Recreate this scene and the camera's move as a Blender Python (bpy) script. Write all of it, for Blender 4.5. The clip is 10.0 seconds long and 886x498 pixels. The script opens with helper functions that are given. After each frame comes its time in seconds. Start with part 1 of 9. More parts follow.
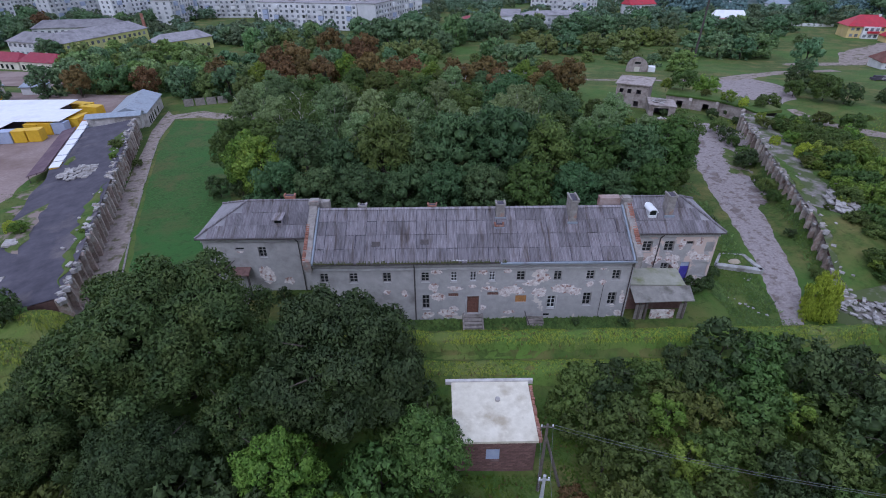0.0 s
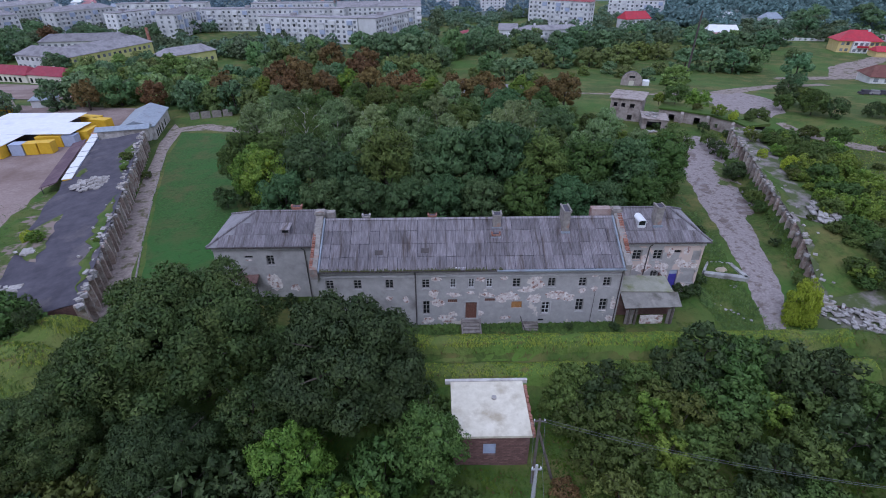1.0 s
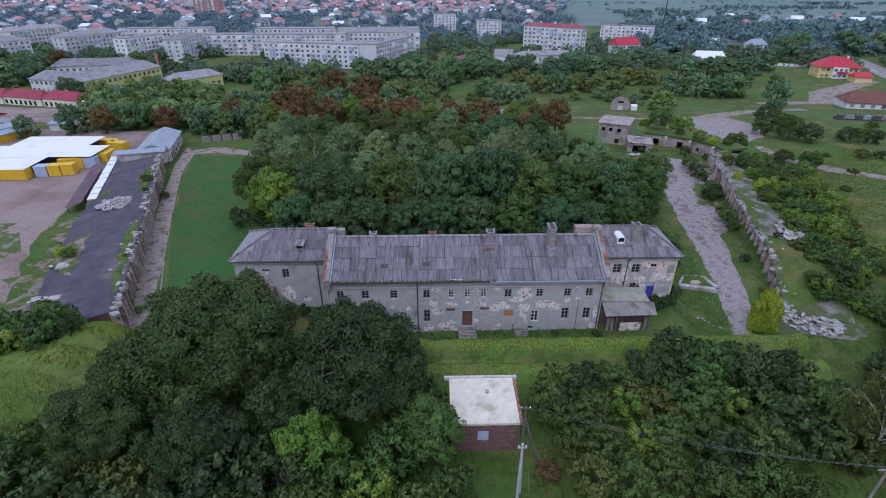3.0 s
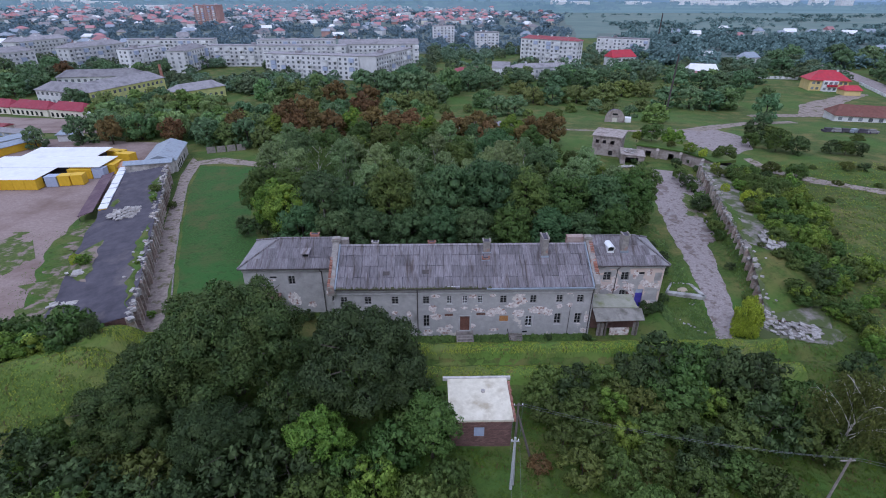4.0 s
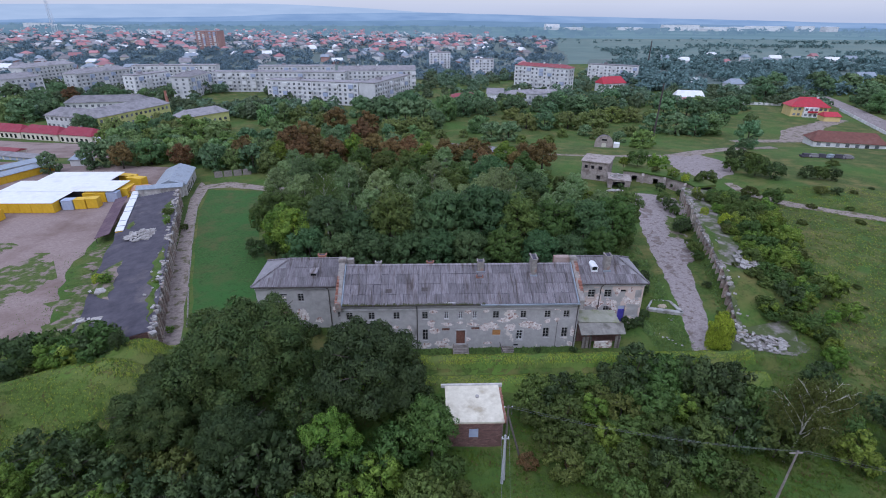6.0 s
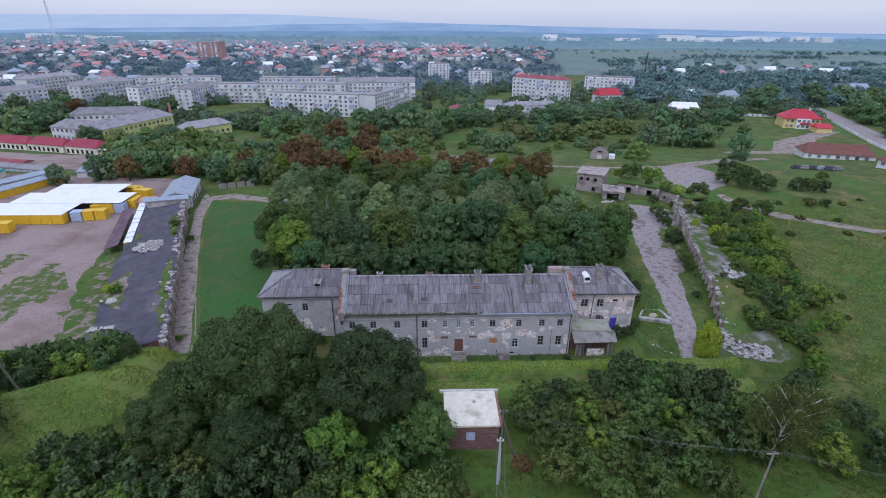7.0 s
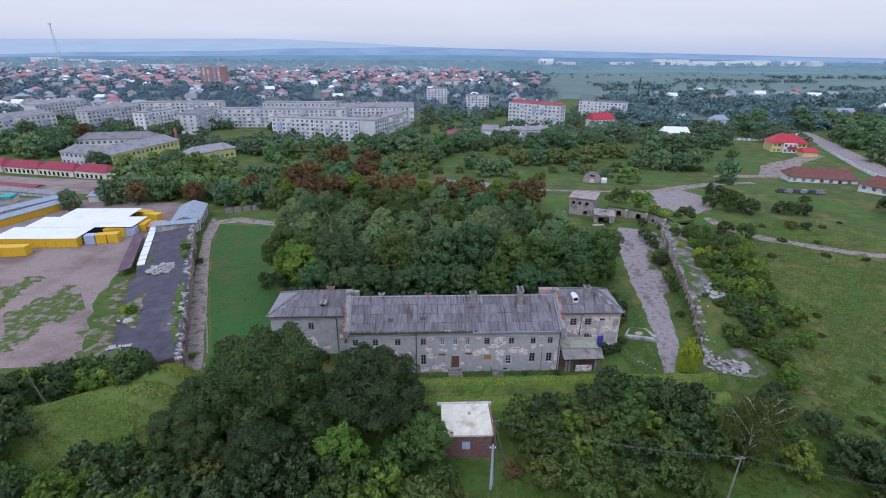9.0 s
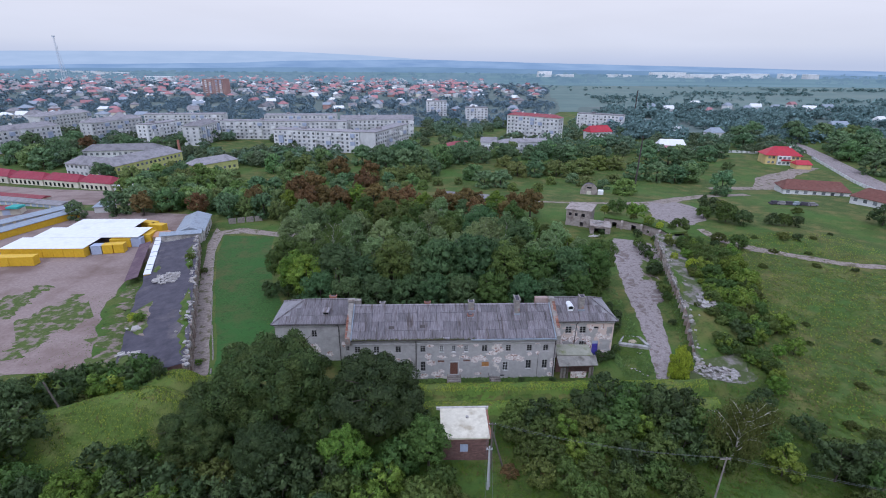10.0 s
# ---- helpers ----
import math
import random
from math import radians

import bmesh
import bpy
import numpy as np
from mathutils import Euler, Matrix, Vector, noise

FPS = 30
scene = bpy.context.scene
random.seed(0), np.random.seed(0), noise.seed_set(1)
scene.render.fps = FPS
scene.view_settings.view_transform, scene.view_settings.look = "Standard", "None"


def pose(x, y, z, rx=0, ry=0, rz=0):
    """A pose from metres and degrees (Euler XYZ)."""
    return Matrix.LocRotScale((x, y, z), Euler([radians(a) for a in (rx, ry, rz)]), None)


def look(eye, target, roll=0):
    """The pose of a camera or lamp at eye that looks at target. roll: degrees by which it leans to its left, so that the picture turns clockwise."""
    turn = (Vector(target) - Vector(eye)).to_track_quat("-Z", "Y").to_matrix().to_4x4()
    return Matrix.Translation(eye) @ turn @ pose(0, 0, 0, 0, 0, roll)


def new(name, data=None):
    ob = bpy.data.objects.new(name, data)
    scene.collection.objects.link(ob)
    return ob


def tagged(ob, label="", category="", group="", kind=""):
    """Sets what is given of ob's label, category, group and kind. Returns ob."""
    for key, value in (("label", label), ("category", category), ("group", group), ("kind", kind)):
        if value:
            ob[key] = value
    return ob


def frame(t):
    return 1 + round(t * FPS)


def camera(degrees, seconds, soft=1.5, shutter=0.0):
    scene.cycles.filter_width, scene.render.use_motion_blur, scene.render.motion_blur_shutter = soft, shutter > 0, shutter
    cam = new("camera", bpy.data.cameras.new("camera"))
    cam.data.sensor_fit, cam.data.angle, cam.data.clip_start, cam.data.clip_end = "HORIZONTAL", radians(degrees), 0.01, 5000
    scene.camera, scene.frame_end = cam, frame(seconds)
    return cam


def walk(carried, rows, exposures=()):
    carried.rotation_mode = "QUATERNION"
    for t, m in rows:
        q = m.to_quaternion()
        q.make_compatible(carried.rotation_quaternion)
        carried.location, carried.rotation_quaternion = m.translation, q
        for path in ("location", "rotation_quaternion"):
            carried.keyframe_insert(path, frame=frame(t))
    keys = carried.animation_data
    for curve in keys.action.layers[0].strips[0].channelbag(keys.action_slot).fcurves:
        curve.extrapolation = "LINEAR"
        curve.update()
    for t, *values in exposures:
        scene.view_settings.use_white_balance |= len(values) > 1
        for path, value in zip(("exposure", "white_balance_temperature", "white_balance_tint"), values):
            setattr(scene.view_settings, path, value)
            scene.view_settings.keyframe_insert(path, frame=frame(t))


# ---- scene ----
cam = camera(82.9, 10.0, 1.0)
PATH = [
    (0, (14.058, -46.379, 36.886), (14.08, -44.672, 35.844), -0.3),
    (0.5, (14.01, -47.623, 37.553), (14.034, -45.906, 36.528), -0.2),
    (1, (13.933, -49.08, 38.273), (13.96, -47.353, 37.266), -0.2),
    (1.5, (13.826, -50.529, 39.016), (13.856, -48.793, 38.023), -0.2),
    (2, (13.754, -52.12, 39.725), (13.786, -50.375, 38.749), -0.1),
    (2.5, (13.684, -53.671, 40.401), (13.719, -51.916, 39.442), -0.1),
    (4, (13.454, -58.564, 42.972), (13.5, -56.786, 42.058), 0.2),
    (4.5, (13.367, -60.041, 43.644), (13.417, -58.254, 42.749), 0.2),
    (5, (13.24, -61.537, 44.29), (13.294, -59.74, 43.414), 0.2),
    (5.5, (13.136, -62.946, 44.953), (13.195, -61.141, 44.096), 0.3),
    (7, (13.037, -67.324, 47.751), (13.103, -65.497, 46.94), 0.4),
    (7.5, (13.004, -68.647, 48.429), (13.073, -66.812, 47.637), 0.4),
    (8, (13.009, -70.017, 49.179), (13.079, -68.173, 48.406), 0.4),
    (8.5, (12.988, -71.306, 49.894), (13.06, -69.456, 49.138), 0.4),
    (9, (12.993, -72.65, 50.552), (13.066, -70.792, 49.815), 0.4),
    (9.5, (12.953, -74.049, 51.124), (13.028, -72.184, 50.406), 0.5),
    (10, (12.912, -75.587, 51.582), (12.988, -73.714, 50.885), 0.5),
]
EXPOSURES = [(0, 0.07, 5130, 16), (4, 0.16, 5200, 15), (10, 0.26, 5300, 13)]
walk(cam, [(t, look(eye, target, roll)) for t, eye, target, roll in PATH], EXPOSURES)

# ---- light ----
SUN_ELEVATION, SUN_ROTATION = radians(52), radians(200)
world = bpy.data.worlds.new("overcast_sky")
scene.world = world
world.use_nodes = True
wt = world.node_tree
wt.nodes.clear()
sky = wt.nodes.new("ShaderNodeTexSky")
sky.sky_type = "NISHITA"
sky.sun_disc = False
sky.sun_elevation, sky.sun_rotation = SUN_ELEVATION, SUN_ROTATION
sky.dust_density, sky.air_density = 4.0, 1.6
sky_strength = wt.nodes.new("ShaderNodeVectorMath")
sky_strength.operation = "SCALE"
sky_strength.inputs["Scale"].default_value = 0.07
wt.links.new(sky.outputs[0], sky_strength.inputs[0])
coord = wt.nodes.new("ShaderNodeTexCoord")
split = wt.nodes.new("ShaderNodeSeparateXYZ")
wt.links.new(coord.outputs["Generated"], split.inputs[0])
deck = wt.nodes.new("ShaderNodeValToRGB")      # cloud deck: bluish low down, paler higher up
deck.color_ramp.elements[0].position, deck.color_ramp.elements[0].color = 0.0, (0.53, 0.53, 0.57, 1)
deck.color_ramp.elements[1].position, deck.color_ramp.elements[1].color = 0.16, (0.83, 0.735, 0.675, 1)
mid = deck.color_ramp.elements.new(0.03)
high = deck.color_ramp.elements.new(0.6)
high.color = (0.77, 0.775, 0.87, 1)
mid.color = (0.68, 0.64, 0.62, 1)
wt.links.new(split.outputs["Z"], deck.inputs[0])
cloud = wt.nodes.new("ShaderNodeTexNoise")
cloud.inputs["Scale"].default_value, cloud.inputs["Detail"].default_value = 3.0, 4.0
squash = wt.nodes.new("ShaderNodeMapping")
squash.inputs["Scale"].default_value = (1, 1, 6)
wt.links.new(coord.outputs["Generated"], squash.inputs["Vector"])
wt.links.new(squash.outputs[0], cloud.inputs["Vector"])
shade = wt.nodes.new("ShaderNodeMapRange")
shade.inputs["To Min"].default_value, shade.inputs["To Max"].default_value = 0.92, 1.08
wt.links.new(cloud.outputs["Fac"], shade.inputs["Value"])
cloudy = wt.nodes.new("ShaderNodeVectorMath")
cloudy.operation = "SCALE"
wt.links.new(deck.outputs[0], cloudy.inputs[0])
wt.links.new(shade.outputs[0], cloudy.inputs["Scale"])
blend = wt.nodes.new("ShaderNodeMix")
blend.data_type = "RGBA"
blend.inputs["Factor"].default_value = 0.9
wt.links.new(sky_strength.outputs[0], blend.inputs[6])
wt.links.new(cloudy.outputs[0], blend.inputs[7])
glow = wt.nodes.new("ShaderNodeBackground")
glow.inputs["Strength"].default_value = 1.0
wt.links.new(blend.outputs[2], glow.inputs[0])
wout = wt.nodes.new("ShaderNodeOutputWorld")
wt.links.new(glow.outputs[0], wout.inputs[0])

sun = new("sun", bpy.data.lights.new("sun", "SUN"))
sun.data.energy, sun.data.angle, sun.data.color = 0.9, radians(25), (1.0, 0.96, 0.92)
sun.matrix_world = look((0, 0, 200), (-60 * math.sin(SUN_ROTATION), -60 * math.cos(SUN_ROTATION), 200 - 60 * math.tan(SUN_ELEVATION)))


# ---- materials ----
def mat(name, dark, light, scale=2.0, patch=None, patch_scale=0.15, patch_at=(0.5, 0.65), rough=0.9, bump=0.3,
        metal=0.0, rnd=0.0, island=0.0, through_leaf=0.0, stretch=(1, 1, 1), spec=0.3, world_coords=False):
    m = bpy.data.materials.new(name)
    m.use_nodes = True
    nt = m.node_tree
    bsdf = nt.nodes["Principled BSDF"]
    bsdf.inputs["Roughness"].default_value = rough
    bsdf.inputs["Metallic"].default_value = metal
    bsdf.inputs["Specular IOR Level"].default_value = spec
    tc = nt.nodes.new("ShaderNodeTexCoord")
    mp = nt.nodes.new("ShaderNodeMapping")
    mp.inputs["Scale"].default_value = stretch
    if world_coords:
        geo = nt.nodes.new("ShaderNodeNewGeometry")
        nt.links.new(geo.outputs["Position"], mp.inputs["Vector"])
    else:
        nt.links.new(tc.outputs["Object"], mp.inputs["Vector"])
    n1 = nt.nodes.new("ShaderNodeTexNoise")
    n1.inputs["Scale"].default_value, n1.inputs["Detail"].default_value, n1.inputs["Roughness"].default_value = scale, 6, 0.65
    nt.links.new(mp.outputs[0], n1.inputs["Vector"])
    ramp = nt.nodes.new("ShaderNodeValToRGB")
    ramp.color_ramp.elements[0].position, ramp.color_ramp.elements[0].color = 0.3, (*dark, 1)
    ramp.color_ramp.elements[1].position, ramp.color_ramp.elements[1].color = 0.7, (*light, 1)
    nt.links.new(n1.outputs["Fac"], ramp.inputs[0])
    colour = ramp.outputs[0]
    if patch:
        n2 = nt.nodes.new("ShaderNodeTexNoise")
        n2.inputs["Scale"].default_value, n2.inputs["Detail"].default_value = patch_scale, 8
        n2.inputs["Roughness"].default_value = 0.6
        nt.links.new(mp.outputs[0], n2.inputs["Vector"])
        r2 = nt.nodes.new("ShaderNodeValToRGB")
        r2.color_ramp.elements[0].position, r2.color_ramp.elements[1].position = patch_at
        nt.links.new(n2.outputs["Fac"], r2.inputs[0])
        mx = nt.nodes.new("ShaderNodeMix")
        mx.data_type = "RGBA"
        nt.links.new(r2.outputs[0], mx.inputs["Factor"])
        nt.links.new(colour, mx.inputs[6])
        mx.inputs[7].default_value = (*patch, 1)
        colour = mx.outputs[2]
    if rnd or island:
        hsv = nt.nodes.new("ShaderNodeHueSaturation")
        nt.links.new(colour, hsv.inputs["Color"])
        value = None
        for amount, kind, out in ((rnd, "ShaderNodeObjectInfo", "Random"), (island, "ShaderNodeNewGeometry", "Random Per Island")):
            if not amount:
                continue
            src = nt.nodes.new(kind)
            mr = nt.nodes.new("ShaderNodeMapRange")
            mr.inputs["To Min"].default_value, mr.inputs["To Max"].default_value = 1 - amount, 1 + amount
            nt.links.new(src.outputs[out], mr.inputs["Value"])
            if value is None:
                value = mr.outputs[0]
            else:
                mul = nt.nodes.new("ShaderNodeMath")
                mul.operation = "MULTIPLY"
                nt.links.new(value, mul.inputs[0])
                nt.links.new(mr.outputs[0], mul.inputs[1])
                value = mul.outputs[0]
        nt.links.new(value, hsv.inputs["Value"])
        colour = hsv.outputs[0]
    nt.links.new(colour, bsdf.inputs["Base Color"])
    if bump:
        bp = nt.nodes.new("ShaderNodeBump")
        bp.inputs["Strength"].default_value, bp.inputs["Distance"].default_value = bump, 0.08
        nt.links.new(n1.outputs["Fac"], bp.inputs["Height"])
        nt.links.new(bp.outputs[0], bsdf.inputs["Normal"])
    if through_leaf:
        tl = nt.nodes.new("ShaderNodeBsdfTranslucent")
        nt.links.new(colour, tl.inputs[0])
        ms = nt.nodes.new("ShaderNodeMixShader")
        ms.inputs[0].default_value = through_leaf
        nt.links.new(bsdf.outputs[0], ms.inputs[1])
        nt.links.new(tl.outputs[0], ms.inputs[2])
        nt.links.new(ms.outputs[0], nt.nodes["Material Output"].inputs["Surface"])
    return m


def leaf(name, dark, light, hue=0.03, warm=(1.08, 1.02, 0.82), island=0.35):
    """Leaves: every leaf and every tree a little different in brightness, every tree in hue."""
    dark, light = (tuple(c * k for c, k in zip(col, warm)) for col in (dark, light))
    m = mat(name, dark, light, 0.7, rough=0.6, bump=0, rnd=0.2, island=island, through_leaf=0.3, spec=0.25)
    nt = m.node_tree
    hsv = next(n for n in nt.nodes if n.type == "HUE_SAT")
    info = next(n for n in nt.nodes if n.type == "OBJECT_INFO")
    spin_, frac, rng_ = nt.nodes.new("ShaderNodeMath"), nt.nodes.new("ShaderNodeMath"), nt.nodes.new("ShaderNodeMapRange")
    spin_.operation, frac.operation = "MULTIPLY", "FRACT"
    spin_.inputs[1].default_value = 7.31
    rng_.inputs["To Min"].default_value, rng_.inputs["To Max"].default_value = 0.5 - hue, 0.5 + hue * 0.5
    nt.links.new(info.outputs["Random"], spin_.inputs[0])
    nt.links.new(spin_.outputs[0], frac.inputs[0])
    nt.links.new(frac.outputs[0], rng_.inputs["Value"])
    nt.links.new(rng_.outputs[0], hsv.inputs["Hue"])
    return m


def grass_mat(name, green, lush, straw, earth, straw_at=(0.5, 0.66), big=0.03):
    """Grassland: lush and tired stretches, straw-coloured patches, a little bare earth, and fine blades."""
    m = mat(name, tuple(c * 0.62 for c in green), tuple(c * 1.35 for c in green), 2.4, straw, 0.16, straw_at, 0.95, 1.0, world_coords=True)
    nt = m.node_tree
    bsdf = nt.nodes["Principled BSDF"]
    mp = next(n for n in nt.nodes if n.type == "MAPPING")
    colour = bsdf.inputs["Base Color"].links[0].from_socket
    for tone, scale, lo, hi, share in ((lush, big, 0.46, 0.6, 0.75), (straw, big * 2.3, 0.52, 0.68, 0.7), (earth, 0.5, 0.66, 0.74, 0.45), (tuple(c * 0.55 for c in green), 0.9, 0.55, 0.68, 0.7)):
        n = nt.nodes.new("ShaderNodeTexNoise")
        n.inputs["Scale"].default_value, n.inputs["Detail"].default_value, n.inputs["Roughness"].default_value = scale, 9, 0.62
        n.inputs["Distortion"].default_value = 0.6
        nt.links.new(mp.outputs[0], n.inputs["Vector"])
        r = nt.nodes.new("ShaderNodeMapRange")
        r.inputs["From Min"].default_value, r.inputs["From Max"].default_value, r.inputs["To Max"].default_value = lo, hi, share
        nt.links.new(n.outputs["Fac"], r.inputs["Value"])
        mx = nt.nodes.new("ShaderNodeMix")
        mx.data_type = "RGBA"
        nt.links.new(r.outputs[0], mx.inputs["Factor"])
        nt.links.new(colour, mx.inputs[6])
        mx.inputs[7].default_value = (*tone, 1)
        colour = mx.outputs[2]
    nt.links.new(colour, bsdf.inputs["Base Color"])
    return m


M_GRASS = grass_mat("rough_grass", (0.062, 0.096, 0.017), (0.064, 0.132, 0.02), (0.15, 0.138, 0.042), (0.14, 0.105, 0.052), (0.48, 0.64))
M_LAWN = grass_mat("mown_lawn", (0.048, 0.108, 0.022), (0.042, 0.122, 0.024), (0.098, 0.098, 0.034), (0.085, 0.085, 0.035), (0.5, 0.7), 0.06)
M_MEADOW = mat("meadow_grass", (0.045, 0.09, 0.015), (0.085, 0.135, 0.025), 0.5, (0.13, 0.12, 0.04), 0.035, (0.48, 0.7), 0.95, 0.6)
M_BANK = grass_mat("bank_grass", (0.092, 0.138, 0.024), (0.108, 0.188, 0.028), (0.165, 0.185, 0.05), (0.1, 0.1, 0.04), (0.48, 0.64), 0.07)
M_DIRT = mat("trodden_track", (0.19, 0.15, 0.13), (0.37, 0.31, 0.275), 1.4, (0.125, 0.112, 0.06), 0.5, (0.52, 0.62), 0.95, 0.4)
M_ASPHALT = mat("worn_asphalt", (0.21, 0.175, 0.168), (0.37, 0.322, 0.312), 2.6, (0.165, 0.13, 0.115), 0.9, (0.53, 0.63), 0.92, 0.5)
M_SILT = mat("brown_silt", (0.12, 0.09, 0.08), (0.24, 0.195, 0.18), 1.2, (0.30, 0.265, 0.26), 0.5, (0.48, 0.6), 0.95, 0.4)
M_GRAVEL = mat("market_gravel", (0.245, 0.182, 0.162), (0.335, 0.262, 0.24), 1.6, (0.185, 0.128, 0.108), 0.09, (0.46, 0.66), 0.95, 0.4)
M_YARD_GRASS = mat("patchy_yard_grass", (0.055, 0.085, 0.017), (0.11, 0.14, 0.035), 1.5, (0.25, 0.195, 0.17), 0.5, (0.5, 0.6), 0.95, 0.7, world_coords=True)
M_PLASTER = mat("grey_plaster", (0.35, 0.335, 0.325), (0.49, 0.465, 0.455), 0.8, (0.20, 0.185, 0.175), 0.28, (0.5, 0.72), 0.92, 0.3)
M_FLAKED = mat("flaking_grey_plaster", (0.34, 0.325, 0.32), (0.47, 0.45, 0.44), 1.1, (0.66, 0.60, 0.55), 0.33, (0.62, 0.635), 0.92, 0.6)
M_FLAKED_MORE = mat("badly_flaked_plaster", (0.36, 0.34, 0.33), (0.49, 0.46, 0.445), 0.9, (0.62, 0.50, 0.44), 0.45, (0.49, 0.505), 0.93, 0.8)
M_PLASTER_LIGHT = mat("limewashed_plaster", (0.42, 0.41, 0.41), (0.55, 0.53, 0.52), 1.5, (0.3, 0.29, 0.28), 0.5, (0.5, 0.7), 0.92, 0.3)
M_BARE = mat("bare_render_patch", (0.46, 0.36, 0.33), (0.90, 0.86, 0.83), 2.2, (0.34, 0.21, 0.175), 1.9, (0.53, 0.6), 0.95, 1.0, world_coords=True)
M_BRICK = mat("old_brick", (0.20, 0.085, 0.06), (0.36, 0.18, 0.13), 4.0, (0.42, 0.34, 0.30), 0.8, (0.52, 0.7), 0.95, 0.5, rnd=0.2)
M_BRICK_DARK = mat("dark_brick", (0.13, 0.075, 0.065), (0.22, 0.13, 0.115), 3.0, (0.27, 0.2, 0.18), 0.7, (0.55, 0.75), 0.95, 0.5, rnd=0.25)
M_SHEET = mat("fibre_cement_sheet", (0.145, 0.13, 0.138), (0.325, 0.30, 0.318), 1.4, (0.115, 0.094, 0.088), 0.4, (0.52, 0.66), 0.92, 0.8, rnd=0.2, stretch=(4.5, 0.5, 0.5), world_coords=True)
M_TIN = mat("zinc_sheet", (0.27, 0.31, 0.36), (0.38, 0.42, 0.48), 1.5, (0.24, 0.24, 0.26), 0.6, (0.55, 0.7), 0.5, 0.1, 0.3)
M_WHITE_METAL = mat("white_sheet_roof", (0.74, 0.74, 0.75), (0.84, 0.84, 0.85), 0.6, (0.66, 0.66, 0.67), 0.2, (0.55, 0.75), 0.5, 0.05)
M_YELLOW = mat("yellow_container_paint", (0.62, 0.38, 0.02), (0.74, 0.48, 0.03), 1.2, (0.5, 0.3, 0.05), 0.6, (0.6, 0.8), 0.5, 0.1)
M_BLUE_PAINT = mat("blue_door_paint", (0.06, 0.05, 0.28), (0.10, 0.08, 0.42), 2.0, rough=0.6, bump=0.1)
M_PALE_BLUE = mat("pale_blue_paint", (0.35, 0.40, 0.55), (0.45, 0.50, 0.62), 2.0, rough=0.7, bump=0.1)
M_RED_ROOF = mat("red_metal_roof", (0.36, 0.022, 0.04), (0.48, 0.04, 0.06), 0.8, (0.3, 0.04, 0.055), 0.3, (0.5, 0.7), 0.5, 0.1, rnd=0.15)
M_MAROON = mat("maroon_roof", (0.20, 0.05, 0.06), (0.30, 0.075, 0.085), 1.0, (0.26, 0.12, 0.12), 0.3, (0.5, 0.7), 0.7, 0.2, rnd=0.15)
M_RUST = mat("rusty_roof", (0.13, 0.055, 0.045), (0.20, 0.085, 0.065), 1.0, (0.21, 0.12, 0.095), 0.2, (0.55, 0.75), 0.8, 0.2)
M_SLATE = mat("grey_slate_roof", (0.22, 0.21, 0.22), (0.34, 0.32, 0.33), 0.8, (0.16, 0.15, 0.16), 0.25, (0.5, 0.7), 0.9, 0.2, rnd=0.2)
M_CREAM = mat("cream_wall", (0.60, 0.56, 0.46), (0.72, 0.68, 0.58), 0.6, (0.5, 0.46, 0.4), 0.2, (0.55, 0.75), 0.9, 0.1, rnd=0.12)
M_YELLOW_WALL = mat("yellow_green_wall", (0.55, 0.56, 0.20), (0.66, 0.66, 0.28), 0.6, (0.48, 0.48, 0.24), 0.25, (0.55, 0.75), 0.9, 0.1)
M_OCHRE = mat("ochre_wall", (0.62, 0.48, 0.20), (0.72, 0.58, 0.28), 0.6, (0.55, 0.44, 0.24), 0.25, (0.55, 0.75), 0.9, 0.1)
M_WHITE_WALL = mat("white_wall", (0.66, 0.66, 0.67), (0.78, 0.78, 0.78), 0.5, (0.52, 0.51, 0.52), 0.15, (0.5, 0.7), 0.9, 0.1, rnd=0.1)
M_PANEL = mat("panel_block_wall", (0.58, 0.58, 0.59), (0.72, 0.72, 0.73), 0.3, (0.43, 0.43, 0.44), 0.1, (0.5, 0.68), 0.9, 0.1, rnd=0.1)
M_PANEL_BRICK = mat("red_block_wall", (0.36, 0.21, 0.19), (0.46, 0.28, 0.25), 0.3, (0.5, 0.33, 0.28), 0.06, (0.5, 0.7), 0.9, 0.1)
M_BITUMEN = mat("bitumen_roof", (0.055, 0.05, 0.065), (0.105, 0.096, 0.118), 0.5, (0.15, 0.13, 0.135), 0.16, (0.55, 0.68), 0.9, 0.3)
M_MASONRY = mat("sooty_chimney_render", (0.19, 0.17, 0.155), (0.35, 0.325, 0.30), 1.8, (0.30, 0.19, 0.15), 0.7, (0.55, 0.66), 0.95, 0.6)
M_PINK_MASONRY = mat("weathered_pink_masonry", (0.30, 0.215, 0.19), (0.44, 0.36, 0.33), 1.8, (0.27, 0.15, 0.12), 0.8, (0.52, 0.64), 0.95, 0.6)
M_CONCRETE = mat("weathered_concrete", (0.42, 0.39, 0.37), (0.62, 0.59, 0.56), 1.4, (0.28, 0.26, 0.24), 0.5, (0.5, 0.66), 0.95, 0.5)
M_HUT_ROOF = mat("hut_roof_coating", (0.56, 0.51, 0.40), (0.74, 0.69, 0.57), 1.1, (0.42, 0.36, 0.26), 0.45, (0.52, 0.7), 0.85, 0.15)
M_RUIN = mat("ruin_masonry", (0.27, 0.225, 0.205), (0.43, 0.38, 0.35), 1.5, (0.19, 0.15, 0.135), 0.5, (0.5, 0.66), 0.95, 0.6)
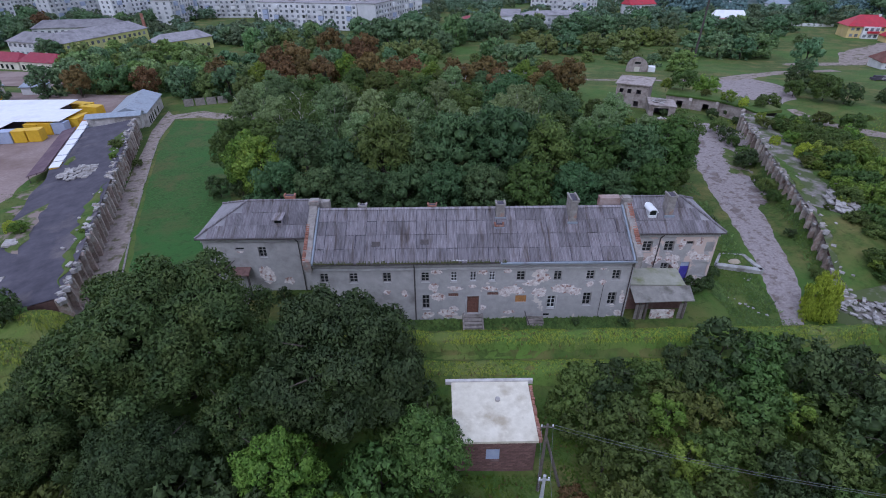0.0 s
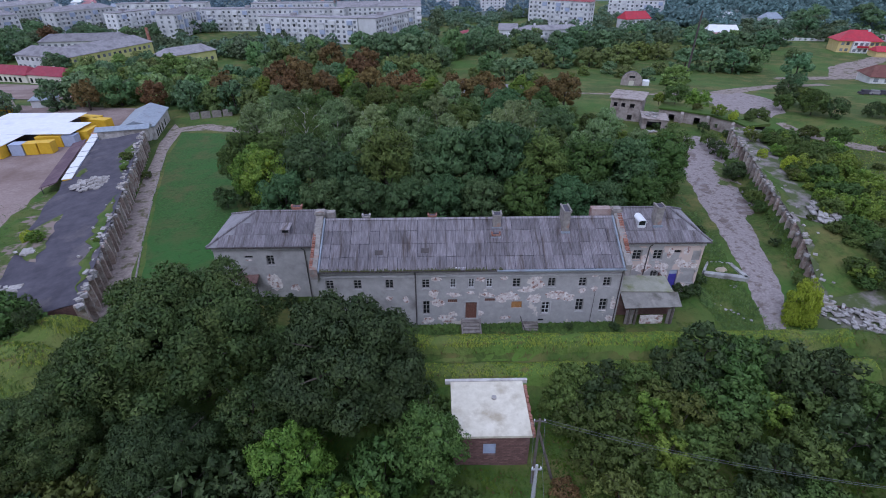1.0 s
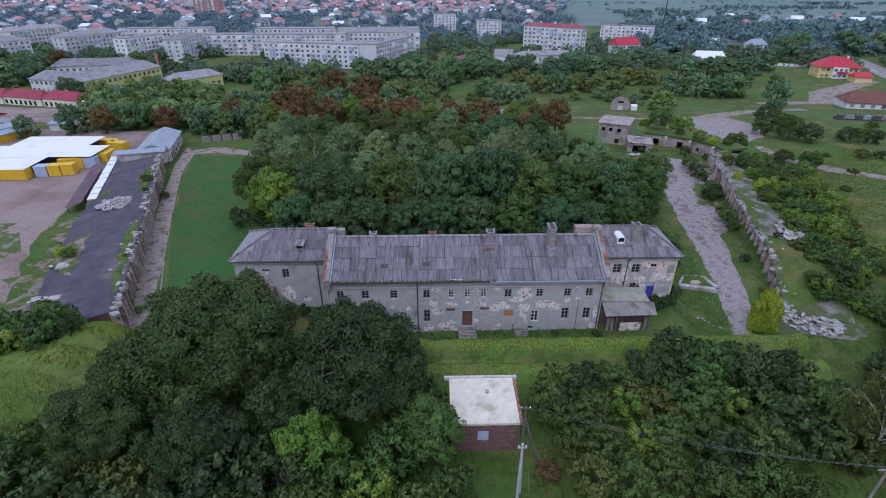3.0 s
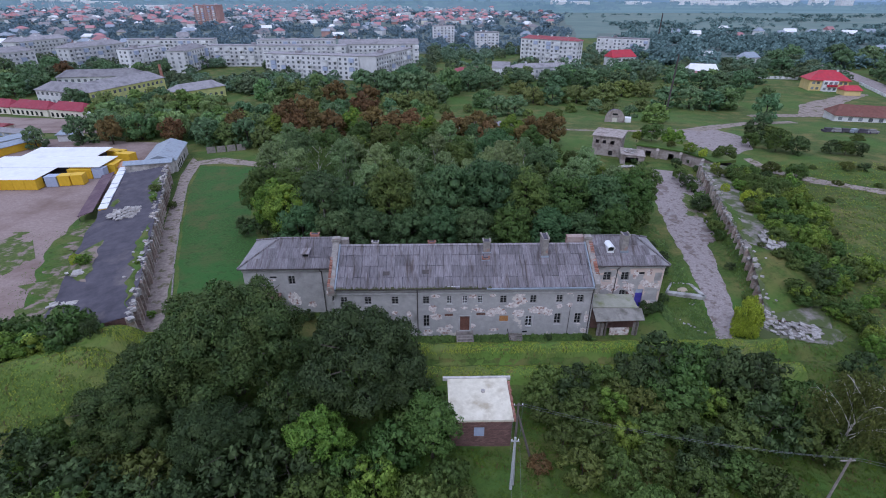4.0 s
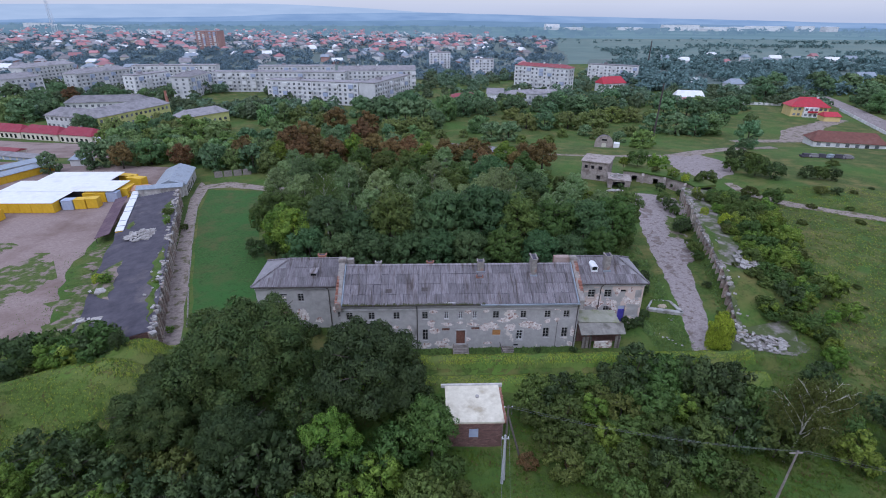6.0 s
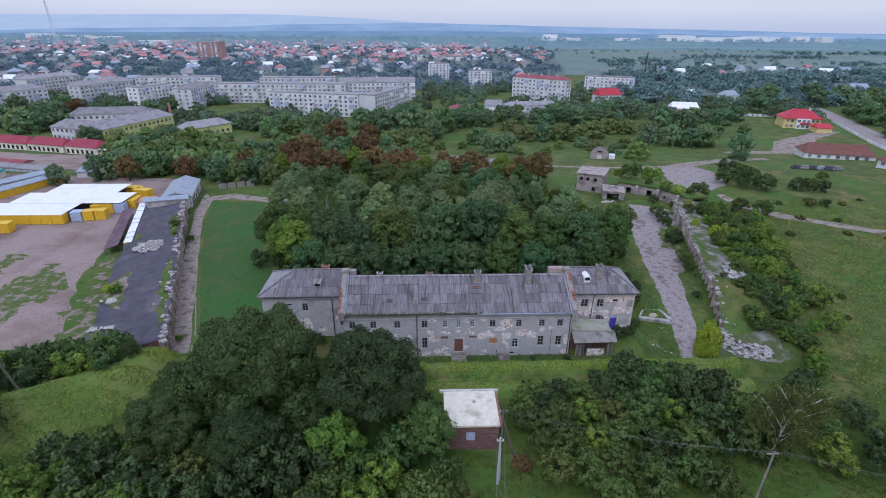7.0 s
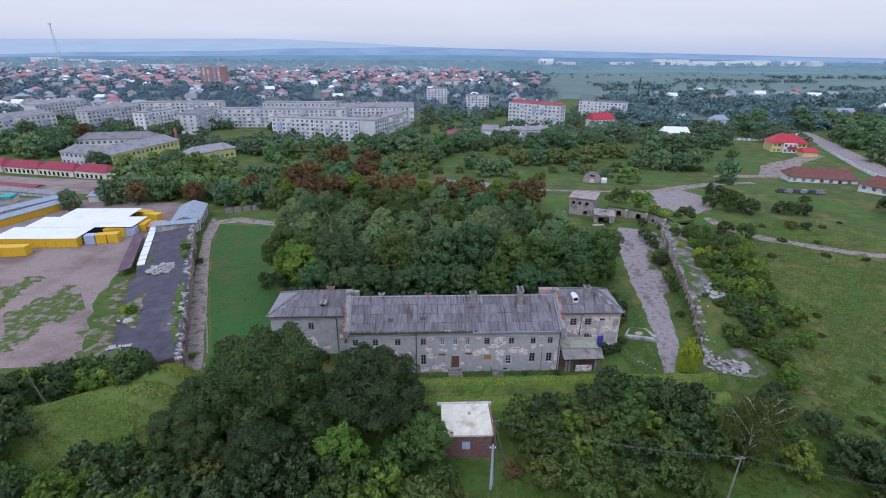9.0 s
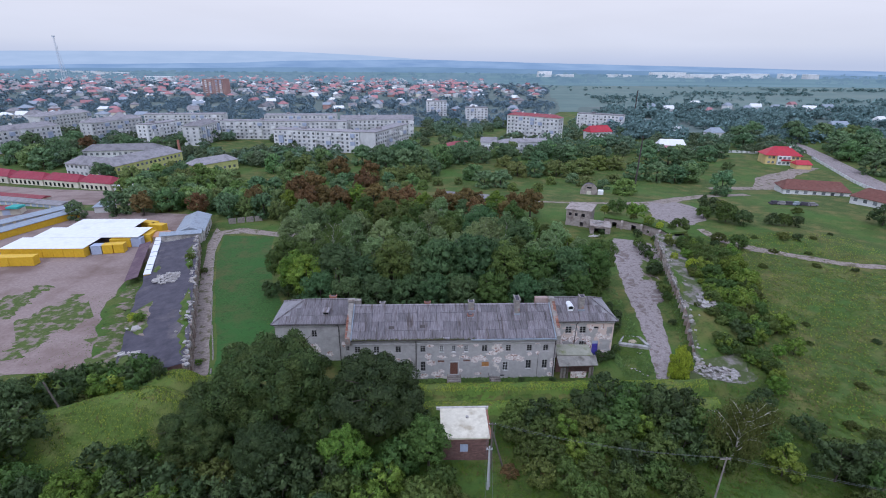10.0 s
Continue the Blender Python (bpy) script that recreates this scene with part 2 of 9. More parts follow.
M_WHITE_RUBBLE = mat("pale_rubble", (0.22, 0.20, 0.19), (0.48, 0.455, 0.43), 2.0, (0.24, 0.21, 0.19), 0.8, (0.5, 0.7), 0.95, 0.7, rnd=0.2, island=0.2)
M_WINDOW_FAR = mat("grey_far_glass", (0.10, 0.11, 0.125), (0.22, 0.23, 0.25), 0.8, rough=0.3, bump=0, rnd=0.6)
# red muted towards pink: haze over the town is put into the colour
M_TOWN_RED = mat("hazy_red_roof", (0.36, 0.17, 0.185), (0.47, 0.245, 0.25), 0.8, (0.34, 0.19, 0.19), 0.3, (0.5, 0.7), 0.8, 0.1, rnd=0.25)
M_TOWN_WALL = mat("town_wall", (0.46, 0.45, 0.44), (0.58, 0.57, 0.56), 0.6, (0.38, 0.37, 0.36), 0.2, (0.5, 0.7), 0.9, 0.1, rnd=0.2)
M_WINDOW = mat("dark_glass", (0.012, 0.013, 0.016), (0.03, 0.032, 0.036), 0.8, rough=0.15, bump=0, spec=0.5)
M_FRAME = mat("window_paint", (0.24, 0.23, 0.22), (0.36, 0.34, 0.33), 3.0, rough=0.8, bump=0.1)
M_FRAME_WHITE = mat("white_window_paint", (0.6, 0.6, 0.6), (0.75, 0.75, 0.75), 3.0, rough=0.7, bump=0.1)
M_WOOD_DARK = mat("brown_wood", (0.12, 0.06, 0.045), (0.22, 0.12, 0.09), 3.0, rough=0.8, bump=0.3, stretch=(4, 4, 1))
M_BOARD = mat("orange_board", (0.36, 0.17, 0.06), (0.46, 0.24, 0.09), 2.0, rough=0.85, bump=0.2)
M_PIPE = mat("rusty_downpipe", (0.05, 0.045, 0.045), (0.11, 0.09, 0.085), 3.0, rough=0.7, bump=0.1)
M_POLE = mat("concrete_pole", (0.34, 0.34, 0.35), (0.48, 0.48, 0.49), 2.0, rough=0.9, bump=0.1)
M_WOOD_POLE = mat("grey_wood_pole", (0.09, 0.075, 0.065), (0.17, 0.145, 0.125), 2.0, rough=0.95, bump=0.2)
M_WIRE = mat("wire", (0.13, 0.135, 0.14), (0.19, 0.195, 0.2), 2.0, rough=0.5, bump=0)
M_BARK = mat("bark", (0.05, 0.04, 0.032), (0.11, 0.09, 0.075), 3.0, rough=0.95, bump=0.6)
M_BIRCH_BARK = mat("pale_bark", (0.42, 0.39, 0.35), (0.62, 0.59, 0.54), 2.0, (0.15, 0.13, 0.12), 3.0, (0.6, 0.7), 0.9, 0.3)
M_CRIMSON = mat("crimson_roof", (0.22, 0.025, 0.045), (0.32, 0.045, 0.07), 0.8, (0.26, 0.07, 0.09), 0.3, (0.5, 0.7), 0.6, 0.1)
M_CANOPY = mat("violet_brown_canopy", (0.085, 0.05, 0.07), (0.14, 0.085, 0.11), 1.0, (0.16, 0.11, 0.12), 0.3, (0.5, 0.7), 0.7, 0.2)
M_STEP = mat("dirty_concrete", (0.19, 0.165, 0.15), (0.33, 0.295, 0.27), 2.0, (0.13, 0.115, 0.10), 0.8, (0.5, 0.66), 0.95, 0.4)
L_TUFT = leaf("grass_tufts", (0.042, 0.082, 0.010), (0.094, 0.144, 0.018), island=0.16)
L_TUFT_LIGHT = leaf("bright_grass_tufts", (0.110, 0.172, 0.019), (0.190, 0.258, 0.033), island=0.16)
L_TUFT_DRY = leaf("straw_tufts", (0.076, 0.084, 0.025), (0.128, 0.128, 0.043), island=0.16)
M_TEAL = mat("teal_roof", (0.05, 0.32, 0.30), (0.08, 0.42, 0.38), 1.0, rough=0.6, bump=0.1)

L_DEEP = leaf("deep_green_leaves", (0.041, 0.073, 0.026), (0.105, 0.148, 0.050), 0.01, warm=(1, 1, 1))
L_DEEP_MIX = leaf("dark_linden_leaves", (0.041, 0.074, 0.022), (0.106, 0.152, 0.042), 0.01, warm=(1, 1, 1))
L_DEEP_OLIVE = leaf("dull_olive_linden_leaves", (0.065, 0.090, 0.026), (0.124, 0.150, 0.040), warm=(1, 1, 1))
L_GREEN = leaf("green_leaves", (0.067, 0.124, 0.029), (0.136, 0.200, 0.046), warm=(1, 1, 1))
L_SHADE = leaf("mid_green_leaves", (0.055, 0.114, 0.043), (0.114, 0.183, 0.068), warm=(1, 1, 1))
L_GOLD = leaf("yellowing_leaves", (0.18, 0.28, 0.03), (0.33, 0.43, 0.06), 0.0)
L_OLIVE = leaf("olive_leaves", (0.073, 0.107, 0.024), (0.141, 0.178, 0.043), warm=(1, 1, 1))
L_BRIGHT = leaf("bright_green_leaves", (0.098, 0.180, 0.025), (0.222, 0.312, 0.046), warm=(1, 1, 1))
L_PALE = leaf("pale_green_leaves", (0.150, 0.225, 0.086), (0.260, 0.345, 0.144), warm=(1, 1, 1))
L_YELLOW = leaf("yellow_green_leaves", (0.25, 0.33, 0.028), (0.42, 0.50, 0.055), 0.0, warm=(1.03, 1.0, 0.9))
L_RUSSET = leaf("russet_chestnut_leaves", (0.125, 0.095, 0.04), (0.225, 0.165, 0.075))
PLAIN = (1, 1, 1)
# far leaves: distance haze is mixed into the colour, bluer and paler
L_FAR = leaf("hazy_far_wood_leaves", (0.145, 0.229, 0.222), (0.227, 0.332, 0.316), warm=PLAIN)
L_TOWN = leaf("hazy_garden_leaves", (0.169, 0.252, 0.298), (0.248, 0.336, 0.388), warm=PLAIN)
# these two, for the town's edge, hold some distance haze in their colour
L_MIDFAR = leaf("hazy_town_edge_leaves", (0.097, 0.176, 0.112), (0.189, 0.282, 0.172), warm=PLAIN)
L_MIDOLIVE = leaf("hazy_olive_edge_leaves", (0.110, 0.165, 0.088), (0.190, 0.255, 0.132), warm=PLAIN)
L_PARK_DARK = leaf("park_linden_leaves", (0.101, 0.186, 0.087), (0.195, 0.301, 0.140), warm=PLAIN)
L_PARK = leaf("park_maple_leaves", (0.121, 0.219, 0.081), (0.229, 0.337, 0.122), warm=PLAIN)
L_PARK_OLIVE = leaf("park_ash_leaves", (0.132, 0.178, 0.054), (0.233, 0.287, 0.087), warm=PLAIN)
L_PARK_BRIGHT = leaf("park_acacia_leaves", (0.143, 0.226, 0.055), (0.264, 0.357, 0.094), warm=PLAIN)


# ---- mesh helpers ----
class Build:
    """Collects corners and faces for one mesh."""

    def __init__(self):
        self.v, self.f = [], []

    def poly(self, pts):
        n = len(self.v)
        self.v += [tuple(p) for p in pts]
        self.f.append(tuple(range(n, n + len(pts))))

    def box(self, x0, y0, z0, x1, y1, z1, m=None):
        n = len(self.v)
        pts = [(x, y, z) for z in (z0, z1) for x, y in ((x0, y0), (x1, y0), (x1, y1), (x0, y1))]
        if m is not None:
            pts = [tuple(m @ Vector(p)) for p in pts]
        self.v += pts
        self.f += [(n + 3, n + 2, n + 1, n), (n + 4, n + 5, n + 6, n + 7)]
        self.f += [(n + i, n + (i + 1) % 4, n + 4 + (i + 1) % 4, n + 4 + i) for i in range(4)]
        return self

    def prism(self, pts, z0, z1):
        """pts: corners seen from above, anticlockwise; z0, z1: one height, or one for each corner."""
        n, k = len(self.v), len(pts)
        lo = z0 if isinstance(z0, (list, tuple)) else [z0] * k
        hi = z1 if isinstance(z1, (list, tuple)) else [z1] * k
        self.v += [(p[0], p[1], z) for p, z in zip(pts, lo)] + [(p[0], p[1], z) for p, z in zip(pts, hi)]
        self.f += [tuple(range(n + k - 1, n - 1, -1)), tuple(range(n + k, n + 2 * k))]
        self.f += [(n + i, n + (i + 1) % k, n + k + (i + 1) % k, n + k + i) for i in range(k)]
        return self

    def tube(self, pts, radii, sides=8):
        """A round tapered limb through pts."""
        pts = [Vector(p) for p in pts]
        rings = []
        for i, p in enumerate(pts):
            d = (pts[min(i + 1, len(pts) - 1)] - pts[max(i - 1, 0)]).normalized()
            a = d.orthogonal().normalized()
            b = d.cross(a)
            r = radii[i] if isinstance(radii, (list, tuple)) else radii
            rings.append(len(self.v))
            self.v += [tuple(p + (a * math.cos(t) + b * math.sin(t)) * r) for t in (2 * math.pi * k / sides for k in range(sides))]
        for r0, r1 in zip(rings, rings[1:]):
            self.f += [(r0 + k, r0 + (k + 1) % sides, r1 + (k + 1) % sides, r1 + k) for k in range(sides)]
        self.f += [tuple(range(rings[0] + sides - 1, rings[0] - 1, -1)), tuple(range(rings[-1], rings[-1] + sides))]
        return self

    def mesh(self, name, material, smooth=False):
        me = bpy.data.meshes.new(name)
        me.from_pydata(self.v, [], self.f)
        me.materials.append(material)
        if smooth:
            me.shade_smooth()
        me.update()
        return me


def part(name, build, material, parent=None, label="", at=None, smooth=False):
    ob = new(name, build if isinstance(build, bpy.types.Mesh) else build.mesh(name, material, smooth))
    ob.parent = parent
    if at is not None:
        ob.matrix_basis = at
    if label:
        ob["label"] = label
    return ob


def thing(name, label, category, at=None, group="", kind=""):
    ob = new(name)
    ob.empty_display_size = 0.5
    if at is not None:
        ob.matrix_basis = at
    return tagged(ob, label, category, group, kind)


def setting(name, build, material, label, category, smooth=False):
    return tagged(part(name, build, material, smooth=smooth), label, category, kind="structure")


def smooth_step(a, b, x):
    t = np.clip((np.asarray(x, float) - a) / (b - a), 0, 1)
    return t * t * (3 - 2 * t)


# ---- ground ----
def height(x, y):
    """Height of the ground: level yard, a bank before the barracks, a mound by its side, falling land behind."""
    x, y = np.asarray(x, float), np.asarray(y, float)
    z = -5.0 * smooth_step(92, 175, y)
    mid = smooth_step(-24, -14, x) * (1 - smooth_step(54, 62, x))
    z = z - 1.2 * smooth_step(-4.7, -3.3, y) * (1 - smooth_step(3, 14, y)) * mid
    bank = smooth_step(-34, -24, x) * (1 - smooth_step(60, 70, x))
    z = z + bank * (1.9 * np.exp(-np.abs((y + 6.2) / 1.5) ** 3.2) + 1.0 * np.exp(-np.abs((y + 10.2) / 1.4) ** 4))
    z = z + 0.4 * (1 - smooth_step(-9, -5, y)) * (1 - 0.6 * smooth_step(-60, -24, -y))
    # earth heaped against the east wall
    u, v = (x - 63.4) * 0.309 + (y - 1) * 0.951, (y - 1) * 0.309 - (x - 63.4) * 0.951
    z = z + 1.7 * (1 - smooth_step(0.4, 3.4, v)) * smooth_step(-2, -0.5, v) * smooth_step(8, 20, u) * (1 - smooth_step(60, 66, u))
    off = y + 7.6 - 0.58 * np.maximum(x + 29, -60)
    z = z + (1 - smooth_step(-28, -18, x)) * 4.2 * np.exp(-(off / np.where(off > 0, 3.6, 8.5)) ** 2)
    z = z + 0.06 * np.sin(x * 2.1 + 3.0 * np.sin(y * 0.7)) * np.sin(y * 1.9 + 1.3 * np.sin(x * 0.8)) * (1 - smooth_step(-6, -3, y))
    z = z + 0.10 * np.sin(x * 0.9 + 2.0 * np.sin(y * 0.31)) * np.sin(y * 0.8) * (1 - smooth_step(-6, -3, y))
    z = z + 0.9 * smooth_step(66, 80, x) * np.sin(x * 0.11) * np.sin(y * 0.09 + 1) * (1 - smooth_step(150, 300, x)) * (1 - smooth_step(60, 120, y))
    return z


def spaced(dense0, dense1, step, far):
    core = list(np.arange(dense0, dense1 + 0.01, step))
    d, lo, hi = step, [], []
    x = dense0
    while x > -far:
        d *= 1.16
        x -= d
        lo.append(max(x, -far))
    d, x = step, core[-1]
    while x < far:
        d *= 1.16
        x += d
        hi.append(min(x, far))
    return np.array(lo[::-1] + core + hi)


def make_ground():
    xs, ys = spaced(-125, 165, 1.6, 4800), spaced(-70, 140, 1.4, 4800)
    ys = np.concatenate([ys[ys < -28], np.arange(-28, 2, 0.6), ys[ys > 2]])
    gx, gy = np.meshgrid(xs, ys)
    gz = height(gx, gy)
    b = Build()
    b.v = np.stack([gx, gy, gz], -1).reshape(-1, 3).tolist()
    w = len(xs)
    for j in range(len(ys) - 1):
        r = j * w
        b.f += [(r + i, r + i + 1, r + w + i + 1, r + w + i) for i in range(w - 1)]
    setting("ground", b, M_GRASS, "rough green and straw-coloured grassland round the fort", "ground", smooth=True)


def along(pts, u):
    """Point at u (0 to 1) of the line through pts."""
    pts = [np.array(p, float) for p in pts]
    cum = np.cumsum([0] + [np.linalg.norm(b - a) for a, b in zip(pts, pts[1:])])
    s = u * cum[-1]
    i = int(min(np.searchsorted(cum, s, side="right") - 1, len(pts) - 2))
    k = (s - cum[i]) / max(cum[i + 1] - cum[i], 1e-6)
    return pts[i] * (1 - k) + pts[i + 1] * k


def ribbon(name, left, right, material, label, lift=0.04, rough_edge=0.35, step=1.2, across=8, seed=0):
    """A strip of ground between two lines, lying on the land, with ragged edges."""
    b = Build()
    length = max(sum(math.dist(p, q) for p, q in zip(e, e[1:])) for e in (left, right))
    n = max(2, int(length / step))
    for i in range(n + 1):
        l, r = along(left, i / n), along(right, i / n)
        d = (r - l) / max(np.linalg.norm(r - l), 1e-6)
        jl, jr = (noise.noise((i * 0.45, seed + k, 0.3)) * rough_edge + noise.noise((i * 0.13, seed + k, 9.3)) * rough_edge * 1.6 for k in (0, 50))
        l, r = l + d * jl, r + d * jr
        for k in range(across + 1):
            p = l + (r - l) * k / across
            edge = 0 if 0 < k < across else -0.05
            b.v.append((p[0], p[1], float(height(p[0], p[1])) + lift + edge))
    w = across + 1
    b.f = [(j * w + k, j * w + k + 1, (j + 1) * w + k + 1, (j + 1) * w + k) for j in range(n) for k in range(across)]
    return setting(name, b, material, label, name.split("_")[0], smooth=True)


make_ground()
ribbon("lawn", [(-24.5, 0), (-26.2, 6), (-32.6, 22), (-40.2, 42), (-47, 61), (-50.5, 76)], [(-12, 0), (-12, 8), (-16, 22), (-24, 40), (-30, 60), (-33, 75)],
       M_LAWN, "mown green lawn beside the dirt path", 0.03, 0.2)
# yellow-green bank turf; light caught by the crest is put into its colour
ribbon("turf_bank_crest", [(-26, -8.0), (10, -8.2), (60, -8.0)], [(-26, -4.9), (10, -5.0), (60, -4.9)], M_BANK, "yellow-green grass on the bank's crest, lightened where light falls", 0.03, 0.5, 0.9, seed=21)
ribbon("turf_bank_foot", [(-22, -12.4), (10, -12.6), (60, -12.2)], [(-22, -9.0), (10, -9.1), (60, -9.0)], M_BANK, "yellow-green grass on the bank's lower ridge, lightened where light falls", 0.03, 0.6, 0.9, seed=22)
ribbon("turf_mound", [(-22, -1.2), (-40, -11.2), (-66, -26)], [(-22, -13), (-40, -24), (-66, -40)], M_BANK, "bright grass over the rounded mound", 0.03, 0.8, 0.9, 18, seed=23)
ribbon("path_side", [(-27.6, -2), (-29.8, 4.8), (-36.4, 22.4), (-44.6, 46.0), (-52, 69), (-55, 84)], [(-24.2, -2), (-26.3, 4.8), (-32.9, 22.4), (-40.2, 41.5), (-46.9, 61), (-50.6, 78)],
       M_DIRT, "pale worn concrete path along the casemate", 0.07, 0.25, seed=3)
ribbon("path_rear", [(-54, 80), (-46, 84), (-36, 80), (-28, 78)], [(-51, 77), (-44, 78.6), (-34, 75.4), (-28, 74.5)], M_DIRT, "pale dirt path behind the lawn", 0.06, 0.4, seed=5)
ribbon("road_yard", [(53.9, -2), (56.6, 7.5), (59.2, 19.8), (61.6, 33.1), (65, 47.8), (68, 62), (72, 71)], [(56.2, -2.4), (60.0, 5), (63.0, 14.7), (66.2, 25.3), (71.5, 36), (79.5, 54), (82.5, 66)],
       M_ASPHALT, "cracked purplish asphalt road inside the fort wall", 0.05, 0.25, 0.5, 14, seed=8)
for k, (lf, rt, m_) in enumerate([([(69, 40), (71.5, 47), (74, 54)], [(72.5, 39), (75.2, 46), (76, 53)], 0), ([(66.0, 27), (67.5, 31), (69.5, 36)], [(68.4, 26.5), (70.5, 31), (71.5, 36)], 1), ([(63.5, 36), (64.2, 40), (65.5, 44)], [(65.2, 36), (67.2, 40), (66.6, 44)], 1),
                                  ([(67, 52), (68, 57), (70, 61)], [(69.8, 52), (72, 57), (71.5, 62)], 1), ([(60.6, 22), (61.5, 26), (62.3, 30)], [(61.6, 22), (63.2, 26), (63, 30)], 1)]):
    ribbon("overgrowth_%d" % (k + 1), lf, rt, M_YARD_GRASS if m_ == 0 else M_SILT, "weeds growing over the cracked asphalt" if m_ == 0 else "brown silt and dead leaves on the asphalt", 0.075, 0.9, 0.4, seed=80 + k)
ribbon("square_rear", [(92, 88), (96, 96), (99, 108), (104, 121)], [(100, 84), (113, 91), (119, 104), (116, 121)], M_ASPHALT, "worn asphalt turning place behind the fort", 0.08, 0.8, seed=12)
ribbon("track_north", [(104, 121), (120, 131), (137, 138), (158, 141)], [(110, 116), (122, 124), (137, 132), (158, 136)], M_DIRT, "sandy track through the meadow", 0.10, 0.5, seed=13)
ribbon("track_west", [(104, 121), (90, 119.5), (76, 120.5), (58, 124)], [(103, 113), (90, 116.5), (76, 117.5), (58, 121)], M_DIRT, "sandy track behind the fort", 0.10, 0.4, seed=14)
ribbon("track_meadow", [(107, 82), (108, 73), (113, 62.5), (124, 55.5), (140, 49), (175, 36)], [(104.5, 82), (105, 72), (110, 59.5), (122, 52.5), (139, 46), (175, 32)], M_DIRT, "pale gravel track across the meadow", 0.10, 0.6, seed=15)
ribbon("track_farm", [(150, 158), (176, 162), (190, 182), (224, 205), (243, 212)], [(150, 154), (180, 153), (200, 172), (226, 196), (245, 207)], M_DIRT, "sandy track round the farm sheds", 0.10, 0.9, seed=18)
ribbon("road_far", [(200, 105), (226, 146), (268, 242), (300, 330)], [(212, 100), (238, 141), (279, 238), (312, 326)], M_ASPHALT, "grey asphalt road lined with a low wall", 0.15, 0.2, step=4, seed=16)
ribbon("yard_market", [(-160, -4), (-160, 30), (-160, 60), (-150, 112)], [(-48, 2), (-58, 30), (-63, 50), (-66, 100)], M_GRAVEL, "pinkish grey gravel market yard with puddled patches", 0.05, 1.2, step=2, across=40, seed=17)
for k, (lf, rt) in enumerate([([(-66, 5), (-67, 14), (-69, 26), (-70, 33)], [(-60, 7), (-61.5, 16), (-64, 27), (-69, 34)]),
                              ([(-85, 14), (-92, 26), (-97, 36)], [(-80, 16), (-86, 27), (-95, 37)]),
                              ([(-47, 2), (-51, 14), (-55, 26), (-59, 38)], [(-40, 1), (-46, 14), (-51, 27), (-57, 40)]),
                              ([(-66, 2), (-72, 10), (-82, 16)], [(-58, -1), (-67, 7), (-81, 13)]),
                              ([(-74, 22), (-70, 27), (-64, 31)], [(-66, 12), (-62, 17), (-58, 23)]), ([(-88, 22), (-84, 30), (-80, 40)], [(-78, 18), (-76, 28), (-76, 38)])]):
    ribbon("grass_strip_%d" % (k + 1), lf, rt, M_YARD_GRASS, "patchy grass growing over the gravel yard", 0.09 + 0.008 * k, 2.2, step=0.5, seed=30 + k)
ribbon("lane_market", [(-215, 172), (-160, 156), (-112, 146)], [(-215, 118), (-150, 118), (-100, 116)], M_GRAVEL, "pale lane before the red-roofed stalls", 0.2, 0.5, step=3, across=20, seed=40)
# far ground: blue-grey of distance haze is put into both base colours
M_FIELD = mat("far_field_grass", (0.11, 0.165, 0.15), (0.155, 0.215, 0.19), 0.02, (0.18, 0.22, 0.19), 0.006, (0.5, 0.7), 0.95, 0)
M_GARDENS = mat("hazy_garden_ground", (0.10, 0.135, 0.12), (0.145, 0.18, 0.16), 0.03, (0.2, 0.21, 0.20), 0.01, (0.55, 0.7), 0.95, 0)
ribbon("field_far", [(130, 560), (190, 820), (310, 1350)], [(1400, 640), (1800, 900), (2400, 1350)], M_FIELD, "flat green meadows beyond the woods, paled by haze", 0.25, 10, step=30, across=20, seed=61)
ribbon("gardens_town", [(-640, 400), (-1000, 800), (-1550, 1350)], [(150, 400), (240, 800), (330, 1350)], M_GARDENS, "hazy green gardens between the town's houses", 0.4, 10, step=30, across=30, seed=62)
ribbon("woodland_floor", [(150, 330), (180, 480), (230, 640)], [(640, 330), (900, 480), (1400, 645)], M_GARDENS, "hazy green ground under the far wood", 0.4, 8, step=20, across=20, seed=63)
LAWN_EDGE = [(-24.3, 0), (-26.2, 6), (-32.7, 22), (-40.2, 42), (-47, 61), (-50.4, 74)]
kerb_line = tagged(new("kerb_lawn"), "broken pale concrete kerb between path and lawn", "kerb", kind="structure")
kerb_rng = random.Random(6)
for i in range(44):
    p, q = along(LAWN_EDGE, i / 44), along(LAWN_EDGE, (i + 0.94) / 44)
    if kerb_rng.random() < 0.28:
        continue
    part("kerbstone", Build().box(0, -0.11, -0.3, math.dist(p, q), 0.11, 0.09 + kerb_rng.uniform(-0.05, 0.05)), M_STEP, kerb_line, at=pose(p[0], p[1], float(height(p[0], p[1])), 0, 0, math.degrees(math.atan2(q[1] - p[1], q[0] - p[0])) + kerb_rng.uniform(-2, 2)))


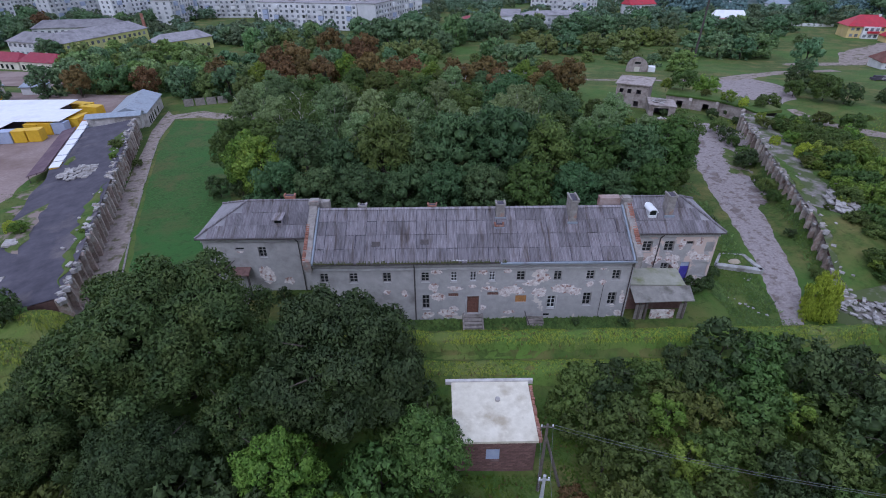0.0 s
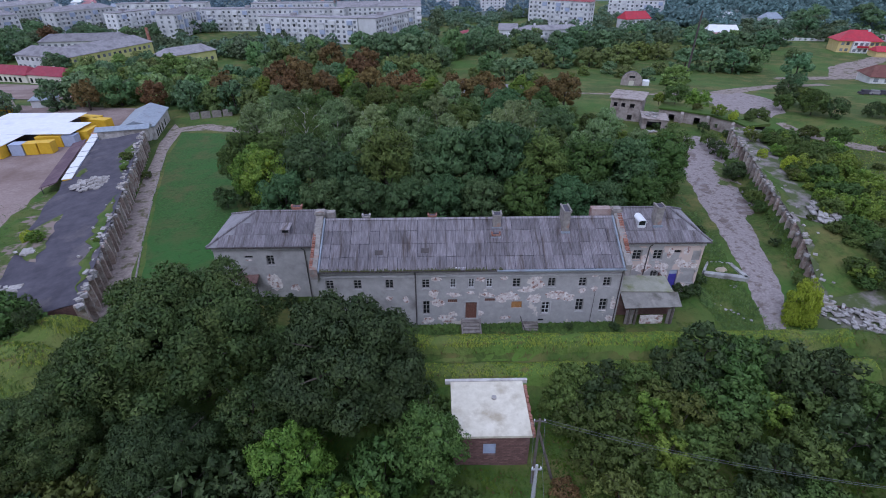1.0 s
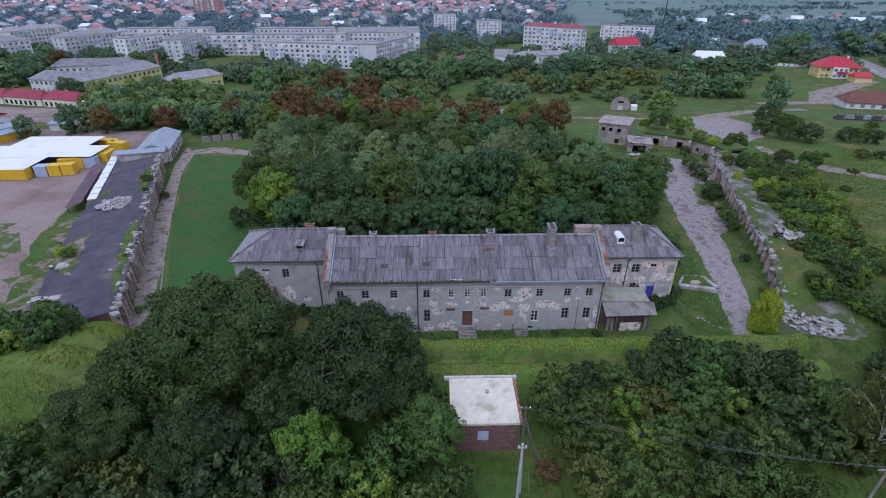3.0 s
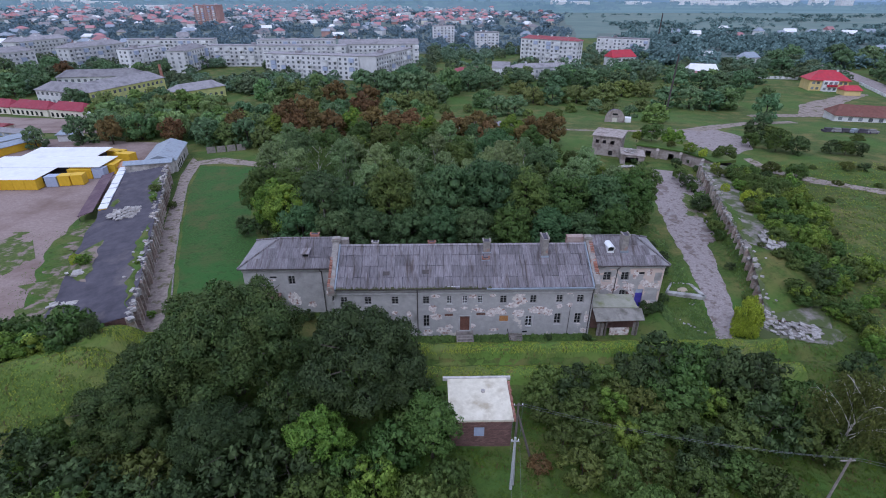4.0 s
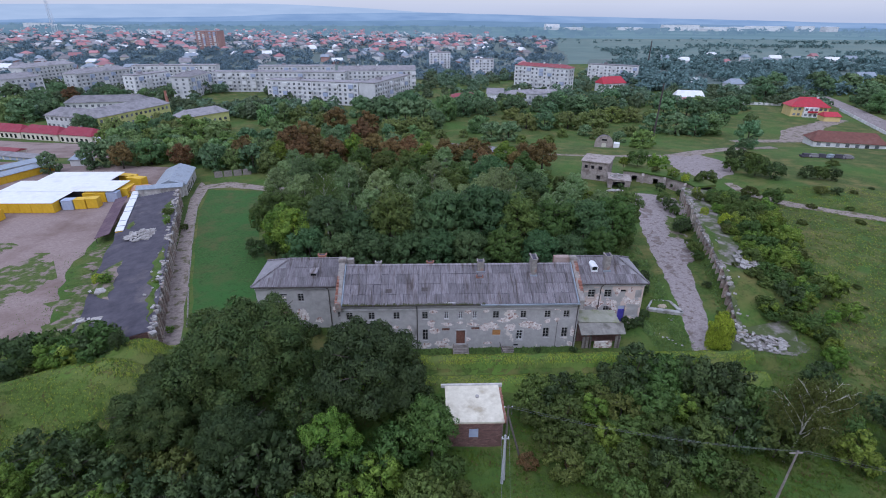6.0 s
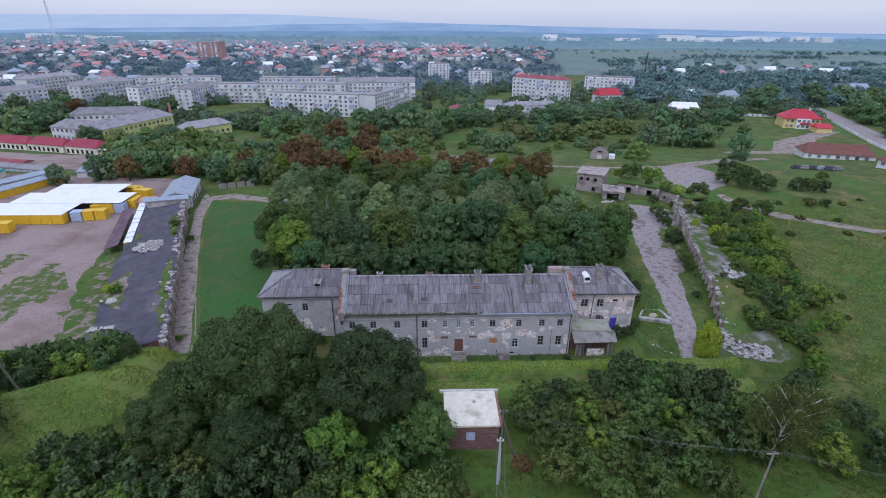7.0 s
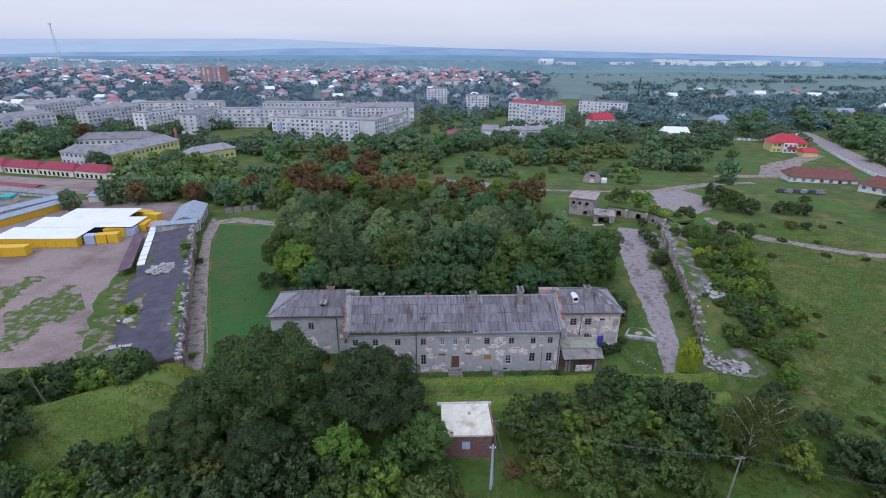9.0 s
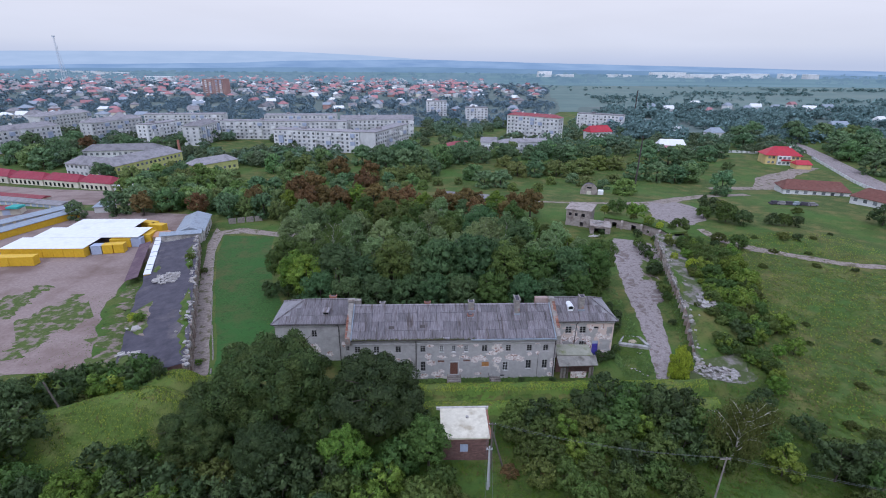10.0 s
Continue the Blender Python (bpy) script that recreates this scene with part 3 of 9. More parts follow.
# ---- the barracks ----
def pierced_wall(b, p0, p1, z0, z1, holes, depth=0.5):
    """A wall of that thickness from p0 to p1 (outside to the right of the way), with holes (u0, z0, u1, z1) through it."""
    d = Vector((p1[0] - p0[0], p1[1] - p0[1], 0))
    length = d.length
    d.normalize()
    inward = Vector((-d.y, d.x, 0))

    def at(u, z, k):
        return Vector((p0[0], p0[1], 0)) + d * u + inward * k + Vector((0, 0, z))
    us = sorted({0, length, *[h[0] for h in holes], *[h[2] for h in holes]})
    zs = sorted({z0, z1, *[h[1] for h in holes], *[h[3] for h in holes]})
    for ua, ub in zip(us, us[1:]):
        for za, zb in zip(zs, zs[1:]):
            cu, cz = (ua + ub) / 2, (za + zb) / 2
            if any(h[0] < cu < h[2] and h[1] < cz < h[3] for h in holes):
                continue
            b.poly([at(ua, za, 0), at(ub, za, 0), at(ub, zb, 0), at(ua, zb, 0)])
            b.poly([at(ub, za, depth), at(ua, za, depth), at(ua, zb, depth), at(ub, zb, depth)])
    for u0, h0, u1, h1 in holes:
        b.poly([at(u0, h0, 0), at(u0, h0, depth), at(u1, h0, depth), at(u1, h0, 0)][::-1])
        b.poly([at(u0, h1, 0), at(u1, h1, 0), at(u1, h1, depth), at(u0, h1, depth)][::-1])
        b.poly([at(u0, h0, 0), at(u0, h1, 0), at(u0, h1, depth), at(u0, h0, depth)][::-1])
        b.poly([at(u1, h0, 0), at(u1, h0, depth), at(u1, h1, depth), at(u1, h1, 0)][::-1])
    b.poly([at(0, z1, 0), at(length, z1, 0), at(length, z1, depth), at(0, z1, depth)])
    b.poly([at(0, z0, 0), at(0, z1, 0), at(0, z1, depth), at(0, z0, depth)][::-1])
    b.poly([at(length, z0, 0), at(length, z0, depth), at(length, z1, depth), at(length, z1, 0)][::-1])


def add_window(house, x, y, z0, z1, w, frame_mat=None, bars=(2, 3), label=""):
    """A recessed casement: pane, frame with glazing bars, sill."""
    frame_mat = frame_mat or M_FRAME
    h = z1 - z0
    pane = part("window", Build().box(-w / 2, 0.30, 0, w / 2, 0.33, h), M_WINDOW, house, label, at=pose(x, y, z0))
    f = Build()
    t = 0.075
    f.box(-w / 2, 0.22, 0, -w / 2 + t, 0.295, h).box(w / 2 - t, 0.22, 0, w / 2, 0.295, h)
    f.box(-w / 2 + t, 0.22, 0, w / 2 - t, 0.295, t).box(-w / 2 + t, 0.22, h - t, w / 2 - t, 0.295, h)
    for i in range(1, bars[0]):
        u = -w / 2 + w * i / bars[0]
        f.box(u - t * 0.6, 0.225, t, u + t * 0.6, 0.29, h - t)
    for i in range(1, bars[1]):
        u = h * i / bars[1]
        f.box(-w / 2 + t, 0.235, u - 0.025, w / 2 - t, 0.285, u + 0.025)
    part("frame", f, frame_mat, pane)
    part("sill", Build().box(-w / 2 - 0.08, -0.07, -0.07, w / 2 + 0.08, 0.22, -0.003), M_PLASTER_LIGHT, pane)
    return pane


def scab(b, x, z, rx, rz, seed, y=0.0, lift=0.012):
    """A flake-edged patch of bare masonry on a wall that faces -y."""
    rng = random.Random(seed)
    n, ph = 26, rng.random() * 9
    ring = []
    for i in range(n):
        a = 2 * math.pi * i / n
        r = 0.72 + 0.35 * noise.noise((math.cos(a) * 1.6 + ph, math.sin(a) * 1.6, seed)) + 0.28 * noise.noise((math.cos(a) * 4 + ph, math.sin(a) * 4, seed + 5))
        ring.append((x + rx * r * math.cos(a), z + rz * r * math.sin(a)))
    c = len(b.v)
    b.v += [(px, y - lift, pz) for px, pz in ring] + [(px, y + 0.02, pz) for px, pz in ring]
    b.f.append(tuple(range(c, c + n)))
    b.f += [(c + i, c + n + i, c + n + (i + 1) % n, c + (i + 1) % n) for i in range(n)]


SHEET_W, SHEET_L = 1.12, 1.72


def sheet_mesh():
    b = Build()
    cols = 14
    for r in range(2):
        for i in range(cols + 1):
            b.v.append((SHEET_W * 0.965 * (i / cols - 0.5), r * SHEET_L * 0.985, 0.04 * (1 if i % 2 else -1)))
    b.f = [(i, i + 1, cols + 2 + i, cols + 1 + i) for i in range(cols)]
    n = len(b.v)
    b.v += [(x, y, z - 0.05) for x, y, z in b.v[:cols + 1]]
    b.f += [(n + i, n + i + 1, i + 1, i) for i in range(cols)]
    return b.mesh("sheet", M_SHEET)


SHEET = sheet_mesh()


def sheet_slope(roof, x0, x1, y0, z0, y1, z1, cut=None, seed=1, skip=()):
    """Corrugated sheets on a slope that rises from (y0, z0) to (y1, z1); cut(s) gives the x range at height share s."""
    rng = random.Random(seed)
    run = math.hypot(y1 - y0, z1 - z0)
    tilt = math.degrees(math.atan2(z1 - z0, y1 - y0))
    rows = max(1, round(run / SHEET_L))
    for r in range(rows):
        s = r / rows
        a, e = cut(s + 0.5 / rows) if cut else (x0, x1)
        n = max(1, round((e - a) / SHEET_W))
        for i in range(n):
            if (r, i) in skip:
                continue
            sx = (e - a) / n
            x = a + sx * (i + 0.5)
            yy, zz = y0 + (y1 - y0) * s, z0 + (z1 - z0) * s
            m = pose(x + rng.uniform(-0.02, 0.02), yy, zz + 0.07 + 0.05 * rng.random(), tilt - 1.1 + rng.uniform(-0.3, 0.4), rng.uniform(-0.4, 0.4), rng.uniform(-0.7, 0.7))
            part("sheet", SHEET, None, roof, at=m @ Matrix.Diagonal((sx / SHEET_W, run / rows / SHEET_L, 1, 1)))


def barracks():
    g = -1.6
    house = thing("barracks", "long derelict two-storey barracks, flaking grey plaster, corrugated roof", "building")
    # centre block: 0..36 wide, 15 deep
    up = [1.33, 4.61, 8.35, 12.64, 15.88, 18.03, 20.17, 23.41, 27.59, 31.28, 34.18]
    wide = [0.95, 0.95, 0.95, 0.9, 0.72, 0.72, 0.72, 0.95, 0.9, 0.92, 0.92]
    holes = [(x - w / 2, 4.2, x + w / 2, 5.52) for x, w in zip(up, wide)]
    low = [(12.66, 0.35, 2.4, 0.85), (27.2, 0.25, 2.05, 0.95), (31.3, 0.62, 2.45, 0.95), (34.2, 0.62, 2.45, 0.95)]
    holes += [(x - w / 2, a, x + w / 2, c) for x, a, c, w in low]
    holes += [(17.42, -0.42, 18.78, 2.17), (15.25, 2.15, 16.4, 2.62), (19.72, 2.28, 20.95, 2.7), (22.98, 1.22, 24.25, 2.2)]
    b = Build()
    pierced_wall(b, (0, 0), (11.5, 0), g, 7.0, [h for h in holes if h[2] < 11.5])
    part("front_wall", b, M_PLASTER, house, "stained grey plaster wall")
    b = Build()
    pierced_wall(b, (11.5, 0), (36, 0), g, 7.0, [(h[0] - 11.5, h[1], h[2] - 11.5, h[3]) for h in holes if h[0] > 11.5])
    part("front_wall", b, M_FLAKED, house, "grey plaster with large bare patches")
    b = Build()
    b.prism([(0, 0.5), (0.5, 0.5), (0.5, 11.9), (0, 11.9)], g, 7.0).prism([(35.5, 0.5), (36, 0.5), (36, 11.9), (35.5, 11.9)], g, 7.0)
    b.prism([(0.5, 11.4), (35.5, 11.4), (35.5, 11.9), (0.5, 11.9)], g, 7.0)
    part("rear_wall", b, M_PLASTER, house)
    part("storey_floor", Build().box(0.5, 0.5, 3.2, 35.5, 11.4, 3.4).box(0.5, 3.4, g, 35.5, 3.5, 6.9), M_WOOD_DARK, house)
    b = Build().box(-0.05, -0.16, 5.95, 36.05, -0.003, 6.12).box(-0.08, -0.30, 6.6, 36.08, -0.003, 6.98).box(-0.06, -0.2, 6.42, 36.06, -0.003, 6.597)
    part("cornice", b, M_PLASTER_LIGHT, house, "pale moulded cornice")
    for x, w in zip(up, wide):
        add_window(house, x, 0, 4.2, 5.52, w, M_FRAME_WHITE if x in (15.88, 18.03, 20.17) else None)
    for i, (x, a, c, w) in enumerate(low):
        add_window(house, x, 0, a, c, w, M_FRAME_WHITE if i == 1 else None, (2, 3))
    b = Build()
    for x0, z0, x1, z1 in ((26.55, 0.1, 26.72, 2.2), (27.68, 0.1, 27.85, 2.2), (26.72, 2.052, 27.68, 2.2), (17.2, -0.42, 17.417, 2.35), (18.783, -0.42, 19.0, 2.35), (17.417, 2.173, 18.783, 2.35)):
        part("surround", Build().box(x0, -0.04, z0, x1, -0.002, z1), M_PLASTER_LIGHT, house, "whitewashed surround strip")
    for x0, z0, x1, z1, m in ((15.25, 2.15, 16.4, 2.62, M_WOOD_DARK), (19.72, 2.28, 20.95, 2.7, M_WOOD_DARK), (22.98, 1.22, 24.25, 2.2, M_BOARD)):
        b = Build()
        n = 5
        for i in range(n):
            b.box(x0 + (x1 - x0) * i / n + 0.01, 0.10, z0, x0 + (x1 - x0) * (i + 1) / n - 0.01, 0.16, z1)
        part("boarded_opening", b, m, house, "boarded-up window opening")
    door = part("door", Build().box(17.42, 0.3, -0.42, 18.78, 0.36, 2.17), M_WOOD_DARK, house, "brown double door with lattice panes")
    b = Build()
    for i in range(9):
        b.box(17.44 + 0.16 * i, 0.262, -0.4, 17.48 + 0.16 * i, 0.297, 2.15)
    for i in range(13):
        b.box(17.44, 0.25, -0.38 + 0.2 * i, 18.76, 0.26, -0.34 + 0.2 * i)
    part("lattice", b, M_BRICK, door, "reddish lattice")
    stairs = tagged(new("stairs_entrance"), "weathered concrete steps up to the entrance door", "stairs", kind="structure")
    for i in range(7):
        part("step", Build().box(17.1, -3.5 + 0.49 * i, g - 0.3, 19.1, -3.06 + 0.49 * i if i < 6 else -0.045, -1.35 + 0.155 * i), M_STEP, stairs)
    part("cheek", Build().prism([(16.9, -3.5), (17.08, -3.5), (17.08, -0.045), (16.9, -0.045)], g - 0.3, [-1.25, -1.25, -0.25, -0.25]), M_STEP, stairs)
    part("cheek", Build().prism([(19.12, -3.5), (19.3, -3.5), (19.3, -0.045), (19.12, -0.045)], g - 0.3, [-1.25, -1.25, -0.25, -0.25]), M_STEP, stairs)
    # bare patches
    b = Build()
    patches = [(13.8, 5.45, 1.0, 0.5), (14.1, 2.15, 1.4, 0.9), (13.5, 3.4, 0.7, 0.8), (12.9, -0.5, 0.9, 0.6), (15.2, -0.3, 1.6, 0.5), (15.8, 0.45, 0.7, 0.4), (16.0, 3.3, 0.85, 0.4), (18.0, 3.55, 0.55, 0.25), (20.1, 3.25, 0.85, 0.45), (19.2, 5.5, 0.8, 0.4),
               (19.3, 0.5, 0.45, 0.5), (21.6, 2.7, 0.85, 0.7), (22.9, 2.9, 1.1, 1.0), (24.5, 4.0, 1.1, 0.6), (25.9, 4.75, 1.1, 0.7), (25.8, 2.6, 1.0, 0.8), (28.2, 3.1, 1.5, 0.8), (29.6, 2.75, 1.1, 0.7), (25.8, 5.55, 0.8, 0.3), (22.3, -0.2, 0.7, 0.3),
               (31.4, 3.7, 0.55, 0.45), (32.8, 3.9, 0.45, 0.4), (34.6, 0.9, 0.5, 0.7), (35.4, 1.6, 0.5, 0.9), (32.6, 5.8, 0.5, 0.2), (21.8, 5.6, 0.6, 0.3), (10.2, 2.6, 0.4, 0.55), (8.2, 2.9, 0.5, 0.35), (35.3, -0.5, 0.6, 0.5)]
    clear = holes
    for i, (x, z, rx, rz) in enumerate(patches):
        for k in range(9):
            rng = random.Random(i * 9 + k)
            px, pz, ax, az = x + rng.uniform(-0.4, 0.4) * rx, z + rng.uniform(-0.4, 0.4) * rz, rx * rng.uniform(0.4, 0.95), rz * rng.uniform(0.4, 0.95)
            if pz + az > 5.93:
                az = max(0.1, 5.93 - pz)
            if any(h[0] - ax * 0.85 < px < h[2] + ax * 0.85 and h[1] - az * 0.85 < pz < h[3] + az * 0.85 for h in clear):
                continue
            b = Build()
            scab(b, px, pz, ax, az, i * 9 + k, lift=0.006 + 0.002 * k + 0.0003 * (i % 9))
            part("bare_patch", b, M_BARE, house, "bare pinkish masonry where plaster fell off")
    # centre roof
    ridge_y, ridge_z, eave_y, eave_z = 5.9, 10.55, -0.5, 7.1
    b = Build()
    b.prism([(0, eave_y), (36, eave_y), (36, ridge_y), (0, ridge_y)], [eave_z - 0.12, eave_z - 0.12, ridge_z - 0.12, ridge_z - 0.12], [eave_z, eave_z, ridge_z, ridge_z])
    b.prism([(0, ridge_y), (36, ridge_y), (36, 12.3), (0, 12.3)], [ridge_z - 0.12, ridge_z - 0.12, 6.95, 6.95], [ridge_z, ridge_z, 7.07, 7.07])
    # dark under-roof seen in the gaps stands in for the sheets' shadow lines
    roof = part("roof", b, M_BITUMEN, house, "violet-grey corrugated fibre-cement roof")
    sheet_slope(roof, 0.35, 35.6, eave_y - 0.05, eave_z, ridge_y, ridge_z, seed=4)
    part("ridge_cap", Build().prism([(0.3, ridge_y - 0.28), (35.7, ridge_y - 0.28), (35.7, ridge_y), (0.3, ridge_y)], ridge_z - 0.02, [ridge_z + 0.03, ridge_z + 0.03, ridge_z + 0.16, ridge_z + 0.16])
         .prism([(0.3, ridge_y), (35.7, ridge_y), (35.7, ridge_y + 0.28), (0.3, ridge_y + 0.28)], ridge_z - 0.02, [ridge_z + 0.16, ridge_z + 0.16, ridge_z + 0.03, ridge_z + 0.03]), M_SHEET, roof)
    part("gutter", Build().box(-0.1, eave_y - 0.2, eave_z - 0.12, 20.9, eave_y - 0.02, eave_z - 0.0), M_PIPE, house, "mossy dark gutter")
    part("gutter", Build().box(20.95, eave_y - 0.3, eave_z - 0.14, 35.9, eave_y - 0.02, eave_z + 0.02), M_TIN, house, "bright zinc gutter")
    part("loose_sheet", Build().box(15.6, -0.35, 7.27, 17.3, 0.25, 7.31), M_WHITE_METAL, roof, at=pose(0, 0, 0), label="white loose metal sheet")
    moss = Build()
    mrng = random.Random(31)
    for i in range(90):
        x = mrng.uniform(0.3, 21.5)
        r = mrng.uniform(0.08, 0.3)
        moss.prism([(x - r, -0.62), (x + r, -0.64), (x + r * 0.7, -0.3 + mrng.uniform(0, 0.25)), (x - r * 0.6, -0.35 + mrng.uniform(0, 0.25))], 7.0, [7.18, 7.19, 7.33, 7.32])
    part("moss", moss, mat("dark_moss", (0.035, 0.04, 0.015), (0.09, 0.09, 0.035), 3.0, rough=0.98, bump=0.8), roof, "moss and leaf litter along the old eaves")["kind"] = "stuff"
    # small hatches in the roof
    for x, s in ((7.2, 0.33), (12.6, 0.36)):
        y, z = eave_y + (ridge_y - eave_y) * s, eave_z + (ridge_z - eave_z) * s
        part("hole_cover", Build().box(-0.45, -0.3, 0.1, 0.45, 0.3, 0.17), M_PIPE, roof, at=pose(x, y, z, 28))
    # firewalls between the blocks
    for x0, x1, seed in ((-0.55, 0.3, 1), (35.7, 36.45, 2)):
        b = Build()
        rng = random.Random(seed)
        n = 34
        for i in range(n + 1):
            ym = -0.72 + 13.2 * i / n
            top = 11.3 - abs(ym - 5.9) * 0.555 + rng.uniform(-0.09, 0.09)
            xa_, xb_ = x0 + rng.uniform(-0.04, 0.04), x1 + rng.uniform(-0.04, 0.04)
            b.v += [(xa_, ym, 6.2), (xb_, ym, 6.2), (xb_, ym, top), (xa_, ym, top + rng.uniform(-0.05, 0.05))]
        for i in range(n):
            b.f += [(4 * i + k, 4 * i + (k + 1) % 4, 4 * i + 4 + (k + 1) % 4, 4 * i + 4 + k) for k in range(4)]
        b.f += [(0, 3, 2, 1), (4 * n, 4 * n + 1, 4 * n + 2, 4 * n + 3)]
        wall = part("firewall", b, M_MASONRY, house, "worn firewall parapet above the roof")
        for i in range(60):
            y = -0.6 + 13.0 * i / 60
            if seed == 1 and y > 3.4 or seed == 2 and not 0.5 < y < 5.6:
                continue
            z = 11.35 - abs(y - 5.9) * 0.555
            part("brick", Build().box(x0 - 0.06 if seed == 1 else x1 - 0.4, y, z - 0.75, (x0 + 0.3) if seed == 1 else x1 + 0.1, y + 0.22, z + 0.07 + rng.uniform(-0.04, 0.05)), M_BRICK, wall)
        part("flashing", Build().prism([(x1 + 0.01, -0.7), (x1 + 0.2, -0.7), (x1 + 0.2, 5.8), (x1 + 0.01, 5.8)] if seed == 1 else [(x0 - 0.2, -0.7), (x0 - 0.01, -0.7), (x0 - 0.01, 5.8), (x0 - 0.2, 5.8)],
             [6.95, 6.95, 10.5, 10.5], [7.35, 7.35, 10.9, 10.9]), M_TIN, wall, "zinc flashing")
        part("chimney", Build().box(x0 - 0.1, 5.7, 9.5, x1 + 0.1, 6.7, 11.65).box(x0 - 0.2, 5.6, 11.3, x1 + 0.2, 6.8, 11.5), M_MASONRY, wall, "wide weathered chimney stack")
    part("chimney", Build().box(0.35, 6.4, 9.0, 1.5, 7.3, 11.2), M_MASONRY, house, "broad masonry stack on the roof")
    part("chimney", Build().box(33.2, 6.4, 9.0, 35.6, 7.4, 11.35), M_PINK_MASONRY, house, "broad pink masonry stack on the roof")
    # chimneys, vents
    def stack(x, y, z, w, d, h, m, lab):
        b = Build()
        b.box(-w / 2, -d / 2, -1.6, w / 2, d / 2, h - 0.22).box(-w / 2 - 0.07, -d / 2 - 0.07, h - 0.22, w / 2 + 0.07, d / 2 + 0.07, h - 0.05)
        for sx in (-1, 1):
            b.box(sx * (w / 2 + 0.02) - 0.09, -d / 2 - 0.03, h - 0.05, sx * (w / 2 + 0.02) + 0.09, d / 2 + 0.03, h + 0.1)
        c = part("chimney", b, m, house, lab, at=pose(x, y, z))
        part("flue", Build().box(-w / 2 + 0.12, -d / 2 + 0.1, h - 0.045, w / 2 - 0.12, d / 2 - 0.1, h - 0.02), M_BITUMEN, c)
        part("flashing", Build().box(-w / 2 - 0.16, -d / 2 - 0.18, -0.35 - d * 0.2, w / 2 + 0.16, -d / 2 - 0.002, 0.05 - d * 0.2), M_TIN, c)
    stack(21.3, 5.1, 10.1, 0.95, 0.95, 1.5, M_MASONRY, "grey rendered chimney")
    stack(29.5, 4.9, 10.0, 0.8, 2.0, 2.3, M_MASONRY, "tall grey chimney")
    stack(21.1, 3.7, 9.35, 0.9, 0.5, 0.25, M_BRICK, "brick chimney stump")
    stack(42.4, 8.3, 8.6, 0.9, 1.3, 2.3, M_MASONRY, "grey rendered chimney")
    stack(5.4, 6.3, 10.4, 0.85, 0.5, 0.55, M_WHITE_RUBBLE, "white chimney stump")
    stack(13.5, 6.3, 10.4, 0.95, 0.5, 0.5, M_BRICK, "brick chimney stump")
    stack(-4.2, 10.6, 9.5, 1.2, 0.6, 0.75, M_BRICK, "brick chimney stump")

    # side blocks
    for side, (xa, xb) in enumerate(((-14.3, -0.56), (36.46, 48.35))):
        fy, by = 6.0, 14.6
        if side == 0:
            win = [(-12.5, 4.5, 5.5, 0.85, None), (-10.0, 5.05, 5.45, 1.1, None), (-7.3, 4.0, 5.48, 0.95, "w"), (-7.3, 0.45, 2.2, 0.95, "w"), (-1.2, 4.2, 5.3, 0.6, "w"), (-1.35, 1.0, 2.2, 0.6, "w")]
        else:
            win = [(39.85, 4.15, 5.65, 1.2, "w"), (42.55, 4.15, 5.62, 1.2, "w"), (45.05, 5.1, 5.6, 0.95, None), (47.6, 4.0, 5.5, 1.1, None), (42.6, 1.45, 2.5, 0.95, "w"), (47.3, 0.5, 2.5, 1.5, None), (45.2, -0.6, 2.6, 1.15, "d")]
        b = Build()
        pierced_wall(b, (xa, fy), (xb, fy), g, 6.9, [(x - w / 2 - xa, z0, x + w / 2 - xa, z1) for x, z0, z1, w, _ in win])
        part("front_wall", b, M_FLAKED_MORE if side else M_PLASTER, house, "grey plaster falling off pink brickwork" if side else "stained grey plaster")
        b = Build().prism([(xa, fy + 0.5), (xa + 0.5, fy + 0.5), (xa + 0.5, by), (xa, by)], g, 6.9).prism([(xb - 0.5, fy + 0.5), (xb, fy + 0.5), (xb, by), (xb - 0.5, by)], g, 6.9)
        b.prism([(xa + 0.5, by - 0.5), (xb - 0.5, by - 0.5), (xb - 0.5, by), (xa + 0.5, by)], g, 6.9)
        part("side_wall", b, M_PLASTER, house)
        part("storey_floor", Build().box(xa + 0.5, fy + 0.5, 3.2, xb - 0.5, by - 0.5, 3.4).box(xa + 0.5, fy + 3, g, xb - 0.5, fy + 3.1, 6.8), M_WOOD_DARK, house)
        part("cornice", Build().box(xa - 0.05, fy - 0.2, 6.35, xb + 0.05, fy - 0.003, 6.85), M_PLASTER_LIGHT, house)
        for x, z0, z1, w, k in win:
            if k == "w":
                add_window(house, x, fy, z0, z1, w)
            elif k == "d":
                d = part("door", Build().box(x - w / 2, fy + 0.2, z0, x + w / 2, fy + 0.26, z1 - 0.75), M_BLUE_PAINT, house, "violet-blue door")
                part("transom", Build().box(x - w / 2, fy + 0.2, z1 - 0.745, x + w / 2, fy + 0.26, z1), M_PALE_BLUE, d, "pale blue panel above the door")
            elif z1 - z0 > 0.8:
                part("blind_opening", Build().box(x - w / 2, fy + 0.12, z0, x + w / 2, fy + 0.2, z1), M_PLASTER, house, "walled-up window opening")
            else:
                part("vent_opening", Build().box(x - w / 2, fy + 0.3, z0, x + w / 2, fy + 0.34, z1), M_WINDOW, house, "dark vent opening")
        b = Build()
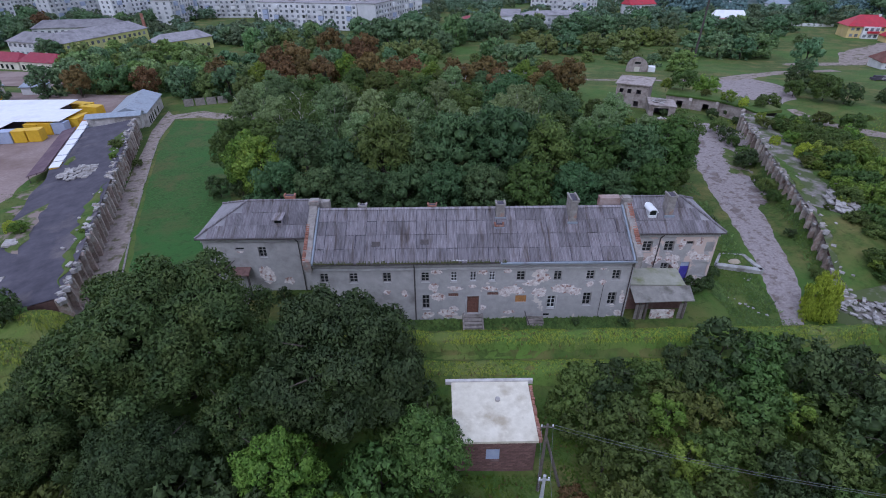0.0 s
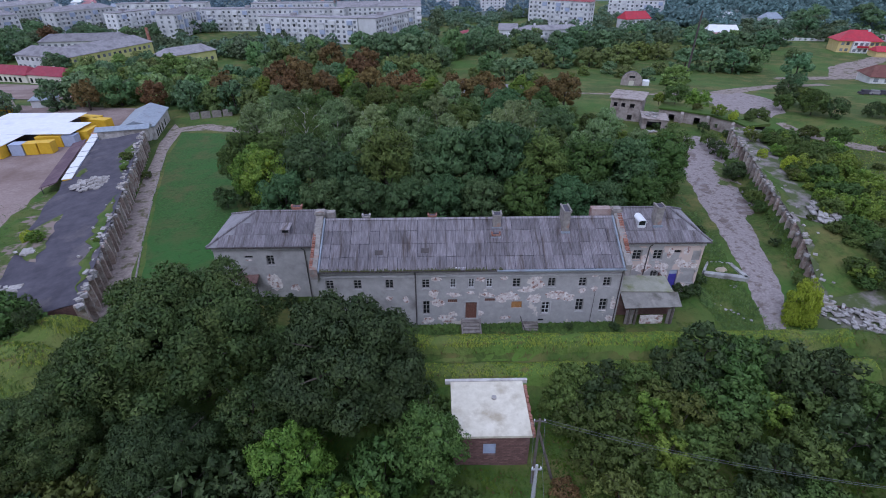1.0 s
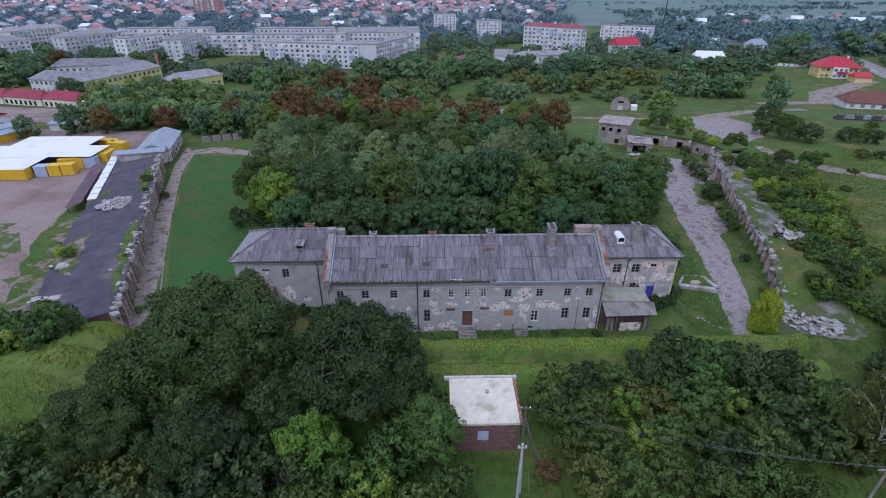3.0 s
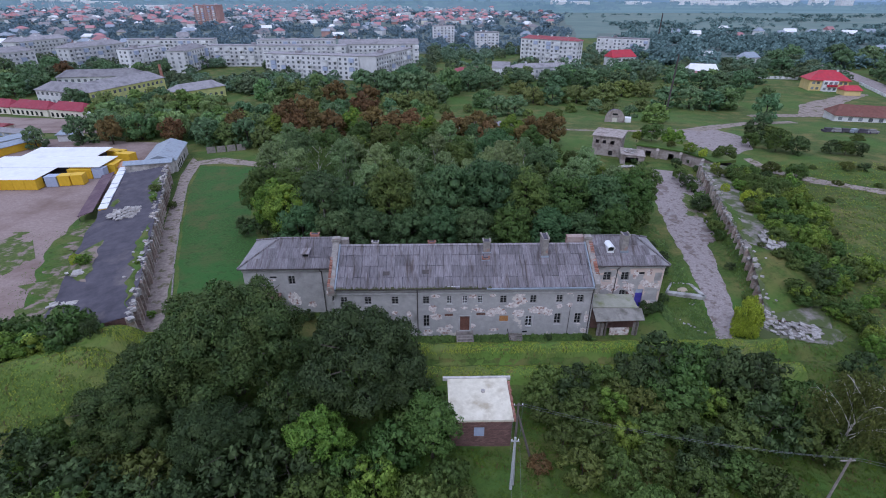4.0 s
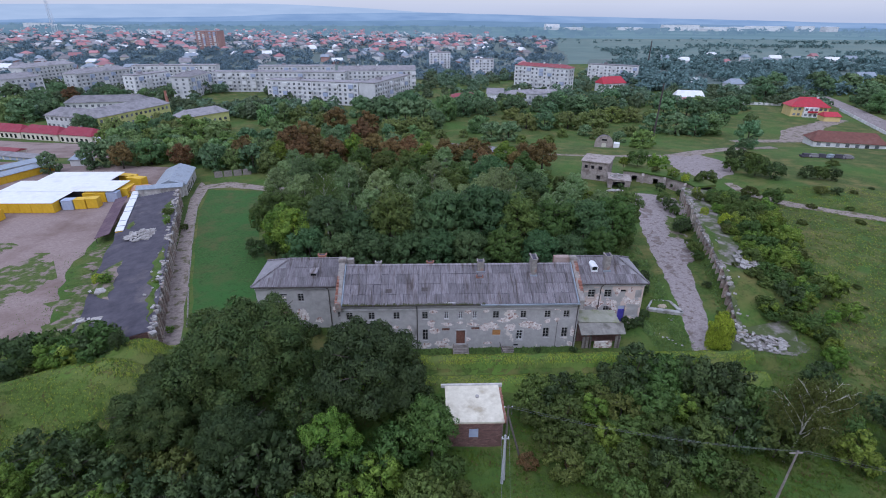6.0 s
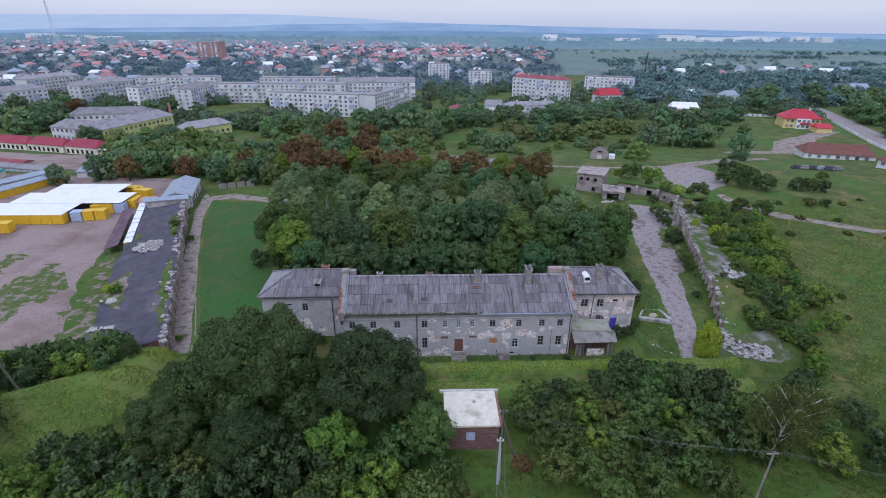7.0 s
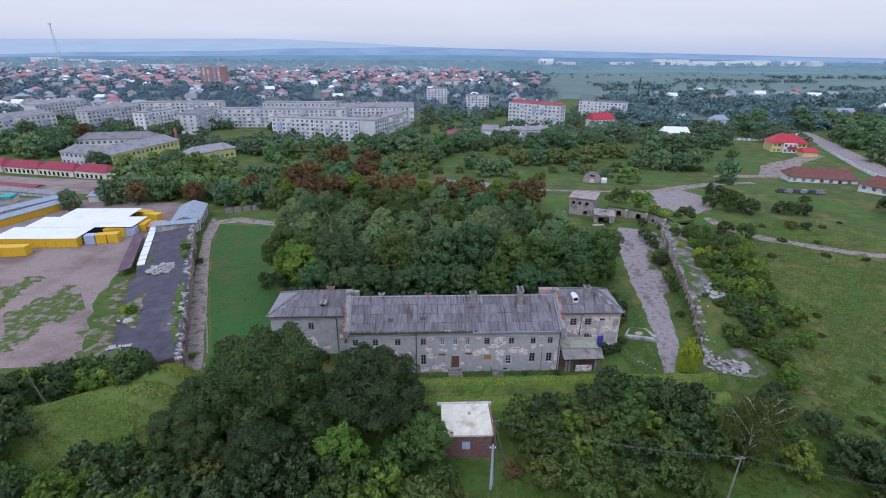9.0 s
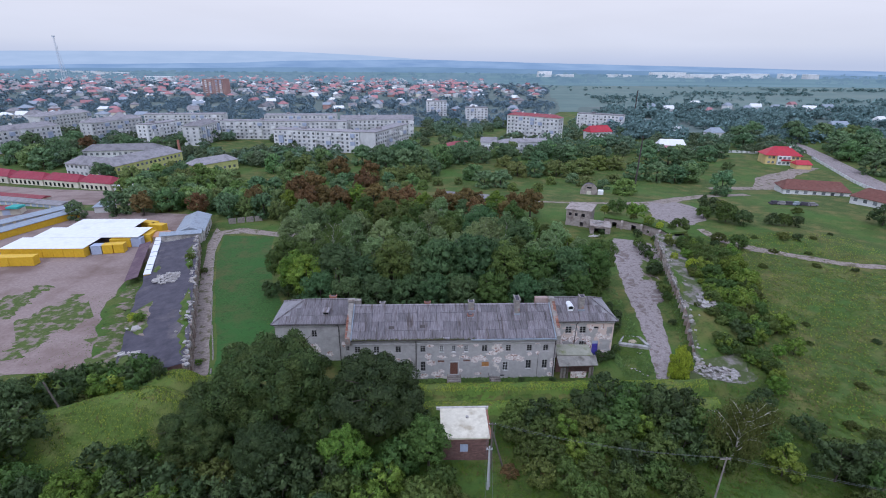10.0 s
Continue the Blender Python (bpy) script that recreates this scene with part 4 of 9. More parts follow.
        if side == 0:
            spots = [(-7.3, 1.3, 1.1, 1.6), (-4.6, 0.5, 0.8, 0.7), (-2.0, 2.3, 0.45, 0.9), (-1.0, 3.4, 0.4, 0.9), (-10.0, 4.85, 0.5, 0.15), (-0.9, 0.8, 0.35, 1.2)]
        else:
            spots = [(39.0, 3.2, 1.3, 0.8), (41.0, 2.9, 1.4, 0.9), (43.4, 3.0, 1.2, 1.0), (44.2, 5.2, 0.6, 1.0), (45.6, 3.6, 1.3, 0.7), (47.0, 3.3, 1.6, 0.6), (48.2, 3.5, 0.45, 2.5), (46.3, 1.8, 0.6, 1.6), (38.2, 1.8, 1.0, 0.8),
                     (42.8, 4.0, 0.5, 0.5), (41.1, 4.3, 0.5, 0.8), (44.0, 1.6, 0.6, 1.2), (46.2, 5.5, 0.5, 0.9), (48.6, 5.7, 0.35, 0.8), (46.5, 0.0, 1.4, 0.5)]
        for i, (x, z, rx, rz) in enumerate(spots):
            for k in range(7):
                rng = random.Random(900 + i * 7 + k + side * 50)
                px, pz, ax, az = x + rng.uniform(-0.4, 0.4) * rx, z + rng.uniform(-0.4, 0.4) * rz, rx * rng.uniform(0.5, 0.85), rz * rng.uniform(0.5, 0.85)
                if px + ax > xb or any(q[3] * 0.5 > abs(px - q[0]) - ax * 0.8 and q[1] - az * 0.8 < pz < q[2] + az * 0.8 and (i, side) != (0, 0) for q in win):
                    continue
                if pz + az > 6.33:
                    continue
                b = Build()
                scab(b, px, pz, ax, az, 300 + i * 7 + k + side * 50, y=fy, lift=0.006 + 0.002 * k + 0.0003 * i)
                part("bare_patch", b, M_BARE, house, "bare masonry where plaster fell off")
        # hipped roof
        ey, ez, ry, rz = fy - 0.45, 6.98, 10.3, 9.6
        hip = 5.3 if side == 0 else 4.2
        xo, xi = (xa - 0.5, xb) if side == 0 else (xb + 0.5, xa)
        ax = xo + hip if side == 0 else xo - hip
        b = Build()
        eave = [(xo, ey, ez), (xi, ey, ez), (xi, by + 0.45, ez), (xo, by + 0.45, ez)]
        apex, inner = (ax, ry, rz), (xi, ry, rz)
        b.poly([eave[0], eave[1], inner, apex] if side == 0 else [eave[1], eave[0], apex, inner])
        b.poly([eave[2], eave[3], apex, inner] if side == 0 else [eave[3], eave[2], inner, apex])
        b.poly([eave[3], eave[0], apex] if side == 0 else [eave[0], eave[3], apex])
        b.poly([(p[0], p[1], p[2] - 0.1) for p in (eave if side else eave[::-1])])
        b.box(min(xo, xi), ey, ez - 0.1, max(xo, xi), ey + 0.05, ez - 0.005)
        r = part("roof", b, M_SLATE, house, "hipped violet-grey corrugated roof")
        if side == 0:
            sheet_slope(r, xo, xi, ey - 0.04, ez, ry, rz, cut=lambda s: (xo + hip * s + 0.45, xi - 0.05), seed=7)
        else:
            sheet_slope(r, xi, xo, ey - 0.04, ez, ry, rz, cut=lambda s: (xi + 0.05, xo - hip * s - 0.45), seed=8)
        b = Build()
        up_ = Vector((0, 0, 0.1))
        b.tube([Vector((xo, ey, ez)) + up_, Vector(apex) + up_], 0.13, 6)
        b.tube([Vector((xo, by + 0.45, ez)) + up_, Vector(apex) + up_], 0.13, 6)
        b.tube([Vector(apex) + up_, Vector(inner) + up_], 0.14, 6)
        part("ridge_cap", b, M_SHEET, r)
        # roof hatch with a small dormer
        dx, dy = (-5.1, 7.5) if side == 0 else (40.3, 8.0)
        dz = ez + (rz - ez) * (dy - ey) / (ry - ey)
        b = Build().box(-0.5, -0.55, -0.2, -0.42, 1.1, 0.62).box(0.42, -0.55, -0.2, 0.5, 1.1, 0.62).box(-0.42, -0.55, -0.2, 0.42, -0.47, 0.12)
        if side == 0:
            b.prism([(-0.6, -0.7), (0.6, -0.7), (0.6, 1.3), (-0.6, 1.3)], [0.6, 0.6, 0.68, 0.68], [0.66, 0.66, 0.74, 0.74])
        else:
            arch = [(0.58 * math.cos(q), 0.6 + 0.34 * math.sin(q)) for q in np.linspace(0, math.pi, 11)]
            n0 = len(b.v)
            b.v += [(px, -0.7, pz) for px, pz in arch] + [(px, 1.5, pz) for px, pz in arch] + [(px * 0.9, -0.7, pz - 0.06) for px, pz in arch] + [(px * 0.9, 1.5, pz - 0.06) for px, pz in arch]
            b.f += [q for j in range(10) for q in ((n0 + j, n0 + j + 1, n0 + 12 + j, n0 + 11 + j), (n0 + 33 + j, n0 + 34 + j, n0 + 23 + j, n0 + 22 + j), (n0 + 22 + j, n0 + 23 + j, n0 + j + 1, n0 + j))]
        dorm = part("dormer", b, M_SHEET if side == 0 else M_WHITE_METAL, r, "white metal dormer" if side else "small weathered dormer", at=pose(dx, dy, dz))
        part("opening", Build().box(-0.42, -0.42, 0.12, 0.42, -0.38, 0.6), M_WINDOW, dorm)
        part("gutter", Build().box(min(xo, xi), ey - 0.16, ez - 0.12, max(xo, xi), ey - 0.005, ez - 0.01), M_PIPE, house)
    # downpipes
    for pts in ([(11.45, -0.62, 6.95), (11.45, -0.15, 6.3), (11.45, -0.12, -1.2)], [(35.85, -0.62, 6.95), (35.75, -0.15, 6.2), (35.7, -0.12, -1.2)],
                [(-2.9, 5.4, 6.8), (-2.75, 5.85, 6.3), (-2.7, 5.87, -1.0)], [(41.3, 5.4, 6.8), (41.2, 5.85, 6.2), (41.1, 5.87, 2.0)], [(32.9, -0.1, 3.6), (32.85, -0.1, -1.2)]):
        part("downpipe", Build().tube(pts, 0.07 if pts[0][0] != 32.9 else 0.03, 6), M_PIPE, house)
    # entrance porch of the left block
    part("porch_hood", Build().prism([(-11.4, 4.7), (-9.1, 4.7), (-9.1, 5.99), (-11.4, 5.99)], [2.1, 2.1, 2.5, 2.5], [2.25, 2.25, 2.65, 2.65]), M_BRICK_DARK, house, "reddish hood over the side entrance")
    part("porch_post", Build().box(-11.3, 4.8, g, -11.1, 5.0, 2.09), M_PIPE, house)
    part("porch_post", Build().box(-9.4, 4.8, g, -9.2, 5.0, 2.09), M_PIPE, house)
    # small vents by the ground
    part("vent_opening", Build().box(26.4, -0.01, -0.75, 27.1, 0.02, -0.5), M_WINDOW, house)
    return house


def steps_side():
    s = tagged(new("stairs_side"), "weathered concrete steps by the side porch", "stairs", kind="structure")
    for i in range(6):
        part("step", Build().box(-11.2, 3.0 + 0.3 * i, -1.5, -9.3, 3.3 + 0.3 * i, -0.9 + 0.17 * i), M_STEP, s)
    s2 = tagged(new("stairs_cellar"), "broken concrete steps by the barracks wall", "stairs", kind="structure")
    for i in range(4):
        part("step", Build().box(24.4, -1.6 + 0.3 * i, -1.6, 26.3, -1.3 + 0.3 * i, -1.0 + 0.15 * i), M_STEP, s2)
    part("handrail", Build().tube([(24.2, -0.1, 0.0), (24.3, -0.9, -0.3), (24.6, -1.7, -0.9)], 0.06, 6), M_PIPE, s2)


def annex():
    """Open lean-to in the corner between centre and right block."""
    a = thing("lean_to", "tumbledown lean-to with sagging grey sheet roofs", "outbuilding", pose(36.6, 0, 0))
    b = Build().prism([(0.1, 1.3), (6.6, 1.3), (6.6, 4.2), (0.1, 4.2)], [2.5, 2.3, 2.75, 2.95], [2.62, 2.42, 2.87, 3.07])
    part("upper_roof", b, mat("mossy_sheet", (0.26, 0.26, 0.2), (0.36, 0.35, 0.29), 1.0, (0.18, 0.2, 0.08), 0.6, (0.5, 0.7), 0.95, 0.3), a, "mossy pale sheet roof")
    part("lower_roof", Build().prism([(0.0, -0.9), (7.0, -0.7), (7.2, 1.4), (0.0, 1.4)], [1.55, 1.55, 2.2, 2.35], [1.63, 1.63, 2.28, 2.43]), mat("weathered_sheet", (0.20, 0.19, 0.17), (0.31, 0.29, 0.26), 0.9, (0.13, 0.12, 0.10), 0.5, (0.5, 0.66), 0.95, 0.3), a, "weathered grey sheet roof")
    part("back_wall", Build().box(0.1, 1.5, -1.5, 6.9, 1.7, 2.2), M_BRICK_DARK, a)
    part("side_wall", Build().box(6.5, 1.72, -1.5, 6.7, 5.9, 2.3), M_BRICK_DARK, a)
    for x in (0.9, 1.7, 6.1):
        part("post", Build().box(x - 0.12, -0.55, -1.5, x + 0.12, -0.3, 1.56), M_WOOD_POLE, a)
    part("door_panel", Build().box(0.45, -0.4, -1.4, 1.45, -0.32, 0.9), M_STEP, a, "grey board panel")
    part("door_panel", Build().box(5.6, -0.4, -1.4, 6.4, -0.32, 1.0), M_STEP, a, "grey board panel")
    part("low_wall", Build().box(2.4, -0.35, -1.5, 5.2, -0.15, 0.0), M_BARE, a, "crumbling masonry parapet")


M_STEP_PALE = mat("worn_pale_concrete", (0.30, 0.29, 0.28), (0.46, 0.45, 0.43), 1.2, (0.2, 0.19, 0.17), 0.5, (0.5, 0.66), 0.95, 0.4)


def slab_court():
    """Triangle of pale kerbs beside the yard road."""
    s = thing("kerb_triangle", "pale concrete kerbs round a patch of sand", "kerb", pose(55, 10.5, -0.22))
    for p, q, w in (((-3.6, -1.0), (1.9, -2.5), 0.42), ((1.9, -2.5), (1.3, 1.3), 0.3), ((1.3, 1.3), (-1.6, 1.8), 0.16), ((1.3, 1.6), (-0.5, 3.6), 0.1), ((-3.6, -1.0), (-1.6, 1.8), 0.16)):
        d = Vector((q[0] - p[0], q[1] - p[1], 0))
        part("kerb", Build().box(0, -w, -0.6, d.length, w, 0.14), M_STEP_PALE, s, at=Matrix.Translation((p[0], p[1], 0)) @ Matrix.Rotation(math.atan2(d.y, d.x), 4, "Z"))
    b = Build()
    for i in range(12):
        a = 2 * math.pi * i / 12
        for r, z in ((1.0, -0.1), (0.72, 0.14), (0.35, 0.3)):
            b.v.append((-0.6 + 0.85 * r * math.cos(a), -0.2 + 0.6 * r * math.sin(a), z + 0.04 * math.sin(3 * a)))
    b.f = [(3 * i + k, 3 * ((i + 1) % 12) + k, 3 * ((i + 1) % 12) + k + 1, 3 * i + k + 1) for i in range(12) for k in (0, 1)] + [tuple(3 * i + 2 for i in range(12))]
    part("sand", b, mat("sand", (0.36, 0.30, 0.22), (0.46, 0.39, 0.29), 2.0, rough=0.95), s, "small heap of beige sand", smooth=True)
    rng = random.Random(14)
    for x, y in [(54.5, 6.7), (54.9, 7.0), (54.2, 7.1)] + [(50.6 + 0.35 * i + rng.uniform(-0.3, 0.3), 3.3 - 0.45 * i + rng.uniform(-0.4, 0.4)) for i in range(9)]:
        k = rng.uniform(0.08, 0.2)
        b = Build().prism([(-k, -k * 0.7), (k * 0.8, -k), (k, k * 0.6), (-k * 0.5, k)], -0.1, [k * 0.5, k * 0.4, k * 0.6, k * 0.45])
        st = part("stone", b, M_WHITE_RUBBLE, at=pose(x, y, float(height(x, y)), 0, 0, rng.uniform(0, 360)))
        tagged(st, "pale broken stone lying in the grass", "stone", "stones in the grass")


barracks()
steps_side()
annex()
slab_court()


# ---- the hut before the bank ----
def hut():
    x0, x1, y0, y1 = 15.2, 21.6, -21.0, -15.7
    h = thing("brick_hut", "small brick transformer hut with a pale flat roof", "hut", pose(18.5, -18.3, 0.3))
    o = Matrix.Translation((-18.5, 18.3, -0.3))
    b = Build()
    pierced_wall(b, (x0, y0), (x1, y0), -0.5, 3.9, [(2.5, 1.5, 3.6, 2.9)], 0.35)
    b.box(x0, y0 + 0.35, -0.5, x0 + 0.35, y1, 3.9).box(x1 - 0.35, y0 + 0.35, -0.5, x1, y1, 3.9).box(x0 + 0.35, y1 - 0.35, -0.5, x1 - 0.35, y1, 3.9)
    walls = part("wall", b, M_BRICK_DARK, h, at=o)
    part("window", Build().box(x0 + 2.5, y0 + 0.15, 1.5, x0 + 3.6, y0 + 0.2, 2.9), M_PALE_BLUE, h, "pale blue metal shutter", at=o)
    b = Build().prism([(x0 - 0.1, y0 - 0.25), (x1 + 0.1, y0 - 0.25), (x1 + 0.1, y1 + 0.2), (x0 - 0.1, y1 + 0.2)], [3.9, 3.9, 4.2, 4.2], [4.15, 4.15, 4.55, 4.55])
    part("roof", b, M_HUT_ROOF, h, "pale coated concrete roof with stains", at=o)
    b = Build().prism([(x0 - 0.6, y1 + 0.21), (x1 + 0.55, y1 + 0.21), (x1 + 0.55, y1 + 0.5), (x0 - 0.6, y1 + 0.5)], 4.25, 4.66)
    part("rear_parapet", b, M_CONCRETE, h, at=o)
    rng = random.Random(5)
    for i in range(21):
        y = y0 - 0.2 + 0.25 * i
        z = 4.15 + (y - y0) * 0.075
        part("brick", Build().box(x1 + 0.11, y, z - 0.3, x1 + 0.36 + rng.uniform(-0.05, 0.05), y + 0.22, z + 0.1 + rng.uniform(-0.04, 0.05)), M_BRICK, h, at=o)
    part("vent", Build().tube([(18.9, -17.4, 4.4), (18.9, -17.4, 4.62)], 0.22, 10), M_CONCRETE, h, at=o)
    part("brick_course", Build().box(x0 - 0.03, y0 - 0.04, 3.62, x1 + 0.03, y0 - 0.003, 3.7), M_BRICK, h, at=o)
    # single bricks of the front wall
    b = Build().box(-0.118, -0.02, -0.033, 0.118, 0.03, 0.033)
    me = b.mesh("brick", M_BRICK_DARK)
    for r in range(17):
        for i in range(17):
            x, z = x0 + 0.35 + 0.38 * i + (0.19 if r % 2 else 0), 0.5 + 0.19 * r
            if x > x1 - 0.2 or (x0 + 2.3 < x < x0 + 3.8 and 1.35 < z < 3.05):
                continue
            part("brick", me, None, walls, at=pose(x, y0 - 0.003, z) @ Matrix.Diagonal((1.45, 1, 2.1, 1)))


hut()


def poles():
    p = thing("power_pole", "pale concrete power pole with crossarm and insulators", "utility pole", pose(20.9, -26.2, 0.2), "power poles")
    part("pole", Build().tube([(0, 0, -1), (0, 0, 6.9)], [0.17, 0.11], 8), M_POLE, p)
    part("brace", Build().tube([(0.35, 0.5, -1), (0.05, 0.05, 6.0)], [0.1, 0.08], 8), M_POLE, p)
    part("crossarm", Build().box(-0.38, -0.05, 6.4, 0.38, 0.05, 6.5), M_POLE, p)
    for x in (-0.3, 0.0, 0.3):
        part("insulator", Build().tube([(x, 0, 6.52), (x, 0, 6.7)], 0.05, 6), M_WHITE_METAL, p)
    q = thing("power_pole", "weathered wooden power pole with a slanting strut", "utility pole", pose(21.7, -22.7, 0.2), "power poles")
    part("pole", Build().tube([(0, 0, -1), (0, 0, 7.6)], [0.15, 0.1], 8), M_WOOD_POLE, q)
    part("strut", Build().tube([(2.0, 0.3, -1), (0.05, 0, 6.2)], [0.13, 0.1], 8), M_WOOD_POLE, q)
    part("crossarm", Build().box(-0.5, -0.05, 7.3, 0.5, 0.05, 7.4), M_WOOD_POLE, q)
    for x in (-0.4, 0.4):
        part("insulator", Build().tube([(x, 0, 7.4), (x, 0, 7.56)], 0.05, 6), M_WHITE_METAL, q)
    r = thing("power_pole", "leaning concrete power pole beside the shrubs", "utility pole", pose(48.2, -30.0, 0.0), "power poles")
    part("pole", Build().tube([(0, 0, -1), (0.3, 0, 8.2)], [0.13, 0.09], 8), M_STEP, r)
    part("crossarm", Build().box(-0.5, -0.05, 7.9, 0.8, 0.05, 8.0), M_STEP, r)
    w = thing("power_lines", "thin sagging power lines between the poles", "cables")

    def span(a, c, sag):
        a, c = Vector(a), Vector(c)
        pts = [a.lerp(c, i / 14) - Vector((0, 0, sag * 4 * (i / 14) * (1 - i / 14))) for i in range(15)]
        part("wire", Build().tube(pts, 0.011, 4), M_WIRE, w)
    for k in (-0.4, 0.4):
        span((21.7 + k, -22.7, 7.76), (49.2 + k, -30.0, 8.1), 1.0)
        span((49.2 + k, -30.0, 8.1), (84 + k, -40, 8.3), 1.0)
        span((20.9 + k, -26.2, 6.9), (18.0 + k, -48, 7.0), 0.6)
        span((20.9 + k, -26.2, 6.9), (21.7 + k, -22.7, 7.76), 0.05)


poles()


# ---- trees ----
def facets(level):
    """Corner triples of a ball: 20 facets, or 80."""
    g = (1 + 5 ** 0.5) / 2
    v = np.array([(-1, g, 0), (1, g, 0), (-1, -g, 0), (1, -g, 0), (0, -1, g), (0, 1, g), (0, -1, -g), (0, 1, -g), (g, 0, -1), (g, 0, 1), (-g, 0, -1), (-g, 0, 1)], float)
    f = [(0, 11, 5), (0, 5, 1), (0, 1, 7), (0, 7, 10), (0, 10, 11), (1, 5, 9), (5, 11, 4), (11, 10, 2), (10, 7, 6), (7, 1, 8), (3, 9, 4), (3, 4, 2), (3, 2, 6), (3, 6, 8), (3, 8, 9), (4, 9, 5), (2, 4, 11), (6, 2, 10), (8, 6, 7), (9, 8, 1)]
    tri = (v / np.linalg.norm(v[0]))[np.array(f)]
    for _ in range(level):
        a, b, c = tri[:, 0], tri[:, 1], tri[:, 2]
        ab, bc, ca = a + b, b + c, c + a
        tri = np.concatenate([np.stack(q, 1) for q in ((a, ab, ca), (ab, b, bc), (ca, bc, c), (ab, bc, ca))])
        tri /= np.linalg.norm(tri, axis=2, keepdims=True)
    return tri


def crown_arrays(seed, radius, low, top, leaves, size, boughs=26, droop=0.0, soft=0.6, skirt=0.55, lobes=9, inner=0.5):
    """Corners and normals of many small leaves that clothe rounded lobes, set on boughs over an uneven egg-shaped crown; also the lobe of each leaf."""
    rng = np.random.default_rng(seed)
    mid_z, half = (low + top) / 2, (top - low) / 2
    hub = np.array([0, 0, mid_z - half * 0.25])

    def unit(v):
        return v / (np.linalg.norm(v, axis=-1, keepdims=True) + 1e-9)
    # boughs spread evenly over the crown, with some disorder
    k = np.arange(boughs)
    dz = 1 - (1 + skirt) * (k + 0.5) / boughs
    turn = k * 2.39996 + seed
    ring = np.sqrt(np.clip(1 - dz ** 2, 0, 1))
    d = unit(np.stack([ring * np.cos(turn), ring * np.sin(turn), dz], 1) + rng.normal(size=(boughs, 3)) * 0.17)
    lump = 1 + 0.16 * np.sin(d[:, 0] * 4 + seed) * np.cos(d[:, 1] * 3.3 + seed * 2)
    reach = rng.uniform(0.54, 0.74, boughs) * lump * (1 - 0.12 * d[:, 2])
    bough = d * reach[:, None] * np.array([radius, radius, half]) + np.array([0, 0, mid_z])
    brad = rng.uniform(0.2, 0.38, boughs) * radius
    if leaves > 20000:
        brad, reach = brad * rng.uniform(0.6, 0.95, boughs), reach * rng.uniform(0.85, 1.22, boughs)
        bough = d * reach[:, None] * np.array([radius, radius, half]) + np.array([0, 0, mid_z])
    # lobes over the outside of each bough
    own = np.repeat(k, lobes)
    ld = unit(rng.normal(size=(boughs * lobes, 3)) + unit(bough - hub)[own] * 0.7 + np.array([0, 0, 0.35]))
    lobe = bough[own] + ld * (brad[own] * rng.uniform(0.45, 0.98, boughs * lobes))[:, None] * np.array([1, 1, 0.85])
    lrad = brad[own] * rng.uniform(0.26, 0.58, boughs * lobes)
    # leaves over the outside of each lobe; none deep inside the crown
    n = leaves * 3
    per = rng.choice(boughs * lobes, n, p=lrad ** 2 / (lrad ** 2).sum())
    nl = unit(rng.normal(size=(n, 3)) + ld[per] * 0.55 + np.array([0, 0, 0.25]))
    pos = lobe[per] + nl * (lrad[per] * rng.uniform(0.68, 1.3, n) ** 0.8)[:, None] * np.array([1, 1, 0.8])
    depth = np.min(np.linalg.norm(pos[:, None, :] - bough[None], axis=2) / brad[None], axis=1)
    keep = np.flatnonzero(depth > 0.66)[:leaves]
    pos, nl, per = pos[keep], nl[keep], per[keep]
    count = len(keep)
    face = unit(nl + rng.normal(size=(count, 3)) * 0.6)
    a = unit(np.cross(face, rng.normal(size=(count, 3))) + np.array([0, 0, -0.25 - 0.6 * droop]))
    b = unit(np.cross(face, a))
    s = size * rng.uniform(0.6, 1.3, count)[:, None]
    v = np.stack([pos - a * s * 0.75 + b * s * 0.5, pos - a * s * 0.6 - b * s * 0.5, pos + a * s], 1)
    face = unit(np.cross(v[:, 1] - v[:, 0], v[:, 2] - v[:, 0]))
    back = (face * nl).sum(1) < 0
    v[back] = v[back][:, [0, 2, 1]]
    face[back] *= -1
    round_ = unit(nl * 0.55 + ld[per] * 0.3 + unit(pos - hub) * 0.15)
    lit = unit(round_ * soft + face * (1 - soft))
    # the dense inside of each bough, which the leaves hide
    if not inner:
        return v.reshape(-1, 3), np.repeat(lit, 3, axis=0), per
    ball = facets(1 if leaves > 20000 else 0)
    wob = 1 + 0.1 * np.sin(ball * 9 + seed).sum(2, keepdims=True)
    core = bough[:, None, None] + (ball * wob)[None] * (brad * inner)[:, None, None, None] * np.array([1, 1, 0.85])
    v = np.concatenate([v, core.reshape(-1, 3, 3)])
    lit = np.concatenate([np.repeat(lit, 3, axis=0), np.broadcast_to(ball[None], core.shape).reshape(-1, 3)])
    per = np.concatenate([per, np.repeat(k * lobes, len(ball))])
    return v.reshape(-1, 3), lit, per


def leaf_mesh(name, v, material, normals=None):
    k = len(v) // 3
    me = bpy.data.meshes.new(name)
    me.vertices.add(len(v))
    me.vertices.foreach_set("co", v.astype(np.float32).ravel())
    me.loops.add(3 * k)
    me.loops.foreach_set("vertex_index", np.arange(3 * k, dtype=np.int32))
    me.polygons.add(k)
    me.polygons.foreach_set("loop_start", np.arange(0, 3 * k, 3, dtype=np.int32))
    me.materials.append(material)
    me.update(calc_edges=True)
    if normals is not None:
        me.shade_smooth()
        me.normals_split_custom_set_from_vertices(normals.astype(float).tolist())
    return me


